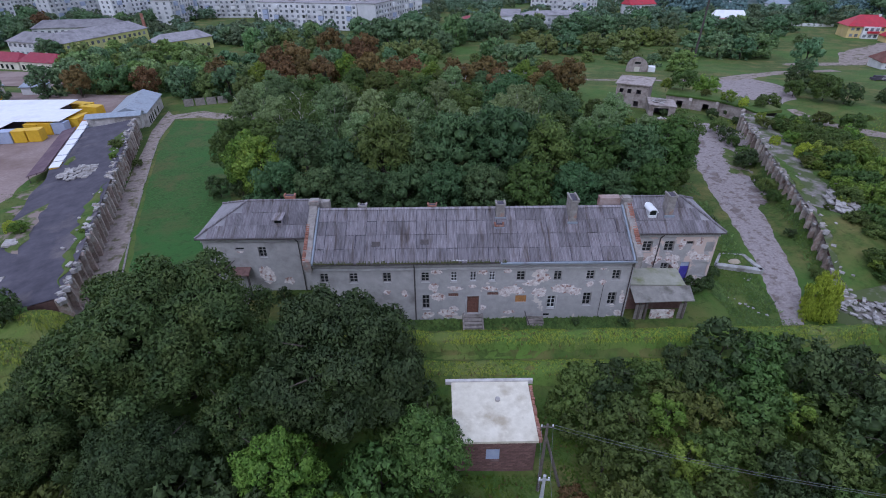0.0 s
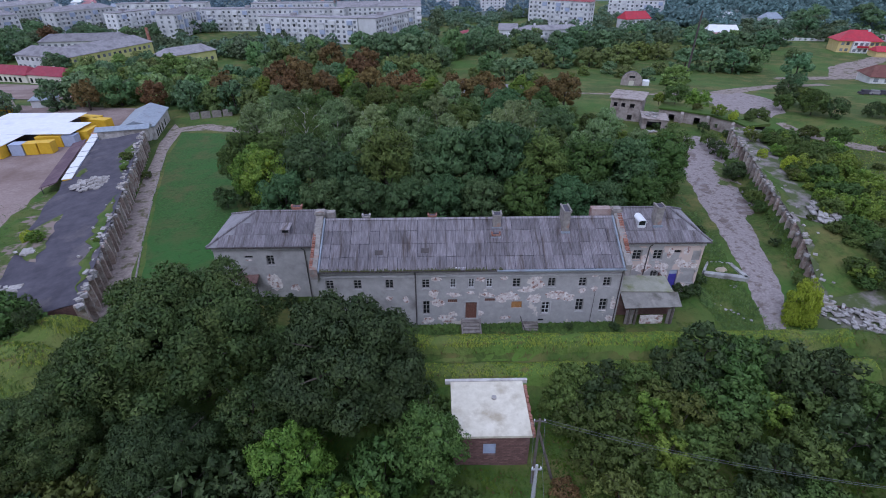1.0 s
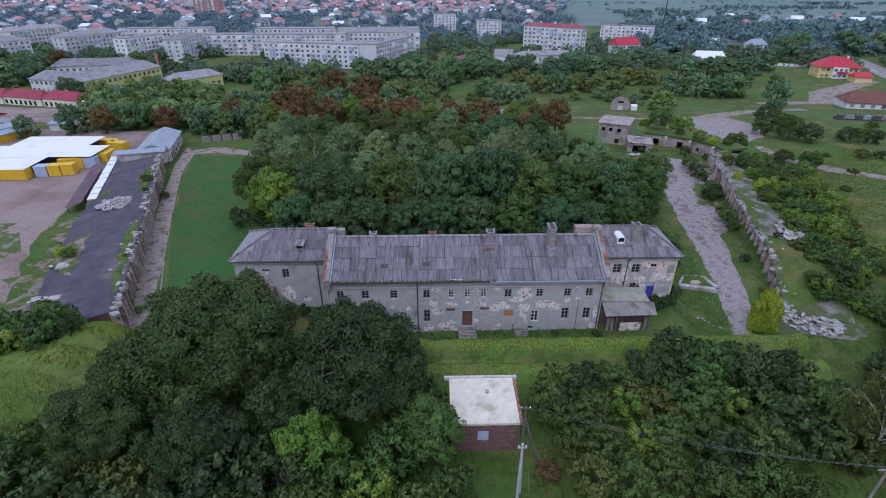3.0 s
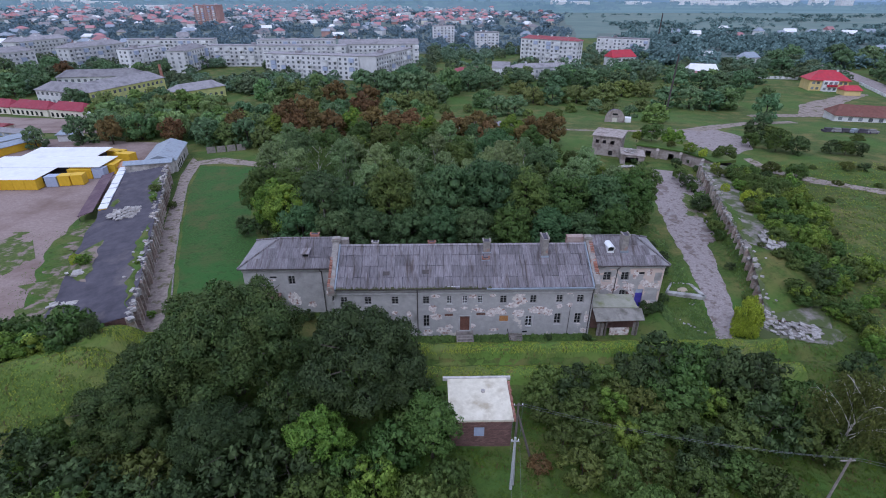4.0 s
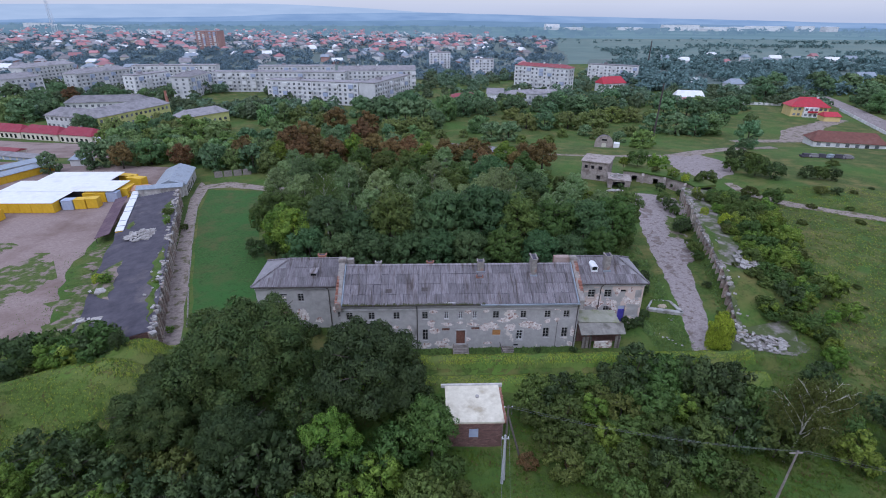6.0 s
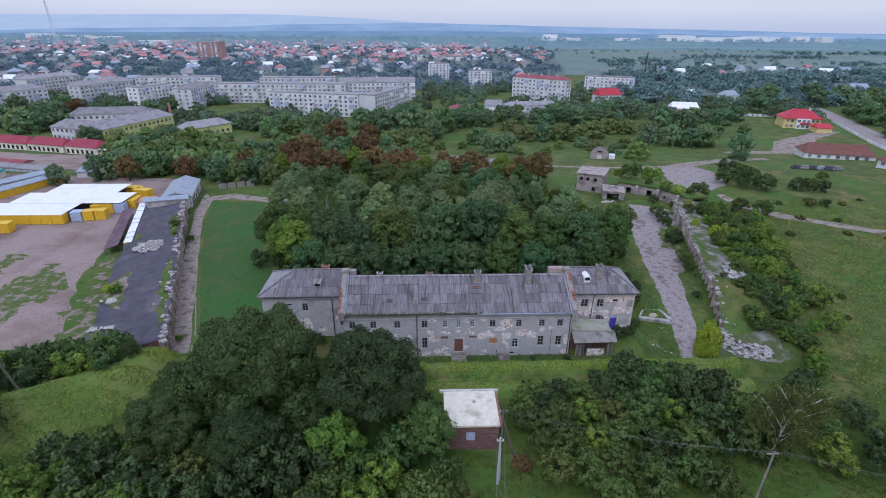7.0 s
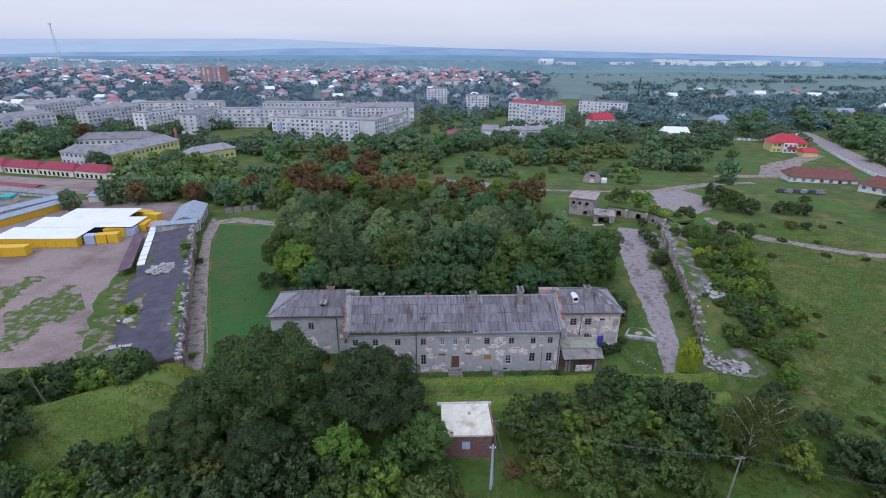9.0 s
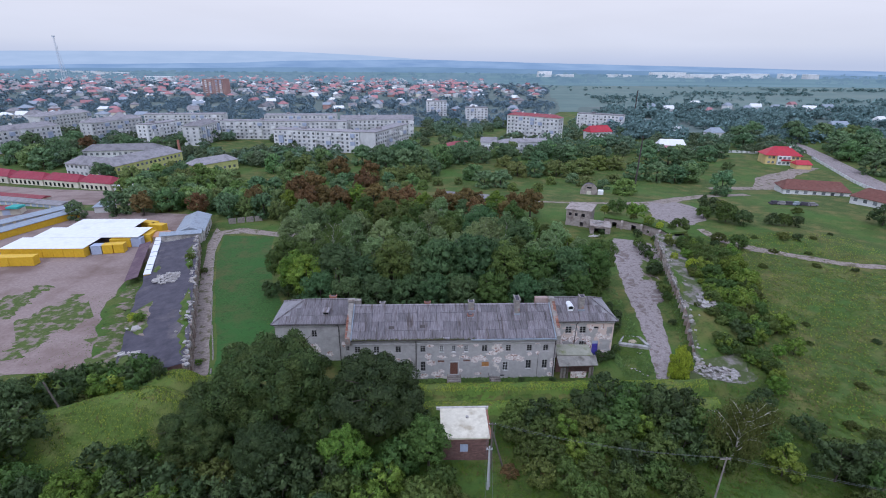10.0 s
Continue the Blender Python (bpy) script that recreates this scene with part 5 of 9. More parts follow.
def trunk_build(seed, low, top, radius, thick=0.3, limbs=9, sides=8):
    rng = random.Random(seed)
    b = Build()
    bend = [(rng.uniform(-0.3, 0.3), rng.uniform(-0.3, 0.3)) for _ in range(5)]
    pts = [(bend[i][0] * i * 0.4, bend[i][1] * i * 0.4, -0.6 + (top * 0.8 + 0.6) * i / 4) for i in range(5)]
    b.tube(pts, [thick * (1.25, 0.9, 0.65, 0.42, 0.12)[i] for i in range(5)], sides)
    for i in range(limbs):
        u = rng.uniform(0.25, 0.85)
        k = int(u * 4)
        p = Vector(pts[k]).lerp(Vector(pts[k + 1]), u * 4 - k)
        a = 2 * math.pi * (i / limbs + rng.uniform(-0.05, 0.05))
        r = radius * rng.uniform(0.55, 0.85)
        q = p + Vector((math.cos(a) * r, math.sin(a) * r, (top - p.z) * rng.uniform(0.3, 0.7)))
        m = p.lerp(q, 0.5) + Vector((0, 0, 0.12 * r))
        b.tube([p, m, q], [thick * 0.4, thick * 0.24, thick * 0.06], 5 if sides > 6 else 3)
    return b


TREES = {}


def tree_kind(key, name, label, seed, radius, low, top, leaves, size, boughs, material, droop=0.0, bark=None, thick=0.3, category="tree", soft=0.6, skirt=0.55, tint=None, lobes=9, inner=0.5):
    """Keeps the meshes of one kind of tree, to be planted again and again; tint: (material, share) for lobes of another colour."""
    corners, normals, per = crown_arrays(seed, radius, low, top, leaves, size, boughs, droop, soft, skirt, lobes, inner)
    crowns = [("crown", corners, normals, material)]
    if tint:
        turned = (np.random.default_rng(seed).random(boughs * lobes) < tint[1])[per].repeat(3)
        crowns = [("crown", corners[~turned], normals[~turned], material), ("turning_leaves", corners[turned], normals[turned], tint[0])]
    small = leaves < 3000
    trunk = trunk_build(seed, low, top, radius, thick, 5 if small else 9, 5 if small else 8).mesh("trunk", bark or M_BARK, True)
    TREES[key] = (name, label, category, trunk, [(n, leaf_mesh(n, c, m, nr)) for n, c, nr, m in crowns])


def plant(key, x, y, scale=1.0, turn=0.0, group="", stretch=1.0, label="", sink=0.0):
    name, lab, category, trunk, crowns = TREES[key]
    t = thing(name, label or lab, category, pose(x, y, float(height(x, y)) - sink, 0, 0, turn), group)
    t.scale = (scale, scale, scale * stretch)
    part("trunk", trunk, None, t)
    for n, crown in crowns:
        part(n, crown, None, t)
    return t


tree_kind("giant_a", "linden_tree", "very large dark green tree with a dense rounded crown", 11, 8.5, 0.8, 14.3, 62000, 0.19, 80, L_DEEP_MIX, thick=0.55, lobes=14, tint=(L_DEEP_OLIVE, 0.3), inner=0.3)
tree_kind("giant_b", "maple_tree", "large dark green tree with drooping leaf layers", 12, 7.1, 0.8, 12.4, 50000, 0.19, 66, L_DEEP, 0.5, thick=0.5, lobes=14, inner=0.3)
tree_kind("dome", "linden_tree", "dark green tree with a dense domed crown", 30, 4.1, 0.5, 11.4, 9500, 0.2, 44, L_DEEP_MIX, 0.2, thick=0.3, lobes=10, tint=(L_DEEP_OLIVE, 0.2), inner=0.3)
tree_kind("oak", "maple_tree", "tall green tree with a broad uneven crown", 13, 5.4, 0.8, 16.5, 7800, 0.27, 42, L_GREEN, 0.2, thick=0.35, lobes=10)
tree_kind("oak_dark", "linden_tree", "tall dark green tree with a domed crown", 14, 5.6, 0.8, 16.0, 7800, 0.27, 40, L_SHADE, 0.2, thick=0.35, lobes=10)
tree_kind("birch", "birch_tree", "slender pale green birch with a loose crown", 15, 3.8, 2.0, 16.5, 6500, 0.21, 48, L_PALE, 0.9, M_BIRCH_BARK, 0.2)
tree_kind("olive", "ash_tree", "tall olive green tree with a thin crown", 16, 4.8, 1.0, 15.5, 7200, 0.24, 42, L_OLIVE, 0.3, thick=0.3)
tree_kind("bright", "maple_tree", "tree with bright yellow-green young leaves", 17, 4.8, 0.8, 14.0, 7600, 0.245, 38, L_BRIGHT, 0.2, thick=0.3)
tree_kind("golden", "maple_tree", "green maple tree with patches of yellowing leaves", 29, 4.9, 0.8, 14.5, 7600, 0.25, 38, L_BRIGHT, 0.2, thick=0.3, tint=(L_GOLD, 0.16))
tree_kind("chestnut", "chestnut_tree", "horse chestnut with russet browned leaves", 18, 4.8, 0.8, 11.0, 3000, 0.38, 30, L_RUSSET, 0.2, thick=0.3, soft=0.72, skirt=0.8)
tree_kind("shrub", "elder_shrub", "dense leafy dark green shrub", 19, 2.6, 0.0, 4.6, 1900, 0.21, 17, L_GREEN, 0.2, thick=0.1, category="shrub", skirt=0.8)
tree_kind("shrub_olive", "willow_shrub", "dense olive green shrub", 20, 2.6, 0.0, 4.4, 1900, 0.21, 17, L_OLIVE, 0.5, thick=0.1, category="shrub", skirt=0.8)
tree_kind("shrub_bright", "acacia_shrub", "bright yellow-green leafy shrub", 21, 2.5, 0.0, 4.4, 1900, 0.205, 17, L_BRIGHT, 0.2, thick=0.1, category="shrub", skirt=0.8)
tree_kind("shrub_dark", "lilac_shrub", "dense deep green shrub", 22, 2.6, 0.0, 4.6, 1900, 0.21, 17, L_DEEP, 0.2, thick=0.1, category="shrub", skirt=0.8)
tree_kind("shrub_yellow", "willow_bush", "bright yellow willow bush", 23, 2.4, -1.2, 4.2, 5200, 0.14, 46, L_YELLOW, -2.6, thick=0.06, category="bush", skirt=0.95, inner=0)
tree_kind("shrub_russet", "sumac_shrub", "low shrub with russet leaves", 24, 2.0, 0.0, 2.6, 1600, 0.15, 14, L_RUSSET, 0.2, thick=0.08, category="shrub", skirt=0.8)
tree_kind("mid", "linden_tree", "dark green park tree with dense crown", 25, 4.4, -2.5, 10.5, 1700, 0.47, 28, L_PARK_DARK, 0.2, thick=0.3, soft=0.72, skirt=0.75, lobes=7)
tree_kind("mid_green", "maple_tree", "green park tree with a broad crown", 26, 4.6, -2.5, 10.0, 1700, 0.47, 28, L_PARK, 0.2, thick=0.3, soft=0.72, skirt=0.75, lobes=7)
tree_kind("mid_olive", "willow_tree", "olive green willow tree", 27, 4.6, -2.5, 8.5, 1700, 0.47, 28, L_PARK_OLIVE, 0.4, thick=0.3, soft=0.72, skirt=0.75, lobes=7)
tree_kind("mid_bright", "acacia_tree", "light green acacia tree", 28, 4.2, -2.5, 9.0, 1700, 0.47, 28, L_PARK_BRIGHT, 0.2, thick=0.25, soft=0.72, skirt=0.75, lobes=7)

RNG = random.Random(77)


def spin():
    return RNG.uniform(0, 360)


FRONT = "trees before the bank"
plant("giant_a", -9.5, -12.5, 1.0, 20, FRONT)
plant("giant_b", 6.0, -15.5, 1.0, 100, FRONT, label="large dark green tree standing by the brick hut")
plant("giant_a", -17.5, -20.5, 0.62, 200, FRONT, label="dark green tree at the foot of the grassy mound")
plant("giant_b", -8, -23, 0.62, 250, FRONT)
for key, x, y, s in (("bright", 2.5, -24, 0.62), ("shrub", 11.8, -19.5, 1.35), ("oak", 13.4, -22.6, 0.57), ("shrub_bright", 8, -27, 1.15), ("shrub", 3, -29, 1.2), ("shrub_dark", -4, -28.5, 1.3), ("shrub_olive", -18, -25.5, 1.3), ("shrub_bright", -20.5, -22, 1.0),
                     ("shrub_dark", -27, -25, 1.4), ("shrub_dark", -12, -29.5, 1.3), ("shrub_bright", -30.5, -25.5, 1.0), ("shrub_dark", -41, -21, 1.6), ("shrub_dark", -43, -26, 1.6), ("shrub", -36, -27, 1.3), ("oak_dark", 1, -34, 0.5), ("shrub", -22, -32, 1.5), ("shrub_olive", -14, -35, 1.3),
                     ("shrub", 13, -31, 1.1), ("shrub_olive", 16, -29, 0.8), ("shrub", 9, -33, 1.2), ("shrub_bright", -8, -34, 1.2),
                     ("bright", -28, -30, 0.6), ("oak", -38, -33, 0.55), ("oak_dark", -17, -40, 0.5), ("shrub", -2, -40, 1.4), ("shrub_dark", 8, -40, 1.3), ("shrub_olive", -30, -38, 1.5)):
    plant(key, x, y, s * RNG.uniform(0.93, 1.07), spin(), FRONT)
for key, x, y, s in (("shrub", 27, -13.5, 0.85), ("shrub_dark", 30.5, -12.5, 0.85), ("shrub", 34, -12.8, 0.8), ("shrub_dark", 37.5, -12.2, 0.85), ("shrub_dark", 41.5, -10.8, 1.15), ("shrub", 45, -11.5, 1.2), ("shrub_dark", 48.5, -12.8, 1.25), ("shrub_dark", 52, -14, 1.15),
                     ("shrub_olive", 26.5, -18.0, 0.85), ("shrub", 30, -17.5, 0.95), ("shrub_bright", 33.5, -17.5, 0.9), ("shrub_olive", 37, -17, 0.95), ("shrub", 41, -17, 1.15), ("shrub_bright", 44.5, -17.0, 0.9), ("shrub_olive", 48, -18, 1.2), ("shrub", 52.5, -19, 1.1), ("shrub", 56, -17.5, 1.0),
                     ("shrub_olive", 30, -22, 1.0), ("shrub_bright", 33.5, -21.5, 0.8), ("shrub_olive", 28, -25.5, 0.9), ("shrub_russet", 24.0, -24.0, 0.75), ("shrub_dark", 41, -23.5, 1.05), ("shrub", 45, -22.5, 1.1), ("shrub", 38, -28, 0.9), ("shrub_russet", 29, -24, 0.5),
                     ("shrub_bright", 60.5, -25, 1.1), ("shrub", 62, -21.5, 1.0), ("shrub_dark", 67, -26, 1.2), ("shrub", 71, -30, 1.2), ("shrub_olive", 63, -15.5, 0.9), ("shrub_dark", 66, -12, 0.8), ("shrub_olive", 45, -28, 1.0),
                     ("shrub", 33, -30, 0.9), ("shrub_olive", 66, -33, 1.1), ("shrub_olive", 36, -33, 0.9), ("shrub", 59, -38, 1.3), ("shrub_dark", 75, -24, 1.0), ("shrub_olive", 79, -19, 0.6), ("shrub_olive", 83, -28, 0.8)):
    plant(key, x, y, s * RNG.uniform(0.92, 1.1), spin(), "shrubs before the bank", RNG.uniform(0.85, 1.1))
for key, x, y, s in (("dome", -1.5, -19.5, 0.82), ("dome", -14.5, -17.5, 1.05), ("dome", -1.5, -13.0, 0.7), ("dome", -19, -14, 0.84), ("bright", 12.6, -20.8, 0.40), ("shrub", 9.5, -23.5, 1.25), ("shrub", 5.5, -26, 1.15), ("shrub_dark", 0, -26.5, 1.4), ("shrub_dark", -5, -25, 1.4), ("shrub_olive", -13, -26, 1.3), ("shrub_dark", -17, -29, 1.5), ("shrub", 14.5, -26.5, 0.95), ("shrub", 12, -29, 1.0), ("shrub_bright", 6, -30.5, 1.1),
                     ("shrub_dark", -9, -31, 1.3), ("shrub_dark", -23, -27, 1.3), ("shrub", -25, -22, 1.0), ("shrub_bright", -14, -32, 1.1), ("shrub", 1, -32, 1.2), ("shrub_dark", 14, -33, 1.0), ("shrub_olive", -20, -36, 1.3), ("shrub", -27, -34, 1.3), ("shrub", 5, -36, 1.2), ("shrub_dark", -34, -31, 1.4), ("shrub_dark", 12, -15, 0.9), ("shrub", 10, -11.5, 0.6)):
    plant(key, x, y, s * RNG.uniform(0.93, 1.07), spin(), FRONT)
for key, x, y, s in (("shrub", 25.5, -15.5, 0.75), ("shrub_dark", 28.5, -15.5, 0.8), ("shrub_olive", 35, -15, 0.85), ("shrub_dark", 39, -14.5, 1.0), ("shrub", 43, -14, 1.1), ("shrub_dark", 50, -16, 1.2), ("shrub_olive", 27, -21.5, 0.7), ("shrub", 36.5, -20.5, 0.9), ("shrub_olive", 40, -20.5, 1.0), ("shrub_dark", 48.5, -22, 1.2), ("shrub", 52.5, -23.5, 1.1), ("shrub_olive", 56, -21.5, 1.0),
                     ("shrub", 31, -26, 0.8), ("shrub_olive", 35, -25, 0.9), ("shrub_dark", 39, -26, 0.9), ("shrub", 43, -26.5, 0.9), ("shrub_dark", 70, -26, 1.0), ("shrub_olive", 73, -33, 1.2), ("shrub", 60, -17, 0.8), ("shrub_dark", 69, -18, 0.8), ("shrub_olive", 71.5, -22, 0.9), ("shrub", 80, -33, 1.2), ("shrub_dark", 88, -30, 1.2)):
    plant(key, x, y, s * RNG.uniform(0.92, 1.1), spin(), "shrubs before the bank", RNG.uniform(0.85, 1.1))
for key, x, y, s_ in (("oak_dark", -46, -14, 0.5), ("oak_dark", -50, -20, 0.55), ("oak_dark", -43, -22, 0.5), ("shrub_dark", -52, -12, 1.6), ("oak_dark", -54, -16, 0.55), ("shrub_dark", -47, -26, 1.6), ("bright", -26, -27, 0.42), ("bright", -18, -30, 0.42)):
    plant(key, x, y, s_, spin(), FRONT)
for x, y, s_, tall in ((58.4, -0.5, 0.78, 1.9), (59.5, -0.2, 0.6, 1.6), (57.3, -1.0, 0.5, 1.3), (58.6, -1.9, 0.45, 1.2)):
    plant("shrub_yellow", x, y, s_, spin(), "willow bushes beside the rubble", tall)
# bare-branched birch beside the wire
def bare_birch(x, y, tall=12.5, wide=5.2, lean=0.16, seed=3, foliage=38):
    """A leaning pale trunk, bare arching limbs, and thin foliage hanging from them."""
    t = thing("birch_tree", "half-bare birch with pale forked branches and thin drooping leaves", "tree", pose(x, y, float(height(x, y))))
    rng = random.Random(seed)
    spine = [Vector((lean * tall * u + 0.15 * math.sin(u * 7), 0.1 * math.sin(u * 5), tall * 0.92 * u)) for u in np.linspace(0, 1, 9)]
    spine[0].z = -0.6
    part("trunk", Build().tube(spine, [0.17 - 0.0185 * i for i in range(9)], 7), M_BIRCH_BARK, t)
    tips = []
    for i in range(13):
        u = 0.32 + 0.66 * i / 12
        k = min(7, int(u * 8))
        p = spine[k].lerp(spine[k + 1], u * 8 - k)
        a = i * 2.4 + rng.uniform(-0.3, 0.3)
        reach = wide * (1.05 - 0.75 * abs(u - 0.45)) * rng.uniform(0.75, 1.05) * (0.5 if u > 0.9 else 1)
        out = Vector((math.cos(a), math.sin(a), 0))
        pts = [p + out * reach * w + Vector((0, 0, (1.7 * w - 0.5 * w * w) * reach * 1.1)) + Vector((rng.uniform(-0.15, 0.15), rng.uniform(-0.15, 0.15), 0)) for w in (0, 0.25, 0.5, 0.75, 1)]
        limb = part("limb", Build().tube(pts, [0.06, 0.046, 0.033, 0.021, 0.01], 5), M_BIRCH_BARK, t)
        for j in range(5):
            w = rng.uniform(0.35, 0.95)
            q = pts[int(w * 4)].lerp(pts[min(4, int(w * 4) + 1)], w * 4 - int(w * 4))
            side = Vector((-out.y, out.x, 0)) * rng.choice((-1, 1))
            e = q + (out * 0.6 + side * rng.uniform(0.4, 1.0) + Vector((0, 0, rng.uniform(-0.1, 0.7)))) * reach * 0.34
            part("twig", Build().tube([q, q.lerp(e, 0.5) + Vector((0, 0, 0.15)), e], [0.014, 0.010, 0.005], 4), M_BIRCH_BARK, limb)
            tips.append(e)
            tips.append(q)
    g = np.random.default_rng(seed + 1)
    n = len(tips) * foliage
    base = np.repeat(np.array([tuple(p) for p in tips]), foliage, axis=0) + g.normal(size=(n, 3)) * np.array([0.45, 0.45, 0.15])
    hang = g.uniform(0, 1, n) ** 1.3 * 2.6
    base[:, 2] -= hang
    a = g.normal(size=(n, 3)) * 0.5 + np.array([0, 0, -1])
    a /= np.linalg.norm(a, axis=1)[:, None]
    b_ = np.cross(a, g.normal(size=(n, 3)))
    b_ /= np.linalg.norm(b_, axis=1)[:, None]
    z = 0.15 * g.uniform(0.6, 1.3, n)[:, None]
    v = np.stack([base - a * z + b_ * z * 0.5, base - a * z - b_ * z * 0.5, base + a * z * 1.3], 1).reshape(-1, 3)
    part("crown", leaf_mesh("crown", v, L_OLIVE), None, t, "sparse drooping olive leaves")


bare_birch(53.2, -24.2, 10.2, 3.7, foliage=42)
bare_birch(-8.5, 36, 17, 3.6, 0.02, 5, 30)

GROVE = "trees of the grove behind the barracks"
placed = []
front_row = [("golden", -16.2, 31, 0.9), ("golden", -12.8, 26.5, 0.95), ("oak_dark", -6, 27, 0.98), ("oak_dark", 0.5, 25.5, 0.85), ("oak", 6, 27, 1.05), ("oak_dark", 12.5, 26.5, 0.8), ("oak_dark", 17, 28, 1.05), ("oak_dark", 24, 28.5, 1.12), ("oak", 31, 27.5, 0.95),
             ("oak", 38, 27, 0.9), ("oak_dark", 45, 28.5, 0.92), ("oak", 51.5, 31, 0.85), ("oak", 55.5, 37, 0.82), ("olive", -14, 34, 0.9), ("oak_dark", -9, 21.5, 0.72), ("oak_dark", -3, 20.5, 0.68), ("oak_dark", 3, 20, 0.7), ("oak_dark", 9, 20.5, 0.66), ("oak_dark", 15, 20, 0.7), ("oak_dark", 21, 20.5, 0.68), ("oak", 27.5, 20.5, 0.68), ("oak_dark", 34, 20, 0.68), ("oak_dark", 40, 21, 0.62), ("oak", 46, 22.5, 0.62)]
for key, x, y, s in front_row:
    plant(key, x, y, s, spin(), GROVE)
    placed.append((x, y))
tries = 0
while tries < 1500:
    tries += 1
    y = RNG.uniform(30, 88)
    x = RNG.uniform(-19 - 0.17 * (y - 30), 56 - 0.24 * (y - 40))
    if any((x - a) ** 2 + (y - c) ** 2 < 41 for a, c in placed):
        continue
    placed.append((x, y))
    pale = noise.noise((x * 0.06, y * 0.06, 3.1))
    key = "birch" if pale > -0.02 and 34 < y < 84 else RNG.choice(["oak", "oak", "oak_dark", "olive", "birch", "bright", "bright"])
    if y > 66 and RNG.random() < 0.6:
        key = "olive" if RNG.random() < 0.4 else "oak"
    s = RNG.uniform(0.82, 1.05) * (1 - 0.34 * max(0, (y - 42) / 45)) * (1 - 0.25 * float(smooth_step(25, 55, x))) * RNG.choice([0.86, 1, 1.08])
    plant(key, x, y, s, spin(), GROVE, RNG.uniform(0.92, 1.05))
for i in range(30):
    x = -22 + 2.7 * i + RNG.uniform(-1, 1)
    plant(RNG.choice(["shrub_dark", "shrub", "shrub_dark"]), x, 23.5 + RNG.uniform(-1, 2.5) + (8 if x < -16 else 0) + max(0, x - 48) * 1.2, RNG.uniform(0.7, 1.2), spin(), "undergrowth of the grove")
for i in range(17):
    x = -34 + 6.0 * i + RNG.uniform(-1, 1)
    y = 98 + RNG.uniform(-2, 3) - (6 if x > 12 else 0)
    if x < 55:
        plant("chestnut" if i % 4 else "golden", x, y, RNG.uniform(0.85, 1.1) * (1 if i % 4 else 0.8), spin(), "row of browning chestnuts" if i % 4 else GROVE)
for x, y, s in ((-36, 118, 1.05), (-10, 121, 1.2), (-48, 104, 0.9), (-32, 128, 1.1), (-66, 98, 0.8), (40, 84, 0.85), (30, 84, 0.9)):
    plant("chestnut", x, y, s, spin(), "row of browning chestnuts")


# ---- the fort's casemates ----
M_PILASTER = mat("crumbling_brick_and_plaster", (0.24, 0.175, 0.145), (0.40, 0.325, 0.28), 2.5, (0.48, 0.43, 0.38), 0.9, (0.5, 0.62), 0.95, 0.8, rnd=0.25)
M_PILASTER_PALE = mat("crumbling_limestone", (0.36, 0.31, 0.27), (0.56, 0.50, 0.44), 2.5, (0.26, 0.175, 0.14), 0.9, (0.54, 0.66), 0.95, 0.8, rnd=0.25)
M_ROOF_DIRT = mat("gritty_roof_strip", (0.20, 0.17, 0.165), (0.32, 0.28, 0.27), 1.0, (0.08, 0.10, 0.035), 0.3, (0.40, 0.54), 0.95, 0.6)


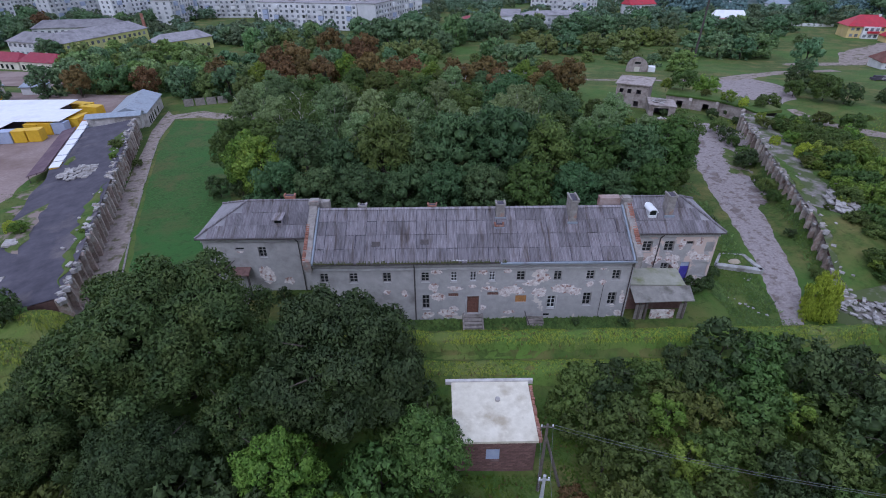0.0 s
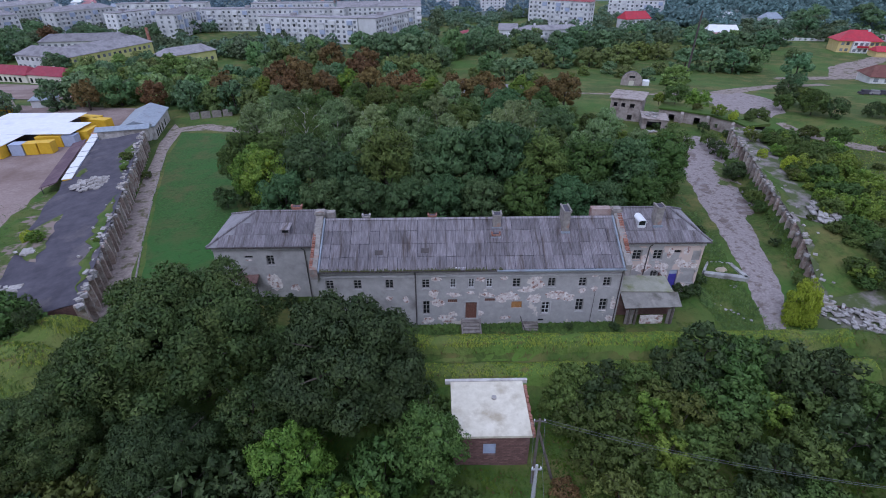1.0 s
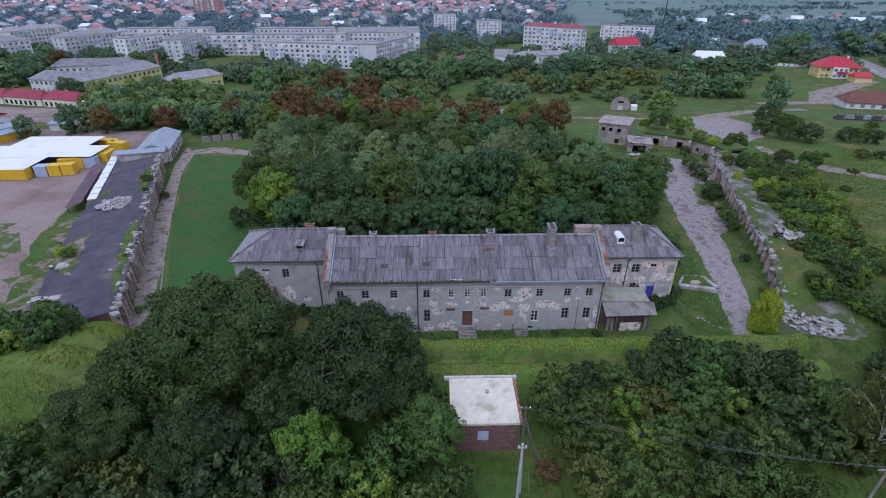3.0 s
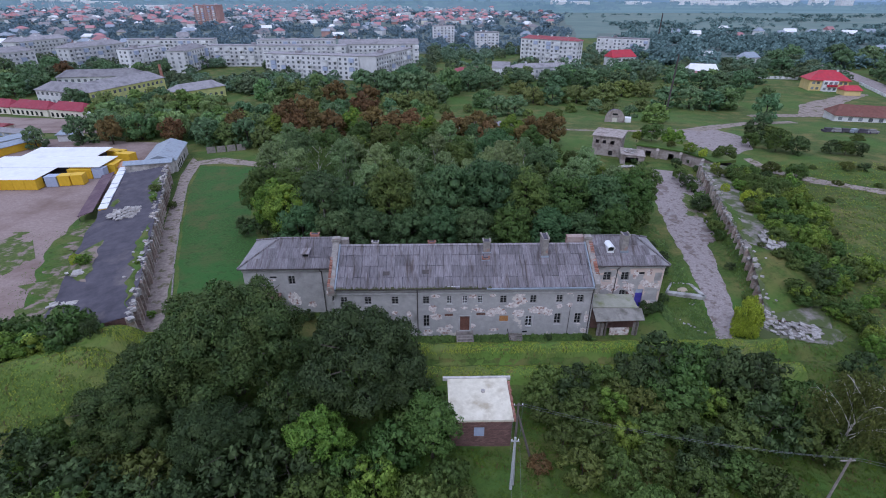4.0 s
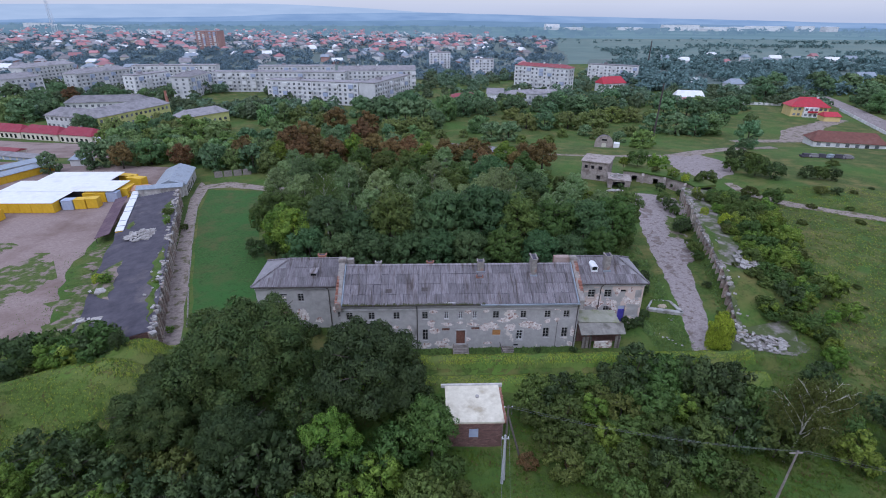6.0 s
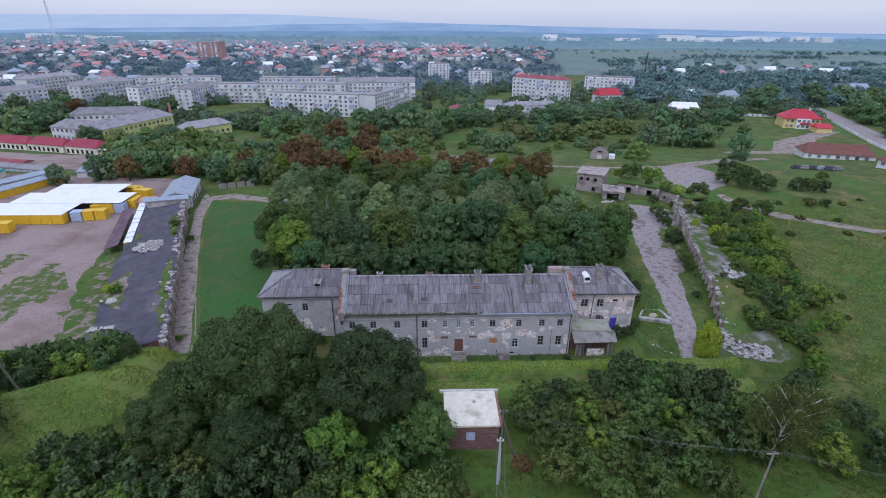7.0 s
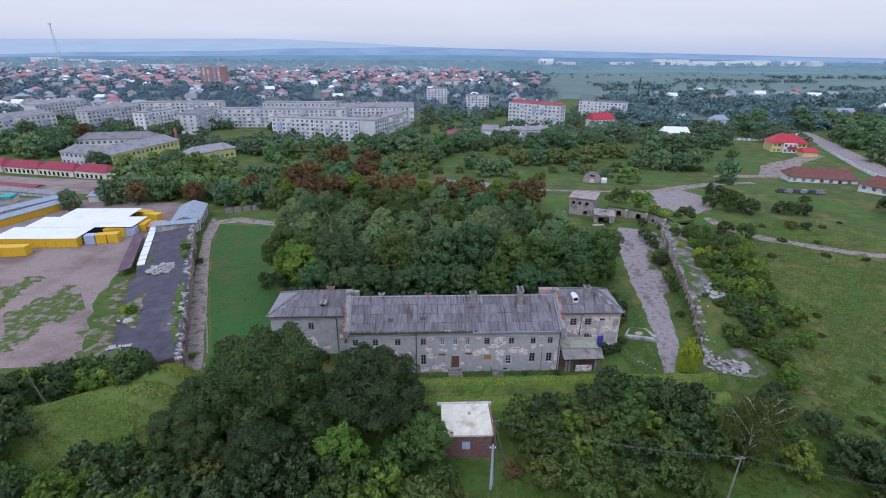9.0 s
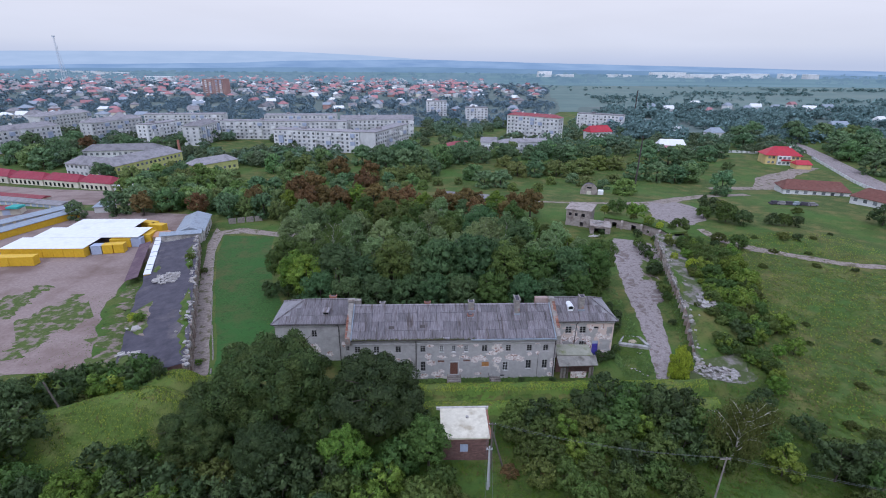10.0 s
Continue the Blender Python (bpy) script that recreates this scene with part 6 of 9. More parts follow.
def flank(name, label, p0, p1, width, top, side, roof_mat, spacing, seed, drop):
    """A row of casemates: roof slab, vaulted niches between leaning pilasters on the yard side. side: +1 if the yard lies right of the way p0 to p1."""
    rng = random.Random(seed)
    d = Vector((p1[0] - p0[0], p1[1] - p0[1], 0))
    length = d.length
    rot = math.atan2(d.y, d.x)
    root = tagged(new(name), label, "casemate", kind="structure")
    root.matrix_basis = Matrix.Translation((p0[0], p0[1], 0)) @ Matrix.Rotation(rot, 4, "Z")
    s = side

    def rise(u):
        """The roof's height u metres along: the ruined end of the east row sinks to the ground."""
        return top if drop > 1 else 0.4 + (top - 0.4) * float(smooth_step(-2, 17, u))
    # body with a wavy outline on its far side
    b = Build()
    n = 40
    for i in range(n):
        a, c = length * i / n, length * (i + 1) / n
        wa, wc = (width + 0.8 * noise.noise((k * 0.13, seed, 0)) for k in (a, c))
        up = rise(a)
        lo, hi = up - drop, up
        pts = [(a, 0.35 * s), (c, 0.35 * s), (c, wc * s), (a, wa * s)]
        b.prism(pts if s > 0 else pts[::-1], -1, [hi - 0.12, hi - 0.12, lo - 0.12, lo - 0.12] if s > 0 else [lo - 0.12, lo - 0.12, hi - 0.12, hi - 0.12])
    part("core", b, M_BRICK_DARK, root)
    b = Build()
    m = 14
    for i in range(n + 1):
        a = length * i / n
        w = width + 0.8 * noise.noise((a * 0.13, seed, 0))
        for k in range(m + 1):
            y = -0.1 + (w + 0.2) * k / m
            z = rise(a) - drop * max(0.0, y) / w + 0.10 * noise.noise((a * 0.2, y * 0.3, seed)) + 0.02
            b.v.append((a, y * s, z))
    for i in range(n):
        for k in range(m):
            q = (i * (m + 1) + k, (i + 1) * (m + 1) + k, (i + 1) * (m + 1) + k + 1, i * (m + 1) + k + 1)
            b.f.append(q if s > 0 else q[::-1])
    part("roof_covering", b, roof_mat, root, smooth=True)
    # ragged parapet edge and pilasters
    count = int(length / spacing)
    for i in range(count + 1):
        x = spacing * i + rng.uniform(-0.2, 0.2)
        h = rise(x) + rng.uniform(-0.45, 0.2)
        b = Build()
        w0, w1 = rng.uniform(0.24, 0.38), rng.uniform(0.17, 0.28)
        foot, head = 0.5 + rng.uniform(-0.12, 0.2), 0.32 + rng.uniform(0, 0.12)
        lean = rng.uniform(-0.07, 0.07)
        rings = []
        for r in range(6):
            # worn all the way up, in uneven courses
            q = r / 5
            wr = (w0 + (w1 - w0) * q) * rng.uniform(0.8, 1.2)
            fr = (foot + (head - foot) * q) * rng.uniform(0.85, 1.15)
            rings.append(len(b.v))
            b.v += [(px, py * s, -0.8 + (h + 0.8) * q + (rng.uniform(-0.3, 0.25) if r == 5 else 0)) for px, py in ((x - wr + lean * q, 0.6), (x + wr + lean * q, 0.6), (x + wr * 0.9 + lean * q, -fr), (x - wr * 0.9 + lean * q, -fr))]
        f = [(3, 2, 1, 0), tuple(rings[-1] + j for j in range(4))] + [(r0 + j, r0 + (j + 1) % 4, r1 + (j + 1) % 4, r1 + j) for r0, r1 in zip(rings, rings[1:]) for j in range(4)]
        b.f += f if s < 0 else [q[::-1] for q in f]
        p = part("pilaster", b, M_PILASTER_PALE if rng.random() < 0.5 else M_PILASTER, root, "leaning pilaster of crumbling brick")
        for _ in range(4):
            cx, cy, cz = x + lean + rng.uniform(-1.1, 1.1), rng.uniform(-0.35, 0.75) * s, h + rng.uniform(-0.15, 0.15)
            part("capstone", Build().box(-rng.uniform(0.15, 0.45), -0.22, -0.3, rng.uniform(0.15, 0.45), 0.26, 0.14, pose(cx, cy, cz, rng.uniform(-14, 14), rng.uniform(-14, 14), spin())), M_WHITE_RUBBLE, p)
        if i < count:
            # niche: recessed curtain wall with broken upper edge
            xa, xb = x + w1, x + spacing - w1
            b = Build()
            zt = rise(x) + rng.uniform(-0.7, -0.1)
            y0, y1 = sorted((0.12 * s, 0.345 * s))
            b.box(xa - 0.2, y0, -0.8, xb + 0.2, y1, zt)
            part("curtain", b, M_PILASTER, root)
            ox = (xa + xb) / 2
            ya, yb = sorted((0.09 * s, 0.118 * s))
            ring = [(ox + 0.55 * math.cos(t), 1.2 + 0.9 * math.sin(t)) for t in np.linspace(0, math.pi, 9)] + [(ox - 0.55, -0.3), (ox + 0.55, -0.3)]
            k = len(ring)
            b = Build()
            b.v = [(px, 0.08 * s, pz) for px, pz in ring] + [(px, 0.13 * s, pz) for px, pz in ring]
            b.f = [tuple(range(k)) if s > 0 else tuple(range(k))[::-1]]
            b.f += [(j, (j + 1) % k, k + (j + 1) % k, k + j) if s < 0 else (k + j, k + (j + 1) % k, (j + 1) % k, j) for j in range(k)]
            # flat arch on the wall; its dark colour stands for a niche's shade
            if i % 3 == 0 and rise(x) > 3:
                part("niche", b, M_BITUMEN, root, "flat arch darkened as a shaded niche")
    # rubble lying along the edge
    for i in range(int(length * 0.4)):
        x, y = rng.uniform(0, length), rng.uniform(0.2, 2.2)
        if rng.random() < 0.5:
            part("rubble_stone", Build().box(-rng.uniform(0.06, 0.28), -0.12, -0.1, rng.uniform(0.06, 0.28), 0.14, 0.12, pose(x, y * s, rise(x) + 0.08, rng.uniform(-12, 12), rng.uniform(-12, 12), spin())), M_WHITE_RUBBLE, root)
    return root, rot


LEFT0, LEFT1 = (-27.2, -1.6), (-52.6, 64.5)
RIGHT0, RIGHT1 = (62.9, 1.0), (83.0, 65.0)
flank("casemate_west", "ruined casemate row with bitumen roof and crumbling pilasters", LEFT0, LEFT1, 11.3, 3.9, +1, M_BITUMEN, 2.0, 3, 1.1)
flank("casemate_east", "overgrown casemate row with crumbling brick pilasters", RIGHT0, RIGHT1, 8.0, 3.8, -1, M_ROOF_DIRT, 2.35, 5, 0.3)


def local_on(p0, p1, u, v):
    """A point u metres along and v metres left of the way p0 to p1."""
    d = np.array([p1[0] - p0[0], p1[1] - p0[1]])
    d /= np.linalg.norm(d)
    return (p0[0] + d[0] * u - d[1] * v, p0[1] + d[1] * u + d[0] * v)


def slab_heap(name, label, x, y, z, spread, count, seed, size=1.0, turn=None):
    """A heap of broken pale slabs."""
    rng = random.Random(seed)
    t = thing(name, label, "rubble", pose(x, y, z, 0, 0, turn or 0))
    for _ in range(count):
        a, r = rng.uniform(0, 6.28), math.sqrt(rng.random())
        w, l, h = rng.uniform(0.25, 0.8) * size, rng.uniform(0.4, 1.5) * size, rng.uniform(0.03, 0.11)
        m = pose(spread[0] * r * math.cos(a), spread[1] * r * math.sin(a), 0.1 + 0.5 * (1 - r) * rng.random(), rng.uniform(-9, 9), rng.uniform(-9, 9), rng.uniform(0, 180) if turn is None else rng.uniform(-16, 16))
        k = rng.uniform(0.6, 1)
        pts = [m @ Vector(p) for p in ((-w, -l * k, 0), (w * k, -l, 0), (w, l * 0.9, 0), (-w * 0.8, l, 0))]
        up = m.to_3x3() @ Vector((0, 0, h))
        b = Build()
        b.v = [tuple(p - up) for p in pts] + [tuple(p + up) for p in pts]
        b.f = [(3, 2, 1, 0), (4, 5, 6, 7)] + [(j, (j + 1) % 4, 4 + (j + 1) % 4, 4 + j) for j in range(4)]
        part("slab", b, M_WHITE_RUBBLE, t)
    return t


ribbon("dirt_patch", [(59.5, -3), (62.5, -5.6), (67, -5.4), (71.4, -3)], [(60.5, 1.5), (63, 2.6), (67, 3), (71, 1.2)], M_ROOF_DIRT, "bare grey earth under the rubble", 0.06, 0.8, step=0.6, seed=71)
slab_heap("rubble_heap", "heap of broken pale slabs at the fort wall's end", 65.2, -0.9, 0.1, (3.9, 2.9), 130, 4, 0.4)
px, py = local_on(RIGHT0, RIGHT1, 21, -5.2)
slab_heap("fallen_slabs", "pale broken roof slabs lying on the casemate", px, py, 3.85, (2.2, 4.4), 40, 6, 0.9, -18)
px, py = local_on(LEFT0, LEFT1, 42, 5.5)
slab_heap("fallen_slabs", "whitish broken sheets lying on the bitumen roof", px, py, 3.35, (3.2, 3.2), 60, 7, 0.75, 21)
for k, (u, v) in enumerate(((8, 9.5), (18, 9.8))):
    px, py = local_on(LEFT0, LEFT1, u, v)
    slab_heap("fallen_slabs", "few pale slabs at the bitumen roof's edge", px, py, 3.0, (1.8, 0.6), 9, 20 + k, 0.7)
def roof_turf(name, p0, p1, u0, u1, v0, v1, z, seed, label, material):
    """A ragged strip of turf lying on a casemate's roof."""
    b = Build()
    n, m = max(4, int((u1 - u0) / 0.7)), 6
    for i in range(n + 1):
        u = u0 + (u1 - u0) * i / n
        e0, e1 = (noise.noise((u * 0.5, seed + k, 0.4)) * 0.9 for k in (0, 30))
        taper = min(1, 4 * i / n, 4 * (n - i) / n)
        for k in range(m + 1):
            v = v0 + e0 + (v1 + e1 - v0 - e0) * k / m * taper
            px_, py_ = local_on(p0, p1, u, v)
            b.v.append((px_, py_, z(u, v) + 0.04 + 0.28 * math.sin(math.pi * k / m) * taper * (0.6 + 0.8 * abs(noise.noise((u, v, seed))))))
    b.f = [(i * (m + 1) + k, i * (m + 1) + k + 1, (i + 1) * (m + 1) + k + 1, (i + 1) * (m + 1) + k) for i in range(n) for k in range(m)]
    if v1 > v0:
        b.f = [q[::-1] for q in b.f]
    setting(name, b, material, label, "turf", smooth=True)


def west_top(u, v):
    return 3.92 - 1.1 * v / 11.3


def east_top(u, v):
    return 0.42 + 3.4 * float(smooth_step(-2, 17, u)) + 0.3 * v / 8


roof_turf("turf_1", LEFT0, LEFT1, 2, 34, 0.5, 1.8, west_top, 1, "grass along the bitumen roof's crumbling edge", M_GRASS)
roof_turf("turf_2", LEFT0, LEFT1, 44, 64, 0.5, 2.2, west_top, 2, "grass along the bitumen roof's crumbling edge", M_GRASS)
roof_turf("turf_3", LEFT0, LEFT1, 14, 30, 8.0, 11.4, west_top, 3, "grass creeping over the bitumen roof", M_YARD_GRASS)
roof_turf("turf_4", LEFT0, LEFT1, 3, 9, 9.2, 11.2, west_top, 4, "grass creeping over the bitumen roof", M_YARD_GRASS)
roof_turf("turf_5", LEFT0, LEFT1, 47, 52, 8.0, 9.6, west_top, 8, "small patch of turf on the bitumen roof", M_YARD_GRASS)
roof_turf("turf_6", RIGHT0, RIGHT1, 1, 19, -0.5, -8.3, east_top, 5, "turf covering the casemate's sunken end", M_GRASS)
roof_turf("turf_7", RIGHT0, RIGHT1, 22, 40, -0.4, -1.6, east_top, 6, "grass along the casemate's edge", M_GRASS)
roof_turf("turf_8", RIGHT0, RIGHT1, 26, 64, -4.8, -8.4, east_top, 7, "grass covering the rear of the casemate's roof", M_GRASS)
# growth on the casemates
WALLS = "shrubs growing on the fort walls"


def plant_at(key, x, y, z, s, stretch=1.0):
    t = plant(key, x, y, s, spin(), WALLS, stretch)
    t.location.z = z
    return t


for u, v, s, key in ((21, 9.2, 0.55, "shrub_bright"), (22.5, 10.5, 0.5, "shrub_yellow"), (52, 1.2, 0.5, "shrub"), (46, 0.9, 0.3, "shrub_bright"), (16, 0.8, 0.2, "shrub_bright")):
    px, py = local_on(LEFT0, LEFT1, u, v)
    plant_at(key, px, py, 3.8 - 0.09 * v, s, 0.8)
for u, v, s, key in ((10, -9, 0.9, "shrub_dark"), (6, -5, 0.7, "shrub_olive"), (14, -8.5, 0.9, "shrub"), (24, -9.5, 1.0, "shrub_bright"), (28, -10, 1.1, "shrub"), (32, -8.6, 1.0, "shrub_bright"), (36, -9, 1.15, "shrub"), (40, -8, 1.1, "shrub_bright"), (44, -9, 1.2, "shrub"),
                     (48, -8.5, 1.0, "shrub"), (52, -9, 1.1, "shrub"), (56, -8, 1.0, "shrub_bright"), (60, -9.5, 1.0, "shrub"), (47, -2.0, 0.45, "shrub_yellow"), (57, -2.0, 0.6, "shrub_olive"), (62, -2.5, 0.5, "shrub_bright"), (18, -2.2, 0.25, "shrub_olive"), (41, -5.2, 0.7, "shrub_yellow")):
    px, py = local_on(RIGHT0, RIGHT1, u, v)
    plant_at(key, px, py, (3.6 if v > -7 else 2.0) * min(1.0, 0.1 + u / 18), s)
for u, v, s, key in ((4, 1.8, 0.4, "shrub"), (15, 2.4, 0.35, "shrub_dark"), (27, 2.0, 0.5, "shrub"), (31, 2.2, 0.65, "shrub"), (43, 3.0, 0.85, "shrub_dark"), (46, 2.6, 0.8, "shrub"), (55, 3.0, 0.6, "shrub"), (58, 4, 0.75, "shrub_dark"), (62, 5, 0.8, "shrub"), (36, 2.4, 0.4, "shrub_olive")):
    px, py = local_on(RIGHT0, RIGHT1, u, v)
    plant(key, px, py, s, spin(), "shrubs along the fort wall")
for u, v, s, key in ((50, -1.6, 0.4, "shrub"), (5, -1.4, 0.3, "shrub_bright")):
    px, py = local_on(LEFT0, LEFT1, u, v)
    plant(key, px, py, s, spin(), "shrubs along the fort wall")
# thicket outside the east wall, and before the west wall's end
for i in range(64):
    u, v = RNG.uniform(-6, 62), RNG.uniform(-19, -10.5)
    px, py = local_on(RIGHT0, RIGHT1, u, v + (6 if u < 3 else 0))
    if u < 6 and v > -14 or (px - 66) ** 2 + (py + 1) ** 2 < 40:
        continue
    plant(RNG.choice(["shrub", "shrub_bright", "shrub_bright", "shrub_bright", "shrub_olive"]), px, py, RNG.uniform(0.7, 1.15) * (0.75 if u < 15 else 1), spin(), "thicket outside the fort wall")
for i in range(90):
    x = RNG.uniform(-66, -26.5)
    y = -7.6 + 0.58 * (x + 29) + RNG.uniform(3.2, 9.5)
    du, dv = x - LEFT0[0], y - LEFT0[1]
    u, v = (-0.3587 * du + 0.9335 * dv), (-0.9335 * du - 0.3587 * dv)
    if u > -1.6 and -3 < v < 13:
        continue
    plant(RNG.choice(["shrub", "shrub_dark", "shrub_bright", "shrub_olive", "shrub_bright"]), x, y, RNG.uniform(0.8, 1.4) * (0.95 + 0.45 * float(smooth_step(29, 37, -x))) * (0.45 if -45 < x < -38.5 and y + 7.6 - 0.58 * (x + 29) < 6.5 else 1), spin(), "thicket before the market yard", sink=0.3)
plant("shrub_dark", -28.5, -7.4, 0.42, 40, "thicket before the market yard", 1.3)
wooden_post = thing("wooden_post", "weathered leaning wooden post on the grassy mound", "post", pose(-40.5, -12.9, float(height(-40.5, -12.9)), 0, -14, 0))
part("pole", Build().tube([(0, 0, -0.5), (0, 0, 4.6)], [0.16, 0.11], 8), M_WOOD_POLE, wooden_post)
for i in range(46):
    u, v = RNG.uniform(20, 63), RNG.uniform(-10, -4.3)
    px, py = local_on(RIGHT0, RIGHT1, u, v)
    plant_at(RNG.choice(["shrub", "shrub", "shrub_bright", "shrub_olive", "shrub_yellow"] if i % 6 == 0 else ["shrub", "shrub_bright", "shrub", "shrub_olive", "shrub_bright"]), px, py, 3.4 if v > -7.6 else 2.0, RNG.uniform(0.4, 0.75), 0.85)
# overgrown southern end of the east casemates
for i in range(34):
    u, v = RNG.uniform(1, 20), RNG.uniform(-13, -3.2)
    if u > 16 and v > -6:
        continue
    px, py = local_on(RIGHT0, RIGHT1, u, v)
    if (px - 66) ** 2 + (py + 1) ** 2 < 26:
        continue
    plant_at(RNG.choice(["shrub", "shrub_bright", "shrub", "shrub_olive", "shrub_bright"]), px, py, (3.4 if v > -8 else 1.2) * min(1.0, 0.05 + u / 18), RNG.uniform(0.4, 0.8), 0.8)


def rear_wall():
    root = tagged(new("casemate_north"), "ruined rear casemates with dark doorways and grassy roof", "casemate", kind="structure")
    line = [(87.5, 66.5), (87.0, 70.5), (83.5, 76.5), (78.5, 80.5), (73.5, 83.5)]
    for k, (p, q) in enumerate(zip(line, line[1:])):
        d = Vector((q[0] - p[0], q[1] - p[1], 0))
        m = Matrix.Translation((p[0], p[1], 0)) @ Matrix.Rotation(math.atan2(d.y, d.x), 4, "Z")
        L = d.length
        holes = [(L * 0.30, -0.4, L * 0.30 + 1.5, 2.2)] if k in (0, 2, 3) else [(L * 0.6, 0.6, L * 0.6 + 1.0, 1.7)]
        b = Build()
        pierced_wall(b, (0, 0), (L, 0), -1, 3.4, [(L - h[2], h[1], L - h[0], h[3]) for h in holes], 0.5)
        w = part("wall", b, M_RUIN, root, at=m @ Matrix.Rotation(math.pi, 4, "Z") @ Matrix.Translation((-L, 0, 0)))
        # bitumen-dark sheet behind the doorways, painted for the shade inside
        part("chamber", Build().box(0, -5.0, -1, L, -4.8, 3.3), M_BITUMEN, root, at=m)
        part("pilaster", Build().prism([(-0.35, -0.2), (0.35, -0.2), (0.35, 1.1), (-0.35, 1.1)], -1, [3.6, 3.6, 2.8, 2.8]), M_RUIN, root, at=m)
        part("roof_covering", Build().prism([(-0.2, -6.0), (L + 0.2, -6.0), (L + 0.2, 0.3), (-0.2, 0.3)], 3.2, [3.9, 3.9, 3.6, 3.6]), M_MEADOW, root, "grass growing on the roof", at=m @ Matrix.Scale(1, 4))
    for x, y, s, key in ((84.5, 74.5, 0.75, "shrub_bright"), (87, 72, 0.5, "shrub_yellow"), (78.5, 86, 1.3, "shrub"), (75, 88, 0.7, "shrub_bright"), (82, 80.5, 0.5, "shrub_olive"), (90, 70, 0.5, "shrub_olive")):
        plant_at(key, x, y, 3.5, s)
    for x, y, s, key in ((84.6, 69, 0.4, "shrub_dark"), (80.2, 72, 0.6, "shrub_dark"), (70, 75.5, 0.4, "shrub_dark"), (85.5, 65.5, 0.4, "shrub")):
        plant(key, x, y, s, spin(), "shrubs along the fort wall")


rear_wall()


def ruin():
    t = thing("ruined_house", "roofless-looking two-storey masonry ruin with flat broken roof", "ruin", pose(67.5, 87.5, 0, 0, 0, -28))
    b = Build()
    pierced_wall(b, (-5, -4), (3, -4), -1, 5.6, [(0.8, 3.4, 1.8, 4.5), (2.8, 3.4, 3.8, 4.5), (5.0, 3.4, 6.2, 4.5), (4.8, 0.2, 6.0, 1.6)], 0.5)
    b.box(-5, -3.5, -1, -4.5, 4, 5.6).box(2.5, -3.5, -1, 3, 4, 5.6).box(-4.5, 3.5, -1, 2.5, 4, 5.6)
    part("wall", b, M_RUIN, t)
    # dark sheet behind the windows, coloured for the unlit rooms
    part("inside", Build().box(-4.4, -2.6, -1, 2.4, -2.5, 5.5), M_BITUMEN, t)
    part("roof", Build().prism([(-5.4, -4.4), (3.4, -4.4), (3.4, 4.3), (-5.4, 4.3)], 5.6, [5.8, 5.85, 6.2, 6.1]), M_RUIN, t, "cracked pale roof slab")
    w = thing("ruined_annex", "collapsed low annex with gaping dark doorway", "ruin", pose(70.5, 78.6, 0, 0, 0, -15))
    b = Build()
    pierced_wall(b, (-3.2, -3), (3, -3), -1, 2.6, [(1.2, -0.8, 4.6, 2.0)], 0.5)
    b.box(-3.2, -2.5, -1, -2.7, 3, 2.7).box(2.5, -2.5, -1, 3, 3, 2.4)
    part("wall", b, M_RUIN, w)
    # dark sheet behind the doorway in place of shade
    part("inside", Build().box(-2.7, 0.5, -1, 2.5, 0.6, 2.5), M_BITUMEN, w)
    part("roof", Build().prism([(-3.4, -3.2), (3.2, -3.2), (3.2, 3.2), (-3.4, 3.2)], [2.62, 2.42, 2.5, 2.9], [2.8, 2.6, 2.7, 3.1]), M_RUIN, w, "sagging broken roof slab")
    slab_heap("rubble_heap", "broken slabs on the ruined annex roof", 70.5, 79.2, 2.85, (2.6, 2.4), 16, 8, 0.6)
    slab_heap("rubble_heap", "pale rubble in front of the ruins", 67.5, 73.4, 0.05, (2.4, 0.7), 16, 9, 0.6)
    z = float(height(86.4, 143))
    n = thing("arched_shed", "half-round shed with a pale brick end wall", "shed", pose(86.4, 140, z, 0, 0, -19))
    ring = [(3.8 * math.cos(a), 1.6 + 3.6 * math.sin(a)) for a in np.linspace(0, math.pi, 15)]
    ring = [(3.8, -1)] + ring + [(-3.8, -1)]
    b = Build()
    k = len(ring)
    b.v = [(x * 0.93, 0.3, zz - 0.3) for x, zz in ring] + [(x * 0.93, 6, zz - 0.8) for x, zz in ring]
    b.f = [(j, j + 1, k + j + 1, k + j) for j in range(k - 1)]
    part("vault", b, M_BITUMEN, n)
    b = Build()
    b.v = [(x * 0.98, 0, zz - 0.05) for x, zz in ring] + [(x * 0.98, 0.29, zz - 0.05) for x, zz in ring]
    b.f = [tuple(range(k)), tuple(range(2 * k - 1, k - 1, -1))] + [(j, j + k, (j + 1) % k + k, (j + 1) % k) for j in range(k)]
    part("end_wall", b, M_RUIN, n)
    part("door", Build().box(-0.9, -0.06, -0.9, 0.9, -0.004, 2.0), M_CREAM, n)
    part("window", Build().box(-1.0, -0.06, 3.0, 1.0, -0.004, 3.7), M_WINDOW, n)
    part("side_shed", Build().box(3.9, 0.5, -1, 6.2, 4, 2.0), M_WHITE_METAL, n)
    # long low roof behind the grove
    z = float(height(33, 126))
    g = thing("long_shed", "long low shed with a grey roof behind the grove", "shed", pose(33, 124, z, 0, 0, -20))
    part("wall", Build().box(-13, -3, -1, 13, 3, 2.2), M_CONCRETE, g)
    part("roof", Build().prism([(-13.4, -3.5), (13.4, -3.5), (13.4, 0), (-13.4, 0)], 2.2, [2.3, 2.3, 3.4, 3.4]).prism([(-13.4, 0.005), (13.4, 0.005), (13.4, 3.5), (-13.4, 3.5)], 2.2, [3.4, 3.4, 2.3, 2.3]), M_SLATE, g)


ruin()


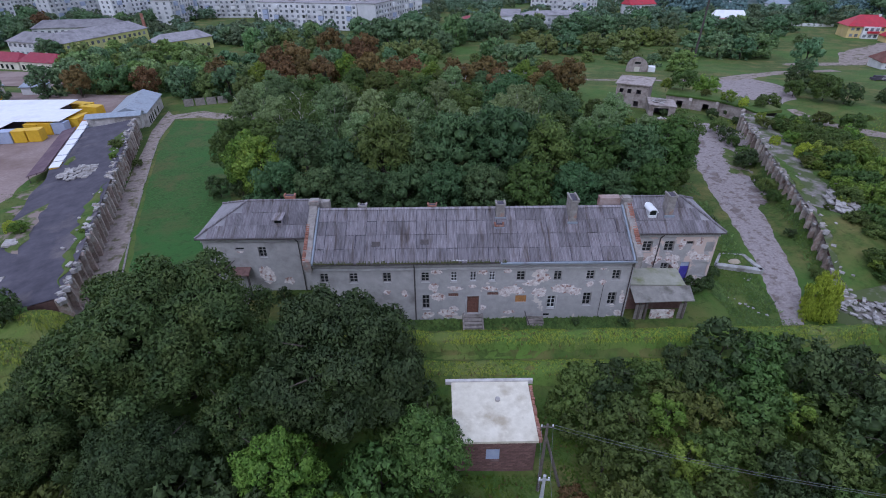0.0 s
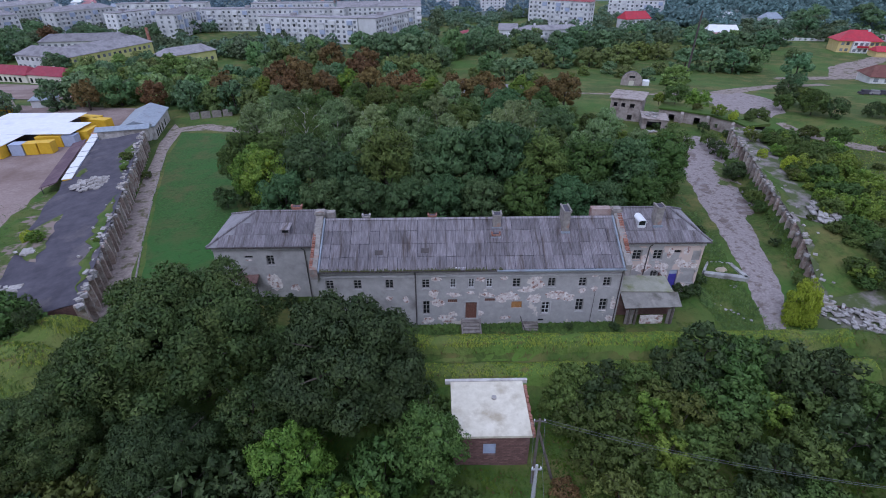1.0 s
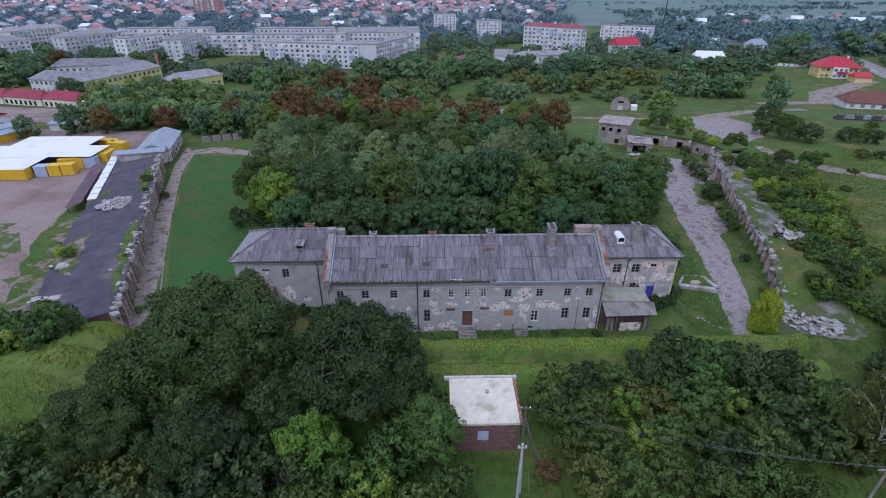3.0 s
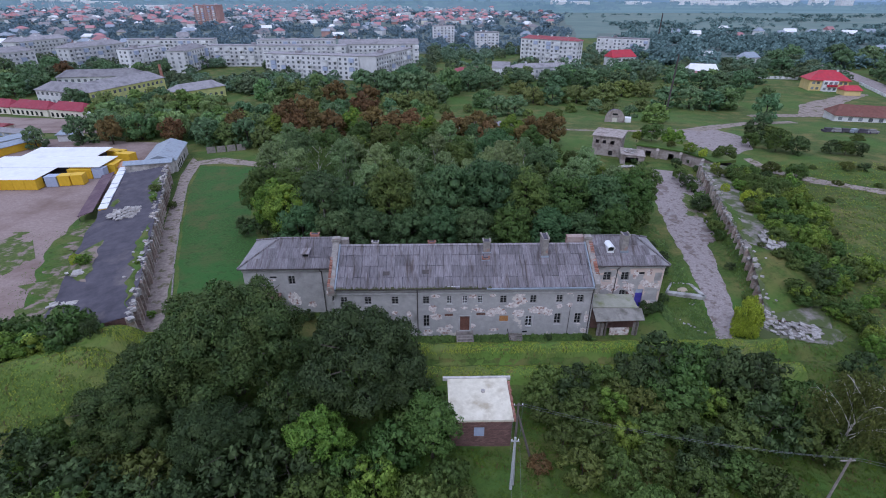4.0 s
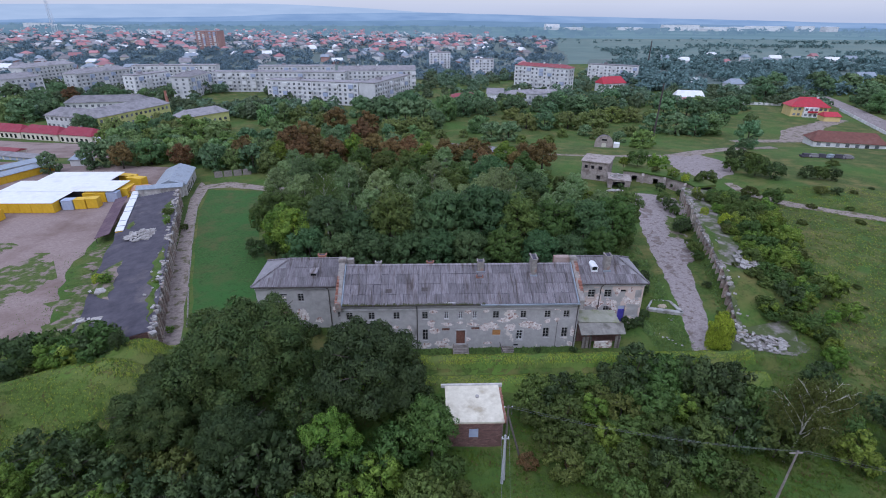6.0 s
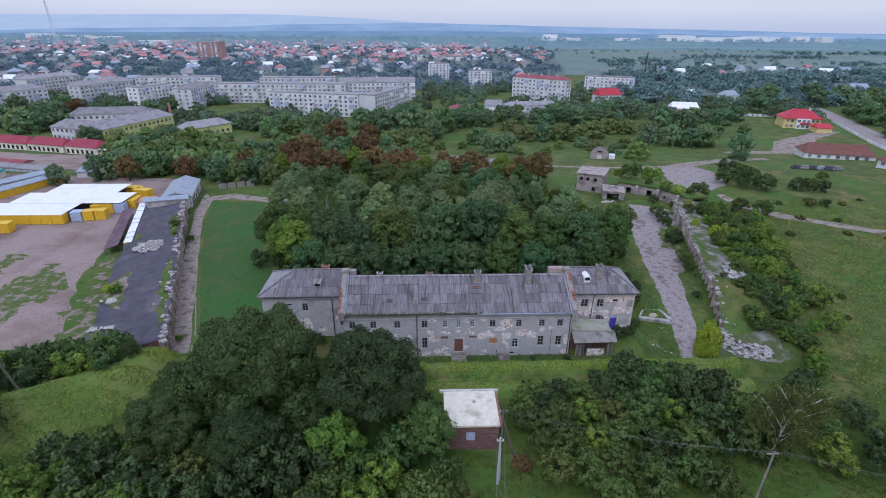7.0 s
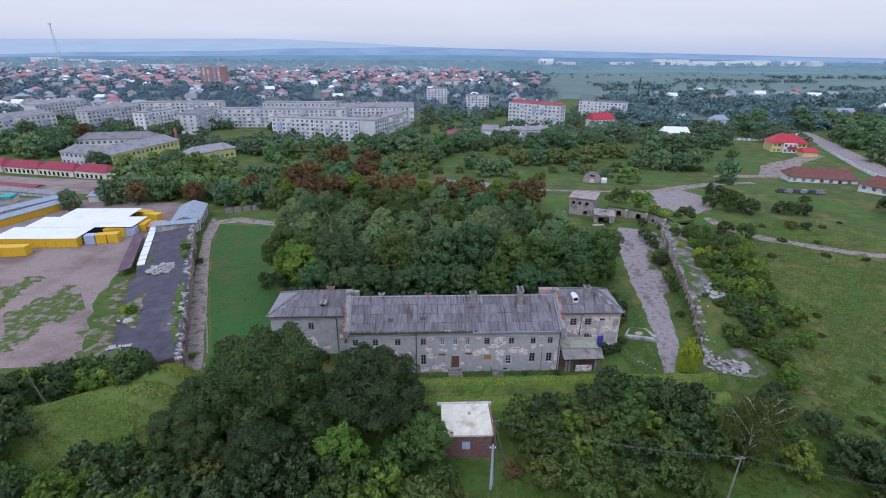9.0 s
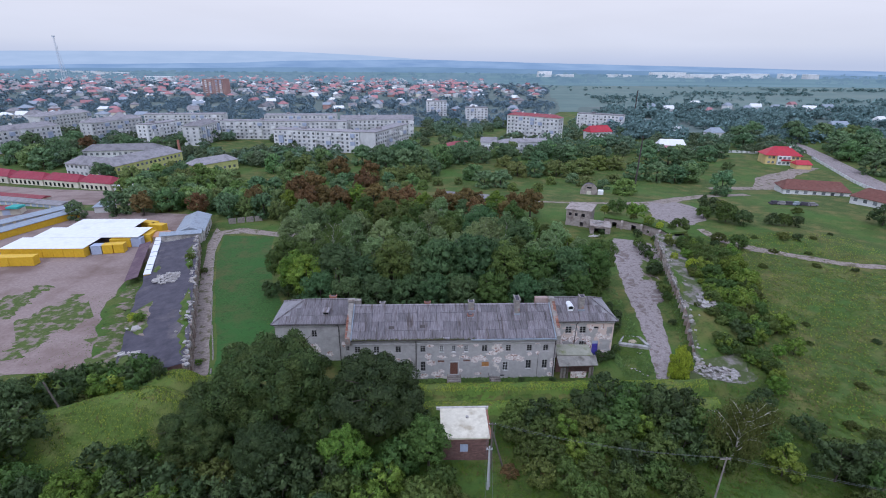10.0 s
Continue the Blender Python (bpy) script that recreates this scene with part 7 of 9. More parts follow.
# ---- the market ----
def gabled(t, w, d, h, rise, wall_mat, roof_mat, eave=0.4, hip=0.0):
    """Walls w by d about the thing's origin and a ridged roof along x; hip: how far its ends lean in."""
    part("wall", Build().box(-w / 2, -d / 2, -1.5, w / 2, d / 2, h), wall_mat, t)
    x, y, z0, z1 = w / 2 + eave, d / 2 + eave, h - 0.05, h + rise
    r = x - hip
    b = Build()
    b.v = [(-x, -y, z0), (x, -y, z0), (x, y, z0), (-x, y, z0), (-r, 0, z1), (r, 0, z1)]
    b.v += [(a, c, e - 0.14) for a, c, e in b.v[:4]]
    b.f = [(0, 1, 5, 4), (2, 3, 4, 5), (1, 2, 5), (3, 0, 4), (9, 8, 7, 6)] + [(6 + j, 6 + (j + 1) % 4, (j + 1) % 4, j) for j in range(4)]
    return part("roof", b, roof_mat, t)


def market():
    def container(x, y, length, rot, m=None, roof=None, h=2.6, label="yellow steel market container", w=2.45, z=0.0):
        t = thing("container", label, "container", pose(x, y, z, 0, 0, rot), "market containers")
        b = Build().box(-length / 2, -w / 2, 0.12, length / 2, w / 2, h - 0.06)
        part("body", b, m or M_YELLOW, t)
        b = Build()
        n = int(length / 0.45)
        for i in range(n):
            u = -length / 2 + length * (i + 0.5) / n
            b.box(u - 0.09, -w / 2 - 0.04, 0.25, u + 0.09, -w / 2 - 0.002, h - 0.2)
        part("ribs", b, m or M_YELLOW, t)["kind"] = "stuff"
        part("roof", Build().box(-length / 2 - 0.06, -w / 2 - 0.06, h - 0.06, length / 2 + 0.06, w / 2 + 0.06, h + 0.03), roof or m or M_YELLOW, t)
        part("skid", Build().box(-length / 2 + 0.2, -w / 2 + 0.1, 0, length / 2 - 0.2, w / 2 - 0.1, 0.118), M_PIPE, t)
    # row beside the casemate
    for i in range(9):
        u = i / 8.6
        container(-54.3 - 9.9 * u, 39.5 + 26.3 * u, 2.85, 110.6, roof=M_WHITE_METAL, m=M_YELLOW if i == 0 else M_PALE_BLUE, label="container with white roof beside the casemate", h=2.75 + 0.05 * (i % 3), z=0.45, w=1.5)
    c = thing("canopy", "long maroon sheet canopy beside the containers", "canopy", pose(-61.5, 52.4, 0, 0, 0, 110.6))
    part("roof", Build().prism([(-14, 0.2), (14, 0.2), (14, 3.2), (-14, 3.2)], [2.0, 2.0, 1.3, 1.3], [2.1, 2.1, 1.4, 1.4]), M_CANOPY, c)
    for i in range(8):
        part("post", Build().box(-13.7 + 3.9 * i, 2.9, -0.2, -13.6 + 3.9 * i, 3.0, 1.3), M_PIPE, c)
    # white-roofed hall on containers
    h = thing("market_hall", "market hall of white sheet roofs on containers", "market hall")
    for x0, y0, x1, y1, z in ((-103.5, 57.6, -81, 66.5, 2.75), (-100.5, 66.0, -70.5, 74.8, 3.1), (-96.0, 74.3, -76.0, 82.5, 3.4)):
        b = Build().prism([(x0, y0), (x1, y0), (x1, y1), (x0, y1)], [z - 0.08, z - 0.08, z + 0.17, z + 0.17], [z, z, z + 0.25, z + 0.25])
        part("roof", b, M_WHITE_METAL, h, "white sheet metal roof")
    for x0, y0, x1, y1, m in ((-100, 68, -72, 74.3, M_BITUMEN), (-95, 76, -78, 82, M_BITUMEN), (-102, 61, -83, 65.5, M_BITUMEN)):
        part("stall", Build().box(x0, y0, -0.2, x1, y1, 2.3), m, h)
    for i in range(8):
        container(-102.0 + 2.8 * i, 58.9, 2.7, 0)
    for i, m in enumerate((M_PALE_BLUE, M_YELLOW, M_YELLOW)):
        container(-79.2 + 2.75 * i, 61.0 + 0.6 * i, 2.6, 8, m)
    for i, m in enumerate((M_YELLOW, M_YELLOW, M_PALE_BLUE)):
        container(-77.0 + 2.8 * i, 66.4 + 0.4 * i, 2.7, 6, m)
    container(-70.3, 71.8, 5.0, 96, label="yellow container at the market hall's end")
    for i in range(4):
        container(-112 + 6.2 * i, 51.6 + 0.35 * i, 6.0, 4, label="long yellow market container", m=M_YELLOW)
    container(-76, 83.0, 5.5, -14), container(-72, 80.5, 5.0, -14)
    o = thing("sand_shed", "low shed with an orange brown sheet roof", "shed", pose(-68.5, 73.5, 0, 0, 0, 18))
    gabled(o, 6.5, 5, 1.6, 0.7, M_CREAM, mat("orange_roof", (0.42, 0.24, 0.15), (0.52, 0.32, 0.2), 1.0, rough=0.8))
    # tin-roofed shed at the casemate's far end
    s = thing("tin_shed", "stone shed with a pale blue tin roof", "shed", pose(-59.5, 78.6, 0, 0, 0, 104.5))
    gabled(s, 17.5, 7.4, 3.4, 1.5, M_CONCRETE, M_TIN)
    for x in (-6.5, -4.8, -3.0, -0.5, 2.8):
        b = Build()
        ring = [(x + 0.45 * math.cos(a), 1.5 + 0.5 * math.sin(a)) for a in np.linspace(0, math.pi, 8)] + [(x - 0.45, 0.2), (x + 0.45, 0.2)]
        k = len(ring)
        b.v = [(px, -3.74, pz) for px, pz in ring] + [(px, -3.6, pz) for px, pz in ring]
        b.f = [tuple(range(k)), *[(j, k + j, k + (j + 1) % k, (j + 1) % k) for j in range(k)]]
        part("window", b, M_WINDOW, s, "dark arched opening")
    s2 = thing("tin_shed", "low tin-roofed annex on the casemate", "shed", pose(-57.8, 66.0, 2.8, 0, 0, 14.5))
    gabled(s2, 10.5, 2.6, 1.6, 0.6, M_CONCRETE, M_TIN)
    for i in range(4):
        part_w = thing("concrete_panel", "grey concrete fence panel behind the shed", "fence", pose(-51.5 + 2.6 * i, 88.5 + 1.0 * i, 0, 0, 0, 20), "fence panels")
        part("panel", Build().box(-1.2, -0.06, -0.3, 1.2, 0.06, 1.9), M_STEP, part_w)
    # rows of stalls with tin roofs
    for p, q, w, z, m, lab in (((-128, 72), (-112.5, 104), 5.0, 3.2, M_TIN, "long stall row with zinc roof"), ((-121, 64), (-109, 98), 4.6, 3.0, M_TIN, "stall row with zinc roof and yellow shutters"),
                               ((-170, 126), (-122, 113), 5.0, 3.0, M_SLATE, "long stall row with grey roof"), ((-175, 137), (-140, 128), 4.0, 2.6, M_MAROON, "low stall row with dull red roof"), ((-150, 96), (-131, 104), 6.0, 2.8, M_MAROON, "market stall with dull red roof")):
        d = math.dist(p, q)
        t = thing("stall_row", lab, "stalls", pose((p[0] + q[0]) / 2, (p[1] + q[1]) / 2, float(height(p[0], p[1])), 0, 0, math.degrees(math.atan2(q[1] - p[1], q[0] - p[0]))), "market stalls")
        gabled(t, d, w, z - 0.6, 0.7, M_YELLOW if "yellow" in lab else M_CREAM, m)
        for i in range(int(d / 3)):
            part("shutter", Build().box(-d / 2 + 3 * i + 0.4, -w / 2 - 0.06, -0.4, -d / 2 + 3 * i + 2.6, -w / 2 - 0.004, z - 1.0), M_YELLOW if "yellow" in lab else M_PALE_BLUE, t)
    t = thing("stall_tent", "small teal market tent", "tent", pose(-131, 101, 0))
    part("canopy", Build().prism([(-2, -2), (2, -2), (2, 2), (-2, 2)], 2.3, 3.0), M_TEAL, t)
    part("pole", Build().tube([(0, 0, -0.5), (0, 0, 2.3)], 0.08, 6), M_PIPE, t)
    # red-roofed shop row
    for p, q, h, lab in (((-215, 181), (-186, 171), 3.6, "shop row with crimson roof"), ((-185, 171), (-166, 165.5), 3.2, "shop row with crimson roof and cream walls"), ((-165, 165), (-145.5, 159), 3.4, "shop with crimson roof and cream walls"), ((-143.5, 157.5), (-127, 152.5), 3.6, "shop with crimson hipped roof")):
        d = math.dist(p, q)
        z = float(height(p[0], p[1]))
        t = thing("shop", lab, "shop", pose((p[0] + q[0]) / 2, (p[1] + q[1]) / 2 + 3, z, 0, 0, math.degrees(math.atan2(q[1] - p[1], q[0] - p[0]))), "red-roofed shops")
        gabled(t, d, 8, h, 2.6, M_CREAM, M_CRIMSON, 0.4, 2.5)
        for i in range(int(d / 2.6)):
            part("window", Build().box(-d / 2 + 2.6 * i + 0.7, -4.06, 0.5, -d / 2 + 2.6 * i + 1.9, -4.004, 2.2), M_WINDOW, t)
    t = thing("shop", "small white flat-roofed kiosk beside the shops", "kiosk", pose(-122.5, 153, float(height(-122, 153)), 0, 0, -14))
    gabled(t, 8, 5, 2.6, 0.3, M_WHITE_WALL, M_WHITE_METAL)
    t = thing("cottage", "small white cottage with a pale blue roof", "house", pose(-103, 105.5, float(height(-103, 105)), 0, 0, 10))
    gabled(t, 5.5, 5, 2.4, 1.6, M_WHITE_WALL, M_TIN, 0.4, 2.0)


market()


# ---- grass ----
def tufts(name, label, material, seed, zones):
    """Blades and tufts of grass, past counting; zones: x0, x1, y0, y1, number, height."""
    rng = np.random.default_rng(seed)
    out = []
    up = []
    for x0, x1, y0, y1, n, h in zones:
        x, y = rng.uniform(x0, x1, n), rng.uniform(y0, y1, n)
        clump = np.sin(x * 0.9 + 3 * np.sin(y * 0.37)) + np.sin(y * 1.1 + 2 * np.sin(x * 0.41)) + rng.normal(size=n) * 0.7
        ok = clump > -0.9
        ok &= ~((x > -14.5) & (x < 49) & (y > -0.3) & (y < 18)) & ~((x > 14.8) & (x < 22.3) & (y > -21.5) & (y < -15)) & ~((x > 36) & (x < 44.5) & (y > -1.4) & (y < 6))
        ok &= ~((x > 16.5) & (x < 19.5) & (y > -3) & (y < 0))
        ok &= ~((y > -1) & (y < 76) & (x > 55 + 0.13 * y) & (x < 60.5 + 0.33 * y))
        x, y, k = x[ok], y[ok], int(ok.sum())
        z = height(x, y)
        s = h * rng.uniform(0.5, 1.4, k)
        a = rng.uniform(-0.6, 0.6, k)
        dx, dy = np.cos(a) * s * 0.5, np.sin(a) * s * 0.5
        lx, ly = rng.normal(size=k) * s * 0.5, s * rng.uniform(0.45, 0.9, k)
        lift = s * rng.uniform(0.3, 0.55, k)
        out.append(np.stack([np.stack([x - dx, y - dy, z - 0.03], 1), np.stack([x + dx, y + dy, z - 0.03], 1), np.stack([x + lx, y + ly, height(x + lx, y + ly) + lift], 1)], 1).reshape(-1, 3))
        gx, gy = (height(x + 0.4, y) - height(x - 0.4, y)) / 0.8, (height(x, y + 0.4) - height(x, y - 0.4)) / 0.8
        tilt = np.stack([-gx, -gy, np.ones(k)], 1) + rng.normal(size=(k, 3)) * 0.22
        up.append(np.repeat(tilt / np.linalg.norm(tilt, axis=1)[:, None], 3, axis=0))
    ob = new(name, leaf_mesh(name, np.concatenate(out), material, np.concatenate(up)))
    tagged(ob, label, "grass", kind="stuff")


tufts("grass", "green tufts of rough grass on the bank", L_TUFT, 51, [(-62, 90, -36, -3.5, 110000, 0.22), (-50, 78, -38, -12, 45000, 0.24), (49, 57, 0, 40, 6000, 0.25), (43, 58, -4, 9, 9000, 0.2), (66, 130, -40, 75, 40000, 0.35), (62, 76, 4, 40, 6000, 0.35), (-20, 60, 18, 27, 8000, 0.3), (-56, -42, 2, 40, 2500, 0.25), (-68, -57, 4, 34, 2500, 0.2)])
# the light tufts on the crest also paint the light it catches
tufts("bright_grass", "yellow-green tufts on the bank's crest, lightened where light falls", L_TUFT_LIGHT, 54, [(-26, 60, -7.4, -5.2, 14000, 0.2), (-26, 60, -11.3, -9.2, 9000, 0.2), (-60, -22, -24, -2, 22000, 0.2), (76, 150, -40, 75, 30000, 0.3)])
tufts("dry_grass", "straw-coloured tufts of rough grass", L_TUFT_DRY, 52, [(-62, 90, -36, -3, 14000, 0.28), (70, 140, -40, 75, 16000, 0.35)])
tufts("weeds", "dark green weeds along the barracks wall", L_GREEN, 53, [(-14, 37, -3.4, -0.3, 9000, 0.5), (44, 50, 2.5, 6.2, 2500, 0.6), (49, 56, -3, 6, 2500, 0.3), (54, 82, 0, 70, 22000, 0.45)])
for x, y, s in ((44.2, 4.2, 0.4), (46.2, 4.6, 0.5), (47.8, 5.0, 0.45), (35.5, -1.5, 0.25), (30, -1.2, 0.2), (-5, 4.0, 0.4), (50.0, 7.5, 0.35), (51.5, 14, 0.7), (52.5, 17, 0.8), (50, 19, 0.8), (53, 22, 0.6)):
    plant("shrub_dark", x, y, s, spin(), "shrubs by the barracks wall")


# ---- buildings behind ----
WINDOW_SMALL = Build().box(-0.7, -0.05, 0, 0.7, 0.08, 1.35).mesh("window", M_WINDOW_FAR)
BALCONY = Build().box(-1.5, -1.1, 0, 1.5, 0.0, 1.05).mesh("balcony", M_PANEL)
BALCONY_BLUE = Build().box(-1.5, -1.1, 0, 1.5, 0.0, 2.3).mesh("balcony", M_PALE_BLUE)
BALCONY_WHITE = Build().box(-1.5, -1.1, 0, 1.5, 0.0, 2.3).mesh("balcony", M_WHITE_WALL)


FRONTS = []


def apartment(p, q, depth, storeys=5, storey=2.55, wall=None, roof="flat", label="", seed=0, ends=True):
    """A panel block whose front runs from p to q (front to the right of the way)."""
    FRONTS.append((p, q))
    rng = random.Random(seed)
    z = float(height((p[0] + q[0]) / 2, (p[1] + q[1]) / 2))
    d, h = math.dist(p, q), storeys * storey + 0.8
    t = thing("apartment_block", label or "pale five-storey panel apartment block with balconies", "apartment block",
              pose(p[0], p[1], z, 0, 0, math.degrees(math.atan2(q[1] - p[1], q[0] - p[0]))), "apartment blocks")
    w = wall or M_PANEL
    part("wall", Build().box(0, 0, -3, d, depth, h), w, t)
    if roof == "flat":
        part("roof", Build().box(-0.25, -0.25, h, d + 0.25, depth + 0.25, h + 0.35).box(d * 0.3, depth * 0.4, h + 0.36, d * 0.3 + 2.5, depth * 0.7, h + 1.8), M_SLATE, t)
    else:
        b = Build()
        lean = -0.5 if roof == "gable" else min(4.5, d / 3)
        b.v = [(-0.5, -0.5, h), (d + 0.5, -0.5, h), (d + 0.5, depth + 0.5, h), (-0.5, depth + 0.5, h), (lean, depth / 2, h + depth * 0.24), (d - lean, depth / 2, h + depth * 0.24)]
        b.f = [(0, 1, 5, 4), (2, 3, 4, 5), (1, 2, 5), (3, 0, 4), (3, 2, 1, 0)]
        part("roof", b, M_MAROON if roof == "red" else M_SLATE, t)
        if d > 25:
            for u in (0.25, 0.5, 0.78):
                part("chimney", Build().box(d * u - 0.5, depth * 0.44, h, d * u + 0.5, depth * 0.56, h + depth * 0.24 + 0.9), M_PANEL, t)
    part("seam", Build().box(d * 0.5 - 0.1, -0.03, -3, d * 0.5 + 0.1, -0.002, h), M_CONCRETE, t)
    n = max(2, int(d / 3.3))
    for i in range(n):
        kind = i % 5
        for s in range(storeys):
            x, zz = d * (i + 0.5) / n, 0.9 + storey * s
            part("window", WINDOW_SMALL, None, t, at=pose(x, 0, zz))
            if kind in (1, 3) and s and rng.random() < 0.9:
                part("balcony", rng.choice([BALCONY, BALCONY, BALCONY_WHITE, BALCONY_BLUE]), None, t, at=pose(x + 0.5, 0, zz - 0.95))
    if ends and p[1] < 345:
        for u in (0.3, 0.7):
            for s in range(storeys):
                part("window", WINDOW_SMALL, None, t, at=pose(d, depth * u, 0.9 + storey * s, 0, 0, 90))
                if seed != 2:
                    part("window", WINDOW_SMALL, None, t, at=pose(0, depth * u, 0.9 + storey * s, 0, 0, -90))



apartment((-88, 272.5), (-28.6, 257.2), 11, seed=1)
apartment((-18, 253.5), (2, 305), 11, seed=2, storey=2.6, label="pale panel apartment block joined at an angle")
apartment((-143.5, 287), (-141.5, 318), 11.5, seed=3, roof="hip", label="five-storey apartment block with hipped slate roof")
apartment((-141, 321), (-46, 321), 11, seed=4, label="long pale five-storey apartment block")
apartment((-52, 333), (5, 339), 13, seed=5, roof="gable", label="pale apartment block with a grey gabled roof")
apartment((-182, 294), (-172, 322), 10, seed=6, wall=M_WHITE_WALL, label="small white five-storey apartment block")
apartment((-258, 240), (-241, 293), 12, seed=7, roof="hip", label="grey five-storey apartment block with hipped roof")
apartment((-226, 303), (-211, 344), 11.5, seed=8, roof="hip", label="apartment block with grey roof among trees")
apartment((-292, 346), (-281, 392), 11, seed=9, roof="hip", label="apartment block with grey roof among trees")
apartment((-222, 368), (-158, 375), 11, seed=10, label="long apartment block with a pale flat roof")
apartment((-122, 368), (-62, 371), 11, seed=18, label="grey apartment block between the others")
apartment((17, 502), (39, 503), 14, 6, seed=11, label="pink and white six-storey apartment block")
apartment((57, 452), (79, 453), 12, 5, seed=12, wall=M_WHITE_WALL, label="white five-storey apartment block")
apartment((81.5, 343), (116, 314), 9, 6, 2.75, seed=13, roof="red", label="pale apartment block with a red-brown roof edge")
apartment((155, 397), (190, 376), 11, 5, seed=14, wall=M_WHITE_WALL, label="white five-storey panel apartment block")
apartment((-352, 812), (-318, 812), 30, 9, 3.0, M_PANEL_BRICK, label="tall red brick block above the town", seed=15)
apartment((64, 259), (100, 266), 9, 2, 3.0, M_PANEL, "hip", "long low pale house with grey roof", 16)
apartment((51, 259), (61, 257.5), 12, 2, 3.2, M_WHITE_WALL, "gable", "low white gabled house", 17)
apartment((30, 265), (48, 275), 8, 1, 3.2, M_CREAM, "red", "low cream house with a red-brown roof", 19)


def school():
    z = float(height(-145, 200))
    for (x, y, w, d, h, rise, rot, wm, lab) in ((-139.8, 202, 46, 13, 7.0, 3.4, 74, M_YELLOW_WALL, "long yellow school with a grey slate roof"), (-156, 190, 28, 13, 6.5, 3.2, -20, M_PANEL, "grey school wing with slate roof"),
                                                (-165, 232, 40, 12, 7, 3, 10, M_PANEL, "grey long building behind the school"), (-102, 201, 25, 10, 5.2, 2.8, 55, M_YELLOW_WALL, "yellow house with a grey slate roof")):
        t = thing("school_building", lab, "school", pose(x, y, float(height(x, y)), 0, 0, rot), "school buildings")
        gabled(t, w, d, h, rise, wm, M_SLATE, 0.5, 4)
        for i in range(int(w / 3)):
            for s in range(2 if h > 6 else 1):
                part("window", WINDOW_SMALL, None, t, at=pose(-w / 2 + 3 * i + 1.5, -d / 2, 1.2 + 3.2 * s))
        for i in range(3):
            for s in range(2 if h > 6 else 1):
                part("window", WINDOW_SMALL, None, t, at=pose(w / 2, -d / 2 + d * (i + 0.5) / 3, 1.2 + 3.2 * s, 0, 0, 90))
    c = thing("boiler_chimney", "tall red brick boiler chimney", "chimney", pose(-130, 226, float(height(-130, 226))))
    part("shaft", Build().tube([(0, 0, -1), (0, 0, 13)], [1.0, 0.7], 10), M_BRICK, c)


school()


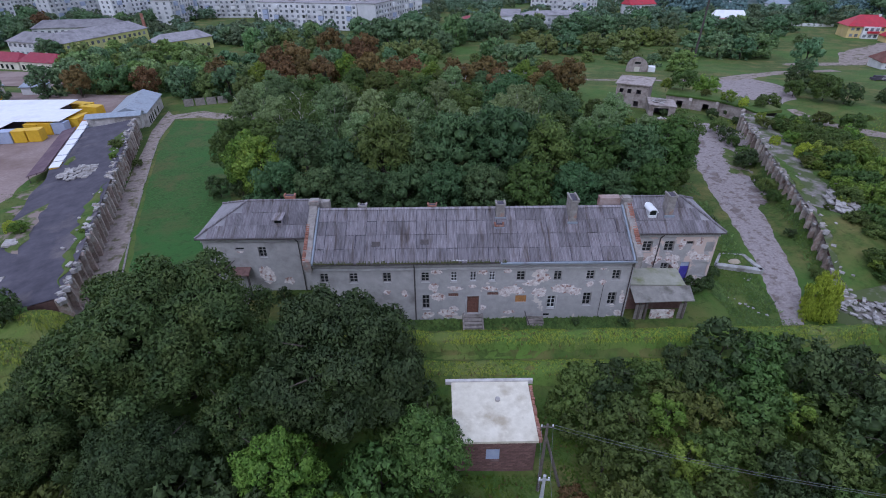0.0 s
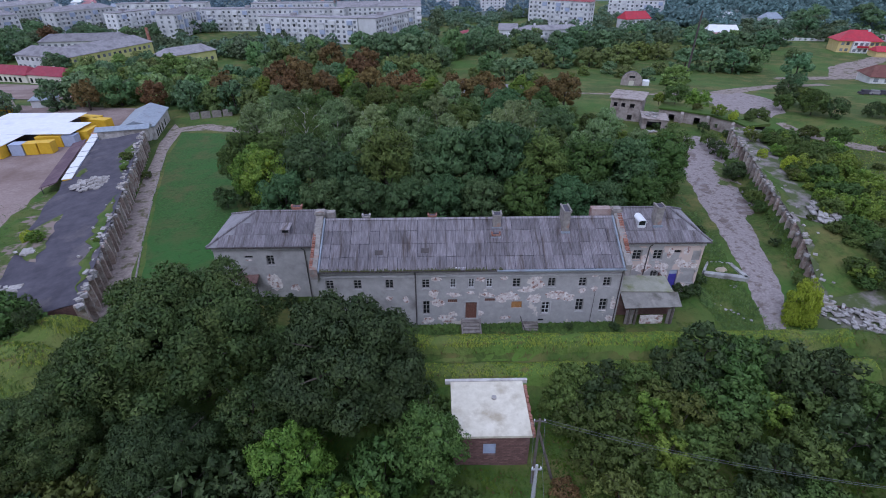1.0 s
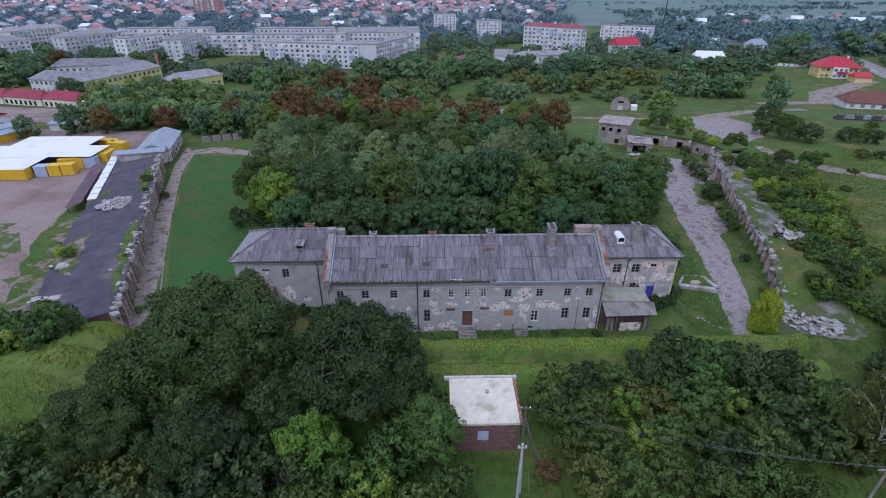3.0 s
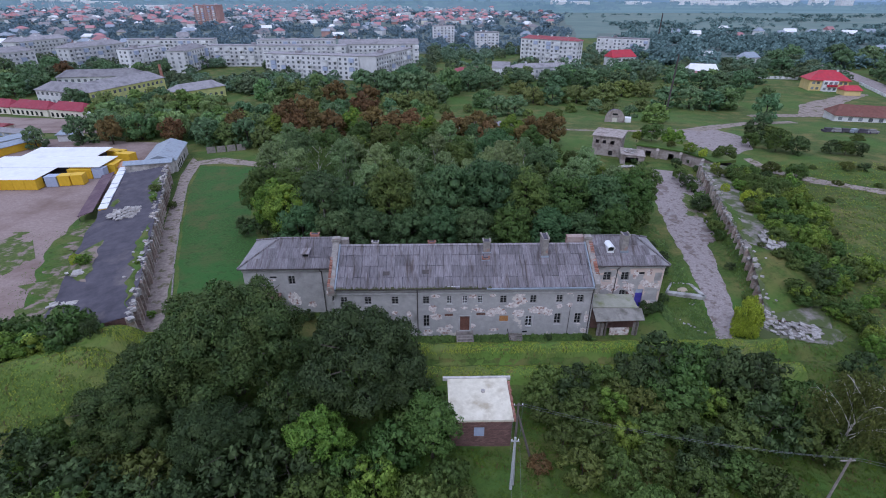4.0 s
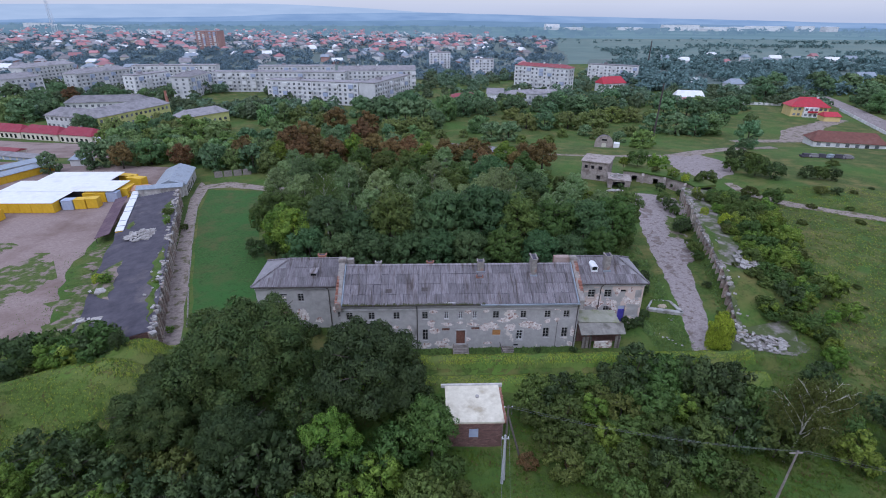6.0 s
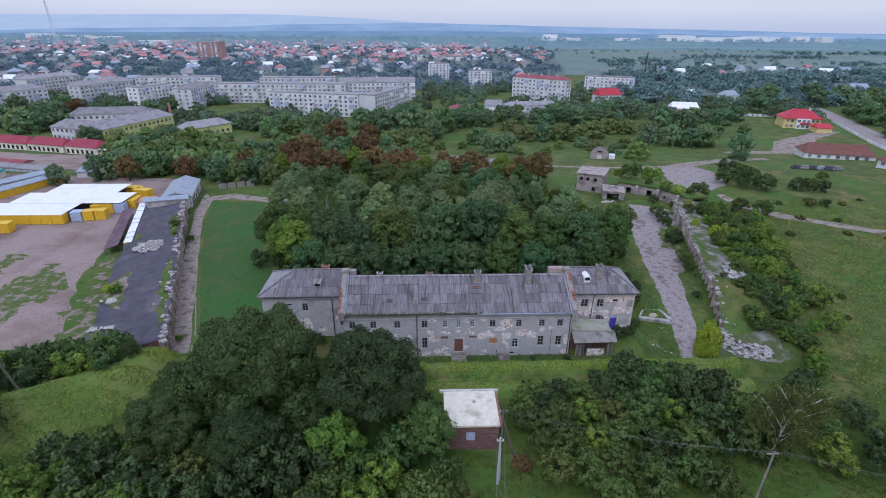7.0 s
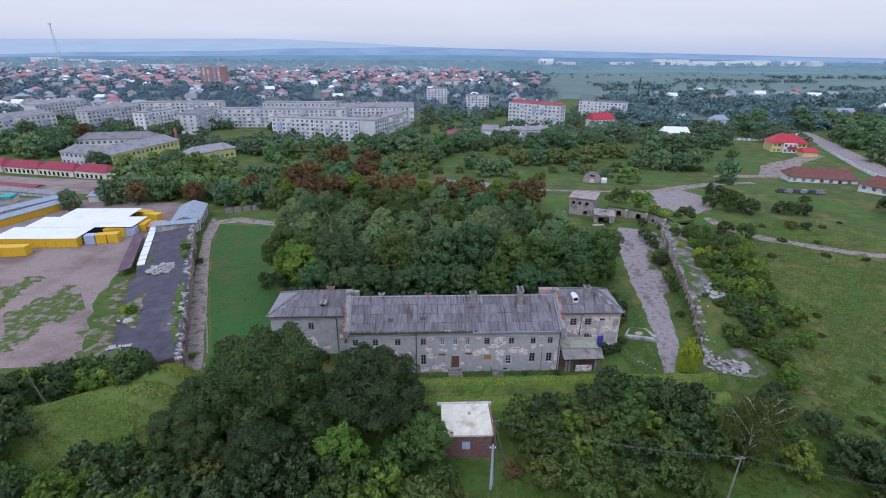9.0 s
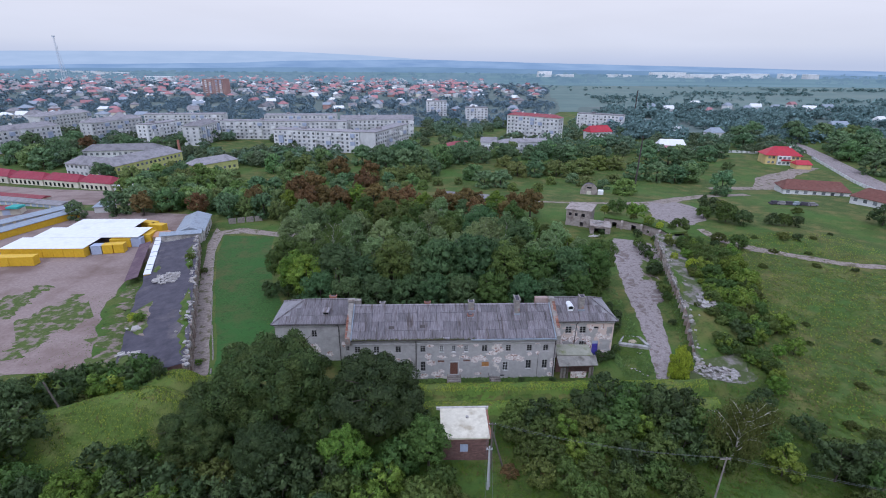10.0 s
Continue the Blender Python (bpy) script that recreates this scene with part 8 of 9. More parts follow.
def red_house():
    z = float(height(232, 224))
    t = thing("villa", "ochre two-storey villa with a bright red roof", "house", pose(232, 226, z, 0, 0, -14))
    gabled(t, 19, 12, 5.6, 4.6, M_OCHRE, M_RED_ROOF, 0.8, 6)
    part("bay", Build().box(-3.4, -7.6, -1, 3.8, -6.004, 5.5), M_WHITE_WALL, t)
    part("balcony", Build().box(-1.5, -8.6, 2.6, 3.5, -7.62, 3.5), M_RED_ROOF, t)
    for x in (-7.5, -5.2, 5.6, 7.8):
        for s in (0.6, 3.5):
            part("window", WINDOW_SMALL, None, t, at=pose(x, -6, s))
    for x in (-2.2, 0.2, 2.6):
        for s in (0.6, 3.6):
            part("window", WINDOW_SMALL, None, t, at=pose(x, -7.62, s))
    part("chimney", Build().box(4, -1, 6, 5, 0, 10.5), M_WHITE_WALL, t)
    a = thing("garage", "small ochre garage with a red roof", "garage", pose(234, 209, float(height(234, 209)), 0, 0, -10))
    gabled(a, 8, 7, 2.8, 2.0, M_OCHRE, M_RED_ROOF, 0.5, 1)
    for x, y, w, d, rot, lab in ((190.5, 143, 26, 12, -18.7, "long white farm shed with a rust-red roof"), (196, 106, 27, 10, -72, "low farm shed with a rust-red roof")):
        b = thing("farm_shed", lab, "barn", pose(x, y, float(height(x, y)), 0, 0, rot), "farm sheds")
        gabled(b, w, d, 2.6, 3.4, M_WHITE_WALL, M_RUST, 0.5, 3)
        for i in range(7):
            part("window", WINDOW_SMALL, None, b, at=pose(-w / 2 + 2 + i * w / 7.5, -d / 2, 0.7))
    h = thing("villa", "white house with a red roof by the apartment blocks", "house", pose(153, 330, float(height(153, 330)), 0, 0, 18))
    gabled(h, 20, 10, 6, 4.5, M_WHITE_WALL, M_RED_ROOF, 0.5, 2)
    for x in (-7, -3.5, 0, 3.5, 7):
        for s in (0.8, 3.6):
            part("window", WINDOW_SMALL, None, h, at=pose(x, -5, s))
    n = thing("villa", "white house with a pale red-trimmed roof among trees", "house", pose(186, 273, float(height(186, 273)), 0, 0, -12))
    gabled(n, 17, 9, 4.2, 3.6, M_WHITE_WALL, M_WHITE_METAL, 0.6, 1.5)
    part("porch_roof", Build().prism([(-8.5, -7.0), (-1, -7.0), (-1, -4.4), (-8.5, -4.4)], [2.6, 2.6, 4.4, 4.4], [2.75, 2.75, 4.55, 4.55]), M_TOWN_RED, n)
    for x in (-6, -3, 1, 4, 7):
        part("window", WINDOW_SMALL, None, n, at=pose(x, -4.5, 1.2))
    fence = thing("garden_fence", "white garden fence panels along the villas", "fence", pose(197, 270.5, float(height(197, 270)), 0, 0, -14))
    for i in range(15):
        part("panel", Build().box(3 * i, -0.08, -0.5, 3 * i + 2.8, 0.08, 1.6), M_WHITE_WALL, fence)
        part("post", Build().box(3 * i + 2.82, -0.15, -0.5, 3 * i + 2.98, 0.15, 1.9), M_WHITE_WALL, fence)
    # parked cars and scrap in the meadow
    rng = random.Random(9)
    for i in range(6):
        x, y = 154 + 2.6 * i, 115 - 0.7 * i
        c = thing("scrap_car", ("dark", "grey", "dark", "blue-grey", "dark", "grey")[i] + " derelict vehicle standing in the grass", "car", pose(x, y, float(height(x, y)), 0, 0, rng.uniform(-30, 30)), "derelict vehicles")
        m = (M_BITUMEN, M_SLATE, M_BITUMEN, M_TIN, M_BITUMEN, M_SLATE)[i]
        part("body", Build().prism([(-2, -0.8), (2, -0.8), (2, 0.8), (-2, 0.8)], 0.3, 0.9), m, c)
        part("cabin", Build().prism([(-1.2, -0.7), (1.0, -0.7), (1.0, 0.7), (-1.2, 0.7)], 0.905, [1.5, 1.45, 1.45, 1.5]), m, c)
        for wx in (-1.2, 1.2):
            for wy in (-0.75, 0.75):
                part("wheel", Build().tube([(wx, wy - 0.1, 0.3), (wx, wy + 0.1, 0.3)], 0.32, 10), M_BITUMEN, c)
    # low white wall along the road
    w = tagged(new("wall_road"), "low white concrete wall along the far road", "wall", kind="structure")
    for i in range(34):
        k = i / 34
        p = along([(199, 107), (225, 148), (266, 243)], k)
        q = along([(199, 107), (225, 148), (266, 243)], k + 0.024)
        zz = float(height(p[0], p[1]))
        part("panel", Build().box(0, -0.1, -0.5, math.dist(p, q), 0.1, 1.5), M_WHITE_WALL, w, at=pose(p[0], p[1], zz, 0, 0, math.degrees(math.atan2(q[1] - p[1], q[0] - p[0]))))
    # tall wooden mast and far lattice mast
    p = thing("mast", "tall dark wooden pole above the meadow", "mast", pose(112, 152, float(height(112, 152))))
    part("pole", Build().tube([(0, 0, -1), (0.6, 0, 25)], [0.42, 0.3], 8), M_PIPE, p)
    q = thing("mast", "dark pole far behind the meadow", "mast", pose(271, 548, float(height(271, 548))))
    part("pole", Build().tube([(0, 0, -1), (0.6, 0, 27)], [0.8, 0.6], 6), M_PIPE, q)
    M_MAST = mat("pale_steel", (0.5, 0.52, 0.56), (0.6, 0.62, 0.66), 0.5, rough=0.6, bump=0)
    m = thing("lattice_mast", "tall steel lattice mast far beyond the town", "mast", pose(-1010, 1480, -5))
    for sx in (-1, 1):
        for sy in (-1, 1):
            part("leg", Build().tube([(sx * 5, sy * 5, -1), (sx * 0.8 - 6, sy * 0.8, 118)], [0.55, 0.3], 5), M_MAST, m)
    for i in range(16):
        z0, r0 = 7 * i, 5 - 4.2 * i / 16
        part("brace", Build().tube([(-r0 - 0.35 * i, -r0, z0), (r0 - 0.4 * i, -r0, z0 + 6)], 0.25, 4), M_MAST, m)
        part("brace", Build().tube([(r0 - 0.35 * i, -r0, z0), (-r0 - 0.4 * i, -r0, z0 + 6)], 0.25, 4), M_MAST, m)
    part("platform", Build().box(-9, -3, 114, -3, 3, 118), M_MAST, m)


red_house()


# ---- the town ----
def town():
    rng = random.Random(21)
    walls = [M_WHITE_WALL, M_TOWN_WALL, M_WHITE_WALL, M_CREAM, M_PANEL, M_TOWN_WALL, M_PANEL_BRICK]
    roofs = [M_TOWN_RED, M_TOWN_RED, M_SLATE, M_SLATE, M_TIN, M_WHITE_METAL, M_SLATE, M_WHITE_METAL, M_TIN]
    words = {M_TOWN_RED: "hazy red", M_SLATE: "grey slate", M_TIN: "pale tin", M_WHITE_METAL: "white metal", M_RUST: "rust-brown"}
    wall_words = {M_TOWN_WALL: "pale grey", M_WHITE_WALL: "white", M_CREAM: "cream", M_PANEL: "light grey", M_PANEL_BRICK: "brick"}
    spots = []
    tries = 0
    while len(spots) < 295 and tries < 9000:
        tries += 1
        y = 430 + 900 * rng.random() ** 1.1
        x = rng.uniform(-0.95 * (y + 76), 0.27 * (y + 76) - 30 + 0.0 * y)
        if y < 545 and -240 < x < 100 or any((x - a) ** 2 + (y - c) ** 2 < (12 + 0.011 * y) ** 2 for a, c in spots):
            continue
        spots.append((x, y))
        w, d, h = rng.uniform(8, 14), rng.uniform(8, 11), rng.uniform(3, 6.2)
        wm, rm = rng.choice(walls), rng.choice(roofs)
        t = thing("house", "%s town house with a %s roof" % (wall_words[wm], words[rm]), "house", pose(x, y, -5, 0, 0, rng.choice([0, 90, 10, 80, 30, 120]) + rng.uniform(-8, 8)), "houses of the town")
        gabled(t, w, d, h, rng.uniform(2.5, 4.2), wm, rm, 0.5, rng.choice([0, 0, 3, w / 2 - 0.5]))
        if y < 500:
            for u in (-0.28, 0.28):
                part("window", WINDOW_SMALL, None, t, at=pose(w * u, -d / 2, 1.0))
                part("window", WINDOW_SMALL, None, t, at=pose(w / 2, d * u, 1.0, 0, 0, 90))
    # beyond: too far to tell apart
    for label, wm, k in (("pale houses of the far town", M_WHITE_WALL, 0), ("red-roofed houses of the far town", M_TOWN_RED, 1), ("grey-roofed houses of the far town", M_SLATE, 2)):
        b = Build()
        for i in range(330):
            y = rng.uniform(820, 1900)
            x = rng.uniform(-0.95, 0.12 if y < 1700 else -0.1) * (y + 76)
            w = rng.uniform(8, 16)
            m = pose(x, y, -5, 0, 0, rng.uniform(0, 90))
            if k == 0:
                b.box(-w / 2, -5, -1, w / 2, 5, rng.uniform(4, 7), m)
            else:
                n = len(b.v)
                h = rng.uniform(3.5, 6)
                b.box(-w / 2, -5, -1, w / 2, 5, h * 0.4, m)
                n = len(b.v)
                b.v += [tuple(m @ Vector(p)) for p in ((-w / 2, -5.4, h), (w / 2, -5.4, h), (w / 2, 5.4, h), (-w / 2, 5.4, h), (-w / 2 + 2, 0, h + 4), (w / 2 - 2, 0, h + 4))]
                b.f += [tuple(n + j for j in f) for f in ((0, 1, 5, 4), (2, 3, 4, 5), (1, 2, 5), (3, 0, 4))]
        ob = part("far_town", b, wm)
        tagged(ob, label, "town", kind="stuff")
    # cottages among the woods beyond the meadow
    for x, y, k in ((308, 590, 0), (398, 648, 1), (354, 532, 2), (424, 613, 0), (453, 598, 1), (471, 583, 0), (531, 638, 2), (221, 337, 1), (249, 331, 0), (421, 565, 0), (317, 559, 1), (505, 569, 1), (396, 385, 0), (478, 433, 1), (545, 590, 0)):
        t = thing("cottage", ("white cottage with a pale tin roof", "white cottage with a white metal roof", "pale cottage with a hazy red roof")[k] + " among trees", "house", pose(x, y, -5, 0, 0, rng.uniform(-30, 30)), "cottages in the far wood")
        gabled(t, rng.uniform(10, 15), 8, 5.5, 3.6, M_WHITE_WALL, (M_TIN, M_WHITE_METAL, M_TOWN_RED)[k], 0.5, rng.choice([0, 3]))
    # white works far off
    for x, y, w, d, h in ((-1480, 2100, 90, 30, 24), (-1370, 2120, 150, 30, 16), (-1200, 2050, 120, 30, 13), (-1130, 2000, 60, 30, 11), (-760, 1500, 90, 20, 14), (560, 2300, 60, 30, 30), (600, 2260, 160, 30, 14), (900, 2300, 110, 30, 14), (1100, 2250, 150, 40, 30), (1270, 2280, 120, 40, 20), (1360, 2230, 90, 40, 22),
                             (1480, 2260, 160, 40, 26), (1640, 2240, 60, 40, 28), (1720, 2200, 50, 40, 26), (1190, 2190, 90, 20, 12)):
        t = thing("works_hall", "large white works hall on the horizon", "industrial hall", pose(x, y, -5), "far works halls")
        h *= 0.75
        part("wall", Build().box(-w / 2, -d / 2, -2, w / 2, d / 2, h), M_WHITE_WALL, t)
        part("roof", Build().box(-w / 2 - 0.5, -d / 2 - 0.5, h, w / 2 + 0.5, d / 2 + 0.5, h + 1), M_WHITE_METAL, t)


town()


# ---- trees behind the fort ----
def near_any(x, y, spots, r):
    return any((x - a) ** 2 + (y - c) ** 2 < r * r for a, c in spots)


BLOCKED = [(-146, 206, 22), (-134, 190, 12), (-130, 218, 10), (-165, 232, 20), (-156, 190, 15), (-102, 201, 13), (232, 226, 15), (232, 209, 8), (191, 134, 17), (190, 104, 15), (86, 142, 9), (112, 152, 3), (-103, 105, 5), (153, 330, 14), (160, 113, 10), (36, 278, 9), (33, 124, 12), (108, 104, 16), (186, 270, 9)]
for p_, q_ in FRONTS:
    n_ = max(2, int(math.dist(p_, q_) / 12))
    BLOCKED += [(p_[0] + (q_[0] - p_[0]) * (i + 0.5) / n_ - (q_[1] - p_[1]) / math.dist(p_, q_) * 5, p_[1] + (q_[1] - p_[1]) * (i + 0.5) / n_ + (q_[0] - p_[0]) / math.dist(p_, q_) * 5, 9) for i in range(n_)]


def woods(n, xr, yr, keys, scale, gap, group, seed, keep=None):
    rng = random.Random(seed)
    spots, tries = [], 0
    while len(spots) < n and tries < n * 30:
        tries += 1
        x, y = rng.uniform(*xr), rng.uniform(*yr)
        if near_any(x, y, spots, gap) or any((x - a) ** 2 + (y - c) ** 2 < (r + 2) ** 2 for a, c, r in BLOCKED) or keep and not keep(x, y):
            continue
        spots.append((x, y))
        plant(rng.choice(keys), x, y, rng.uniform(*scale), rng.uniform(0, 360), group, rng.uniform(0.85, 1.1), sink=0.6)


PARK = "park trees between fort and town"
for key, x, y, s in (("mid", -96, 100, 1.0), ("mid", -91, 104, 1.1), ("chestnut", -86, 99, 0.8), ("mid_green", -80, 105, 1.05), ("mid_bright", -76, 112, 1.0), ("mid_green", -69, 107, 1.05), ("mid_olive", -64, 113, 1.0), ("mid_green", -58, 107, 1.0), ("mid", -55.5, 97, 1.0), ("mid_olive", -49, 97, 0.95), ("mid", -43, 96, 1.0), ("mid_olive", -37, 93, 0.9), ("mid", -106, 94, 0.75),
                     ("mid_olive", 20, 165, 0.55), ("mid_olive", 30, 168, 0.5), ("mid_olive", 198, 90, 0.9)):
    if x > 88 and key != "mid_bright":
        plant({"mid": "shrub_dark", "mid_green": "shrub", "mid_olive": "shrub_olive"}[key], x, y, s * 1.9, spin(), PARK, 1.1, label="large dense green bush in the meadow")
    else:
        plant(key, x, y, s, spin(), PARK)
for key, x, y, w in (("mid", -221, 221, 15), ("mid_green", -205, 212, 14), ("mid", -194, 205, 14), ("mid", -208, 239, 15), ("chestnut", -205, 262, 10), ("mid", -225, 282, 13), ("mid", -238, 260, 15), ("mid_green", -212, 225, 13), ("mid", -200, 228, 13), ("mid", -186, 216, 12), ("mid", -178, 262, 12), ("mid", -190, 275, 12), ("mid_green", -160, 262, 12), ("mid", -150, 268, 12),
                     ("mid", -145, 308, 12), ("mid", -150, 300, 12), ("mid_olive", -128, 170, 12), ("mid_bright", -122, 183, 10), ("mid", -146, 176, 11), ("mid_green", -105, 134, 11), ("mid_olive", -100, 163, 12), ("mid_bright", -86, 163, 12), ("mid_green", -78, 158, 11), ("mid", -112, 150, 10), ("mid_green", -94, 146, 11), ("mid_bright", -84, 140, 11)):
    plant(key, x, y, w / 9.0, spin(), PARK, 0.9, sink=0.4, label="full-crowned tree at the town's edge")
# single trees and great round bushes between the fort and the town; width in metres
for key, x, y, w in (("mid", -23, 219, 13), ("mid", -8, 203, 14), ("mid", 2, 201, 14), ("mid", 12, 203, 14), ("mid_green", 24, 209, 12), ("mid_bright", 23, 214, 10), ("mid", 2, 232, 14), ("mid_green", -47, 222, 8), ("chestnut", -30, 179, 11), ("chestnut", -14, 177, 9.5), ("mid_olive", -53, 205, 11),
                     ("mid", -79, 218, 9.5), ("mid_green", -61, 205, 9), ("mid", -87, 218, 9), ("mid_olive", -4, 174, 10), ("mid", -14, 212, 13), ("mid", 18, 190, 10), ("mid_olive", -40, 196, 9), ("mid_green", -68, 196, 9), ("mid", 34, 222, 12)):
    plant(key, x, y, w / 9.0, spin(), PARK, {"mid_green": 1.25}.get(key, 0.95), sink=0.4)
for key, x, y, w in (("mid", 42, 160, 11), ("mid", 50, 161, 11), ("mid_green", 38, 179, 11), ("mid_bright", 54, 151, 6), ("mid_bright", 66, 150, 6), ("mid_olive", 63, 188, 12), ("mid", 72, 187, 11), ("mid_olive", 84, 188, 13), ("mid_olive", 98, 193, 14), ("mid_bright", 112, 205, 12), ("mid_olive", 122, 206, 12), ("mid", 101, 230, 14),
                     ("mid_bright", 102, 140, 11), ("mid", 98, 155, 6.5), ("mid", 124, 180, 12), ("mid", 133, 175, 13), ("mid", 141, 172, 12), ("mid_green", 149, 174, 13), ("mid", 147, 222, 14), ("mid", 160, 220, 14), ("mid", 171, 221, 13), ("mid", 189, 232, 13), ("mid", 94, 255, 13), ("mid_olive", 123, 244, 13)):
    plant(key, x, y, w / 8.8, spin(), PARK, 0.78, sink=0.4, label="great round bushy tree in the rough parkland")
for key, x, y, w in (("mid_green", 174, 206, 6), ("mid_green", 188, 206, 6.5), ("mid", 244, 283, 14), ("mid", 116, 226, 13), ("mid_olive", 134, 205, 10), ("mid", 80, 214, 12), ("mid_olive", 60, 214, 10), ("mid", 88, 171, 7), ("mid_bright", 76, 168, 6), ("mid_olive", 92, 162, 8), ("mid", 158, 192, 10), ("mid", 205, 244, 12), ("mid_olive", 108, 170, 8), ("mid", 64, 236, 13), ("mid", 48, 226, 12), ("mid", 130, 262, 13), ("mid", 160, 252, 13), ("mid_green", 178, 246, 11)):
    plant(key, x, y, w / 8.8, spin(), PARK, 0.8, sink=0.4, label="round bushy tree in the rough parkland")
for key, x, y, w in (("shrub_dark", 119, 101, 8), ("shrub", 122, 97, 7), ("shrub", 118, 88, 8.5), ("shrub_dark", 121, 84, 7), ("shrub_bright", 88, 92, 8), ("shrub_dark", 132, 84, 5), ("shrub", 135.5, 83, 5.5), ("shrub_dark", 139, 82.5, 5), ("shrub_olive", 125, 68, 3.6), ("shrub_dark", 129, 67.5, 3), ("shrub_dark", 171, 84, 9), ("shrub_olive", 151, 98, 4),
                     ("shrub_bright", 90, 78, 6), ("shrub", 97, 78, 7), ("shrub", 107, 62, 6), ("shrub_olive", 105, 69, 5), ("shrub_olive", 142, 93, 3), ("shrub", 113, 93, 6)):
    plant(key, x, y, w / 5.2, spin(), "bushes in the meadow", 1.0, label="dense green bush standing in the meadow", sink=0.3)
plant("mid", 146, 139, 1.15, 40, PARK, 1.1, label="tall dark tree standing alone in the meadow")
plant("mid", 144, 136, 0.7, 70, PARK, 0.7)
for key, x, y, w in (("mid", 292, 254, 16), ("mid_green", 283, 233, 17), ("mid", 262, 190, 17), ("mid", 330, 318, 18), ("mid", 318, 336, 18), ("mid", 305, 270, 18), ("mid", 339, 286, 19), ("mid_green", 317, 244, 18), ("mid", 300, 215, 18), ("mid", 284, 335, 17), ("mid", 270, 165, 14), ("mid", 300, 232, 18), ("mid", 318, 262, 18), ("mid_green", 345, 310, 18), ("mid", 262, 318, 15), ("mid", 300, 305, 17)):
    plant(key, x, y, w / 9.0, spin(), "big trees along the far road", 0.85, label="big round dark tree beside the far road", sink=0.6)
woods(30, (-72, 118), (225, 252), ["mid", "mid", "mid", "mid_green"], (0.85, 1.25), 6.5, PARK, 31, lambda x, y: not (-70 < x < -20 and y > 228))
woods(84, (-104, 14), (106, 186), ["mid", "mid_olive", "mid_green", "mid_bright"], (0.6, 1.0), 6.2, PARK, 32, lambda x, y: x < 2 or y > 150)
woods(34, (-150, -100), (135, 200), ["mid", "mid_green", "mid_olive", "mid_bright"], (0.7, 1.05), 7.5, PARK, 34, lambda x, y: x > -118 or y > 178)
woods(14, (90, 150), (40, 75), ["shrub_olive", "shrub_dark"], (0.35, 0.6), 9, "low bushes in the meadow", 40)
woods(18, (66, 120), (-36, 20), ["shrub_olive", "shrub_olive", "shrub_dark"], (0.25, 0.5), 8, "low bushes in the meadow", 41, lambda x, y: x > 78 + 0.3 * y)


tree_kind("thuja", "thuja_tree", "slim dark columnar thuja before a white fence", 90, 0.85, 0.0, 4.2, 180, 0.32, 10, L_PARK_DARK, 0.0, thick=0.08, skirt=0.9, lobes=4)
for i in range(11):
    x = 199 + 3.4 * i + RNG.uniform(-0.6, 0.6)
    plant("thuja", x, 267.5 - 0.25 * (x - 197), RNG.uniform(0.85, 1.15), spin(), "thujas before the garden fence")


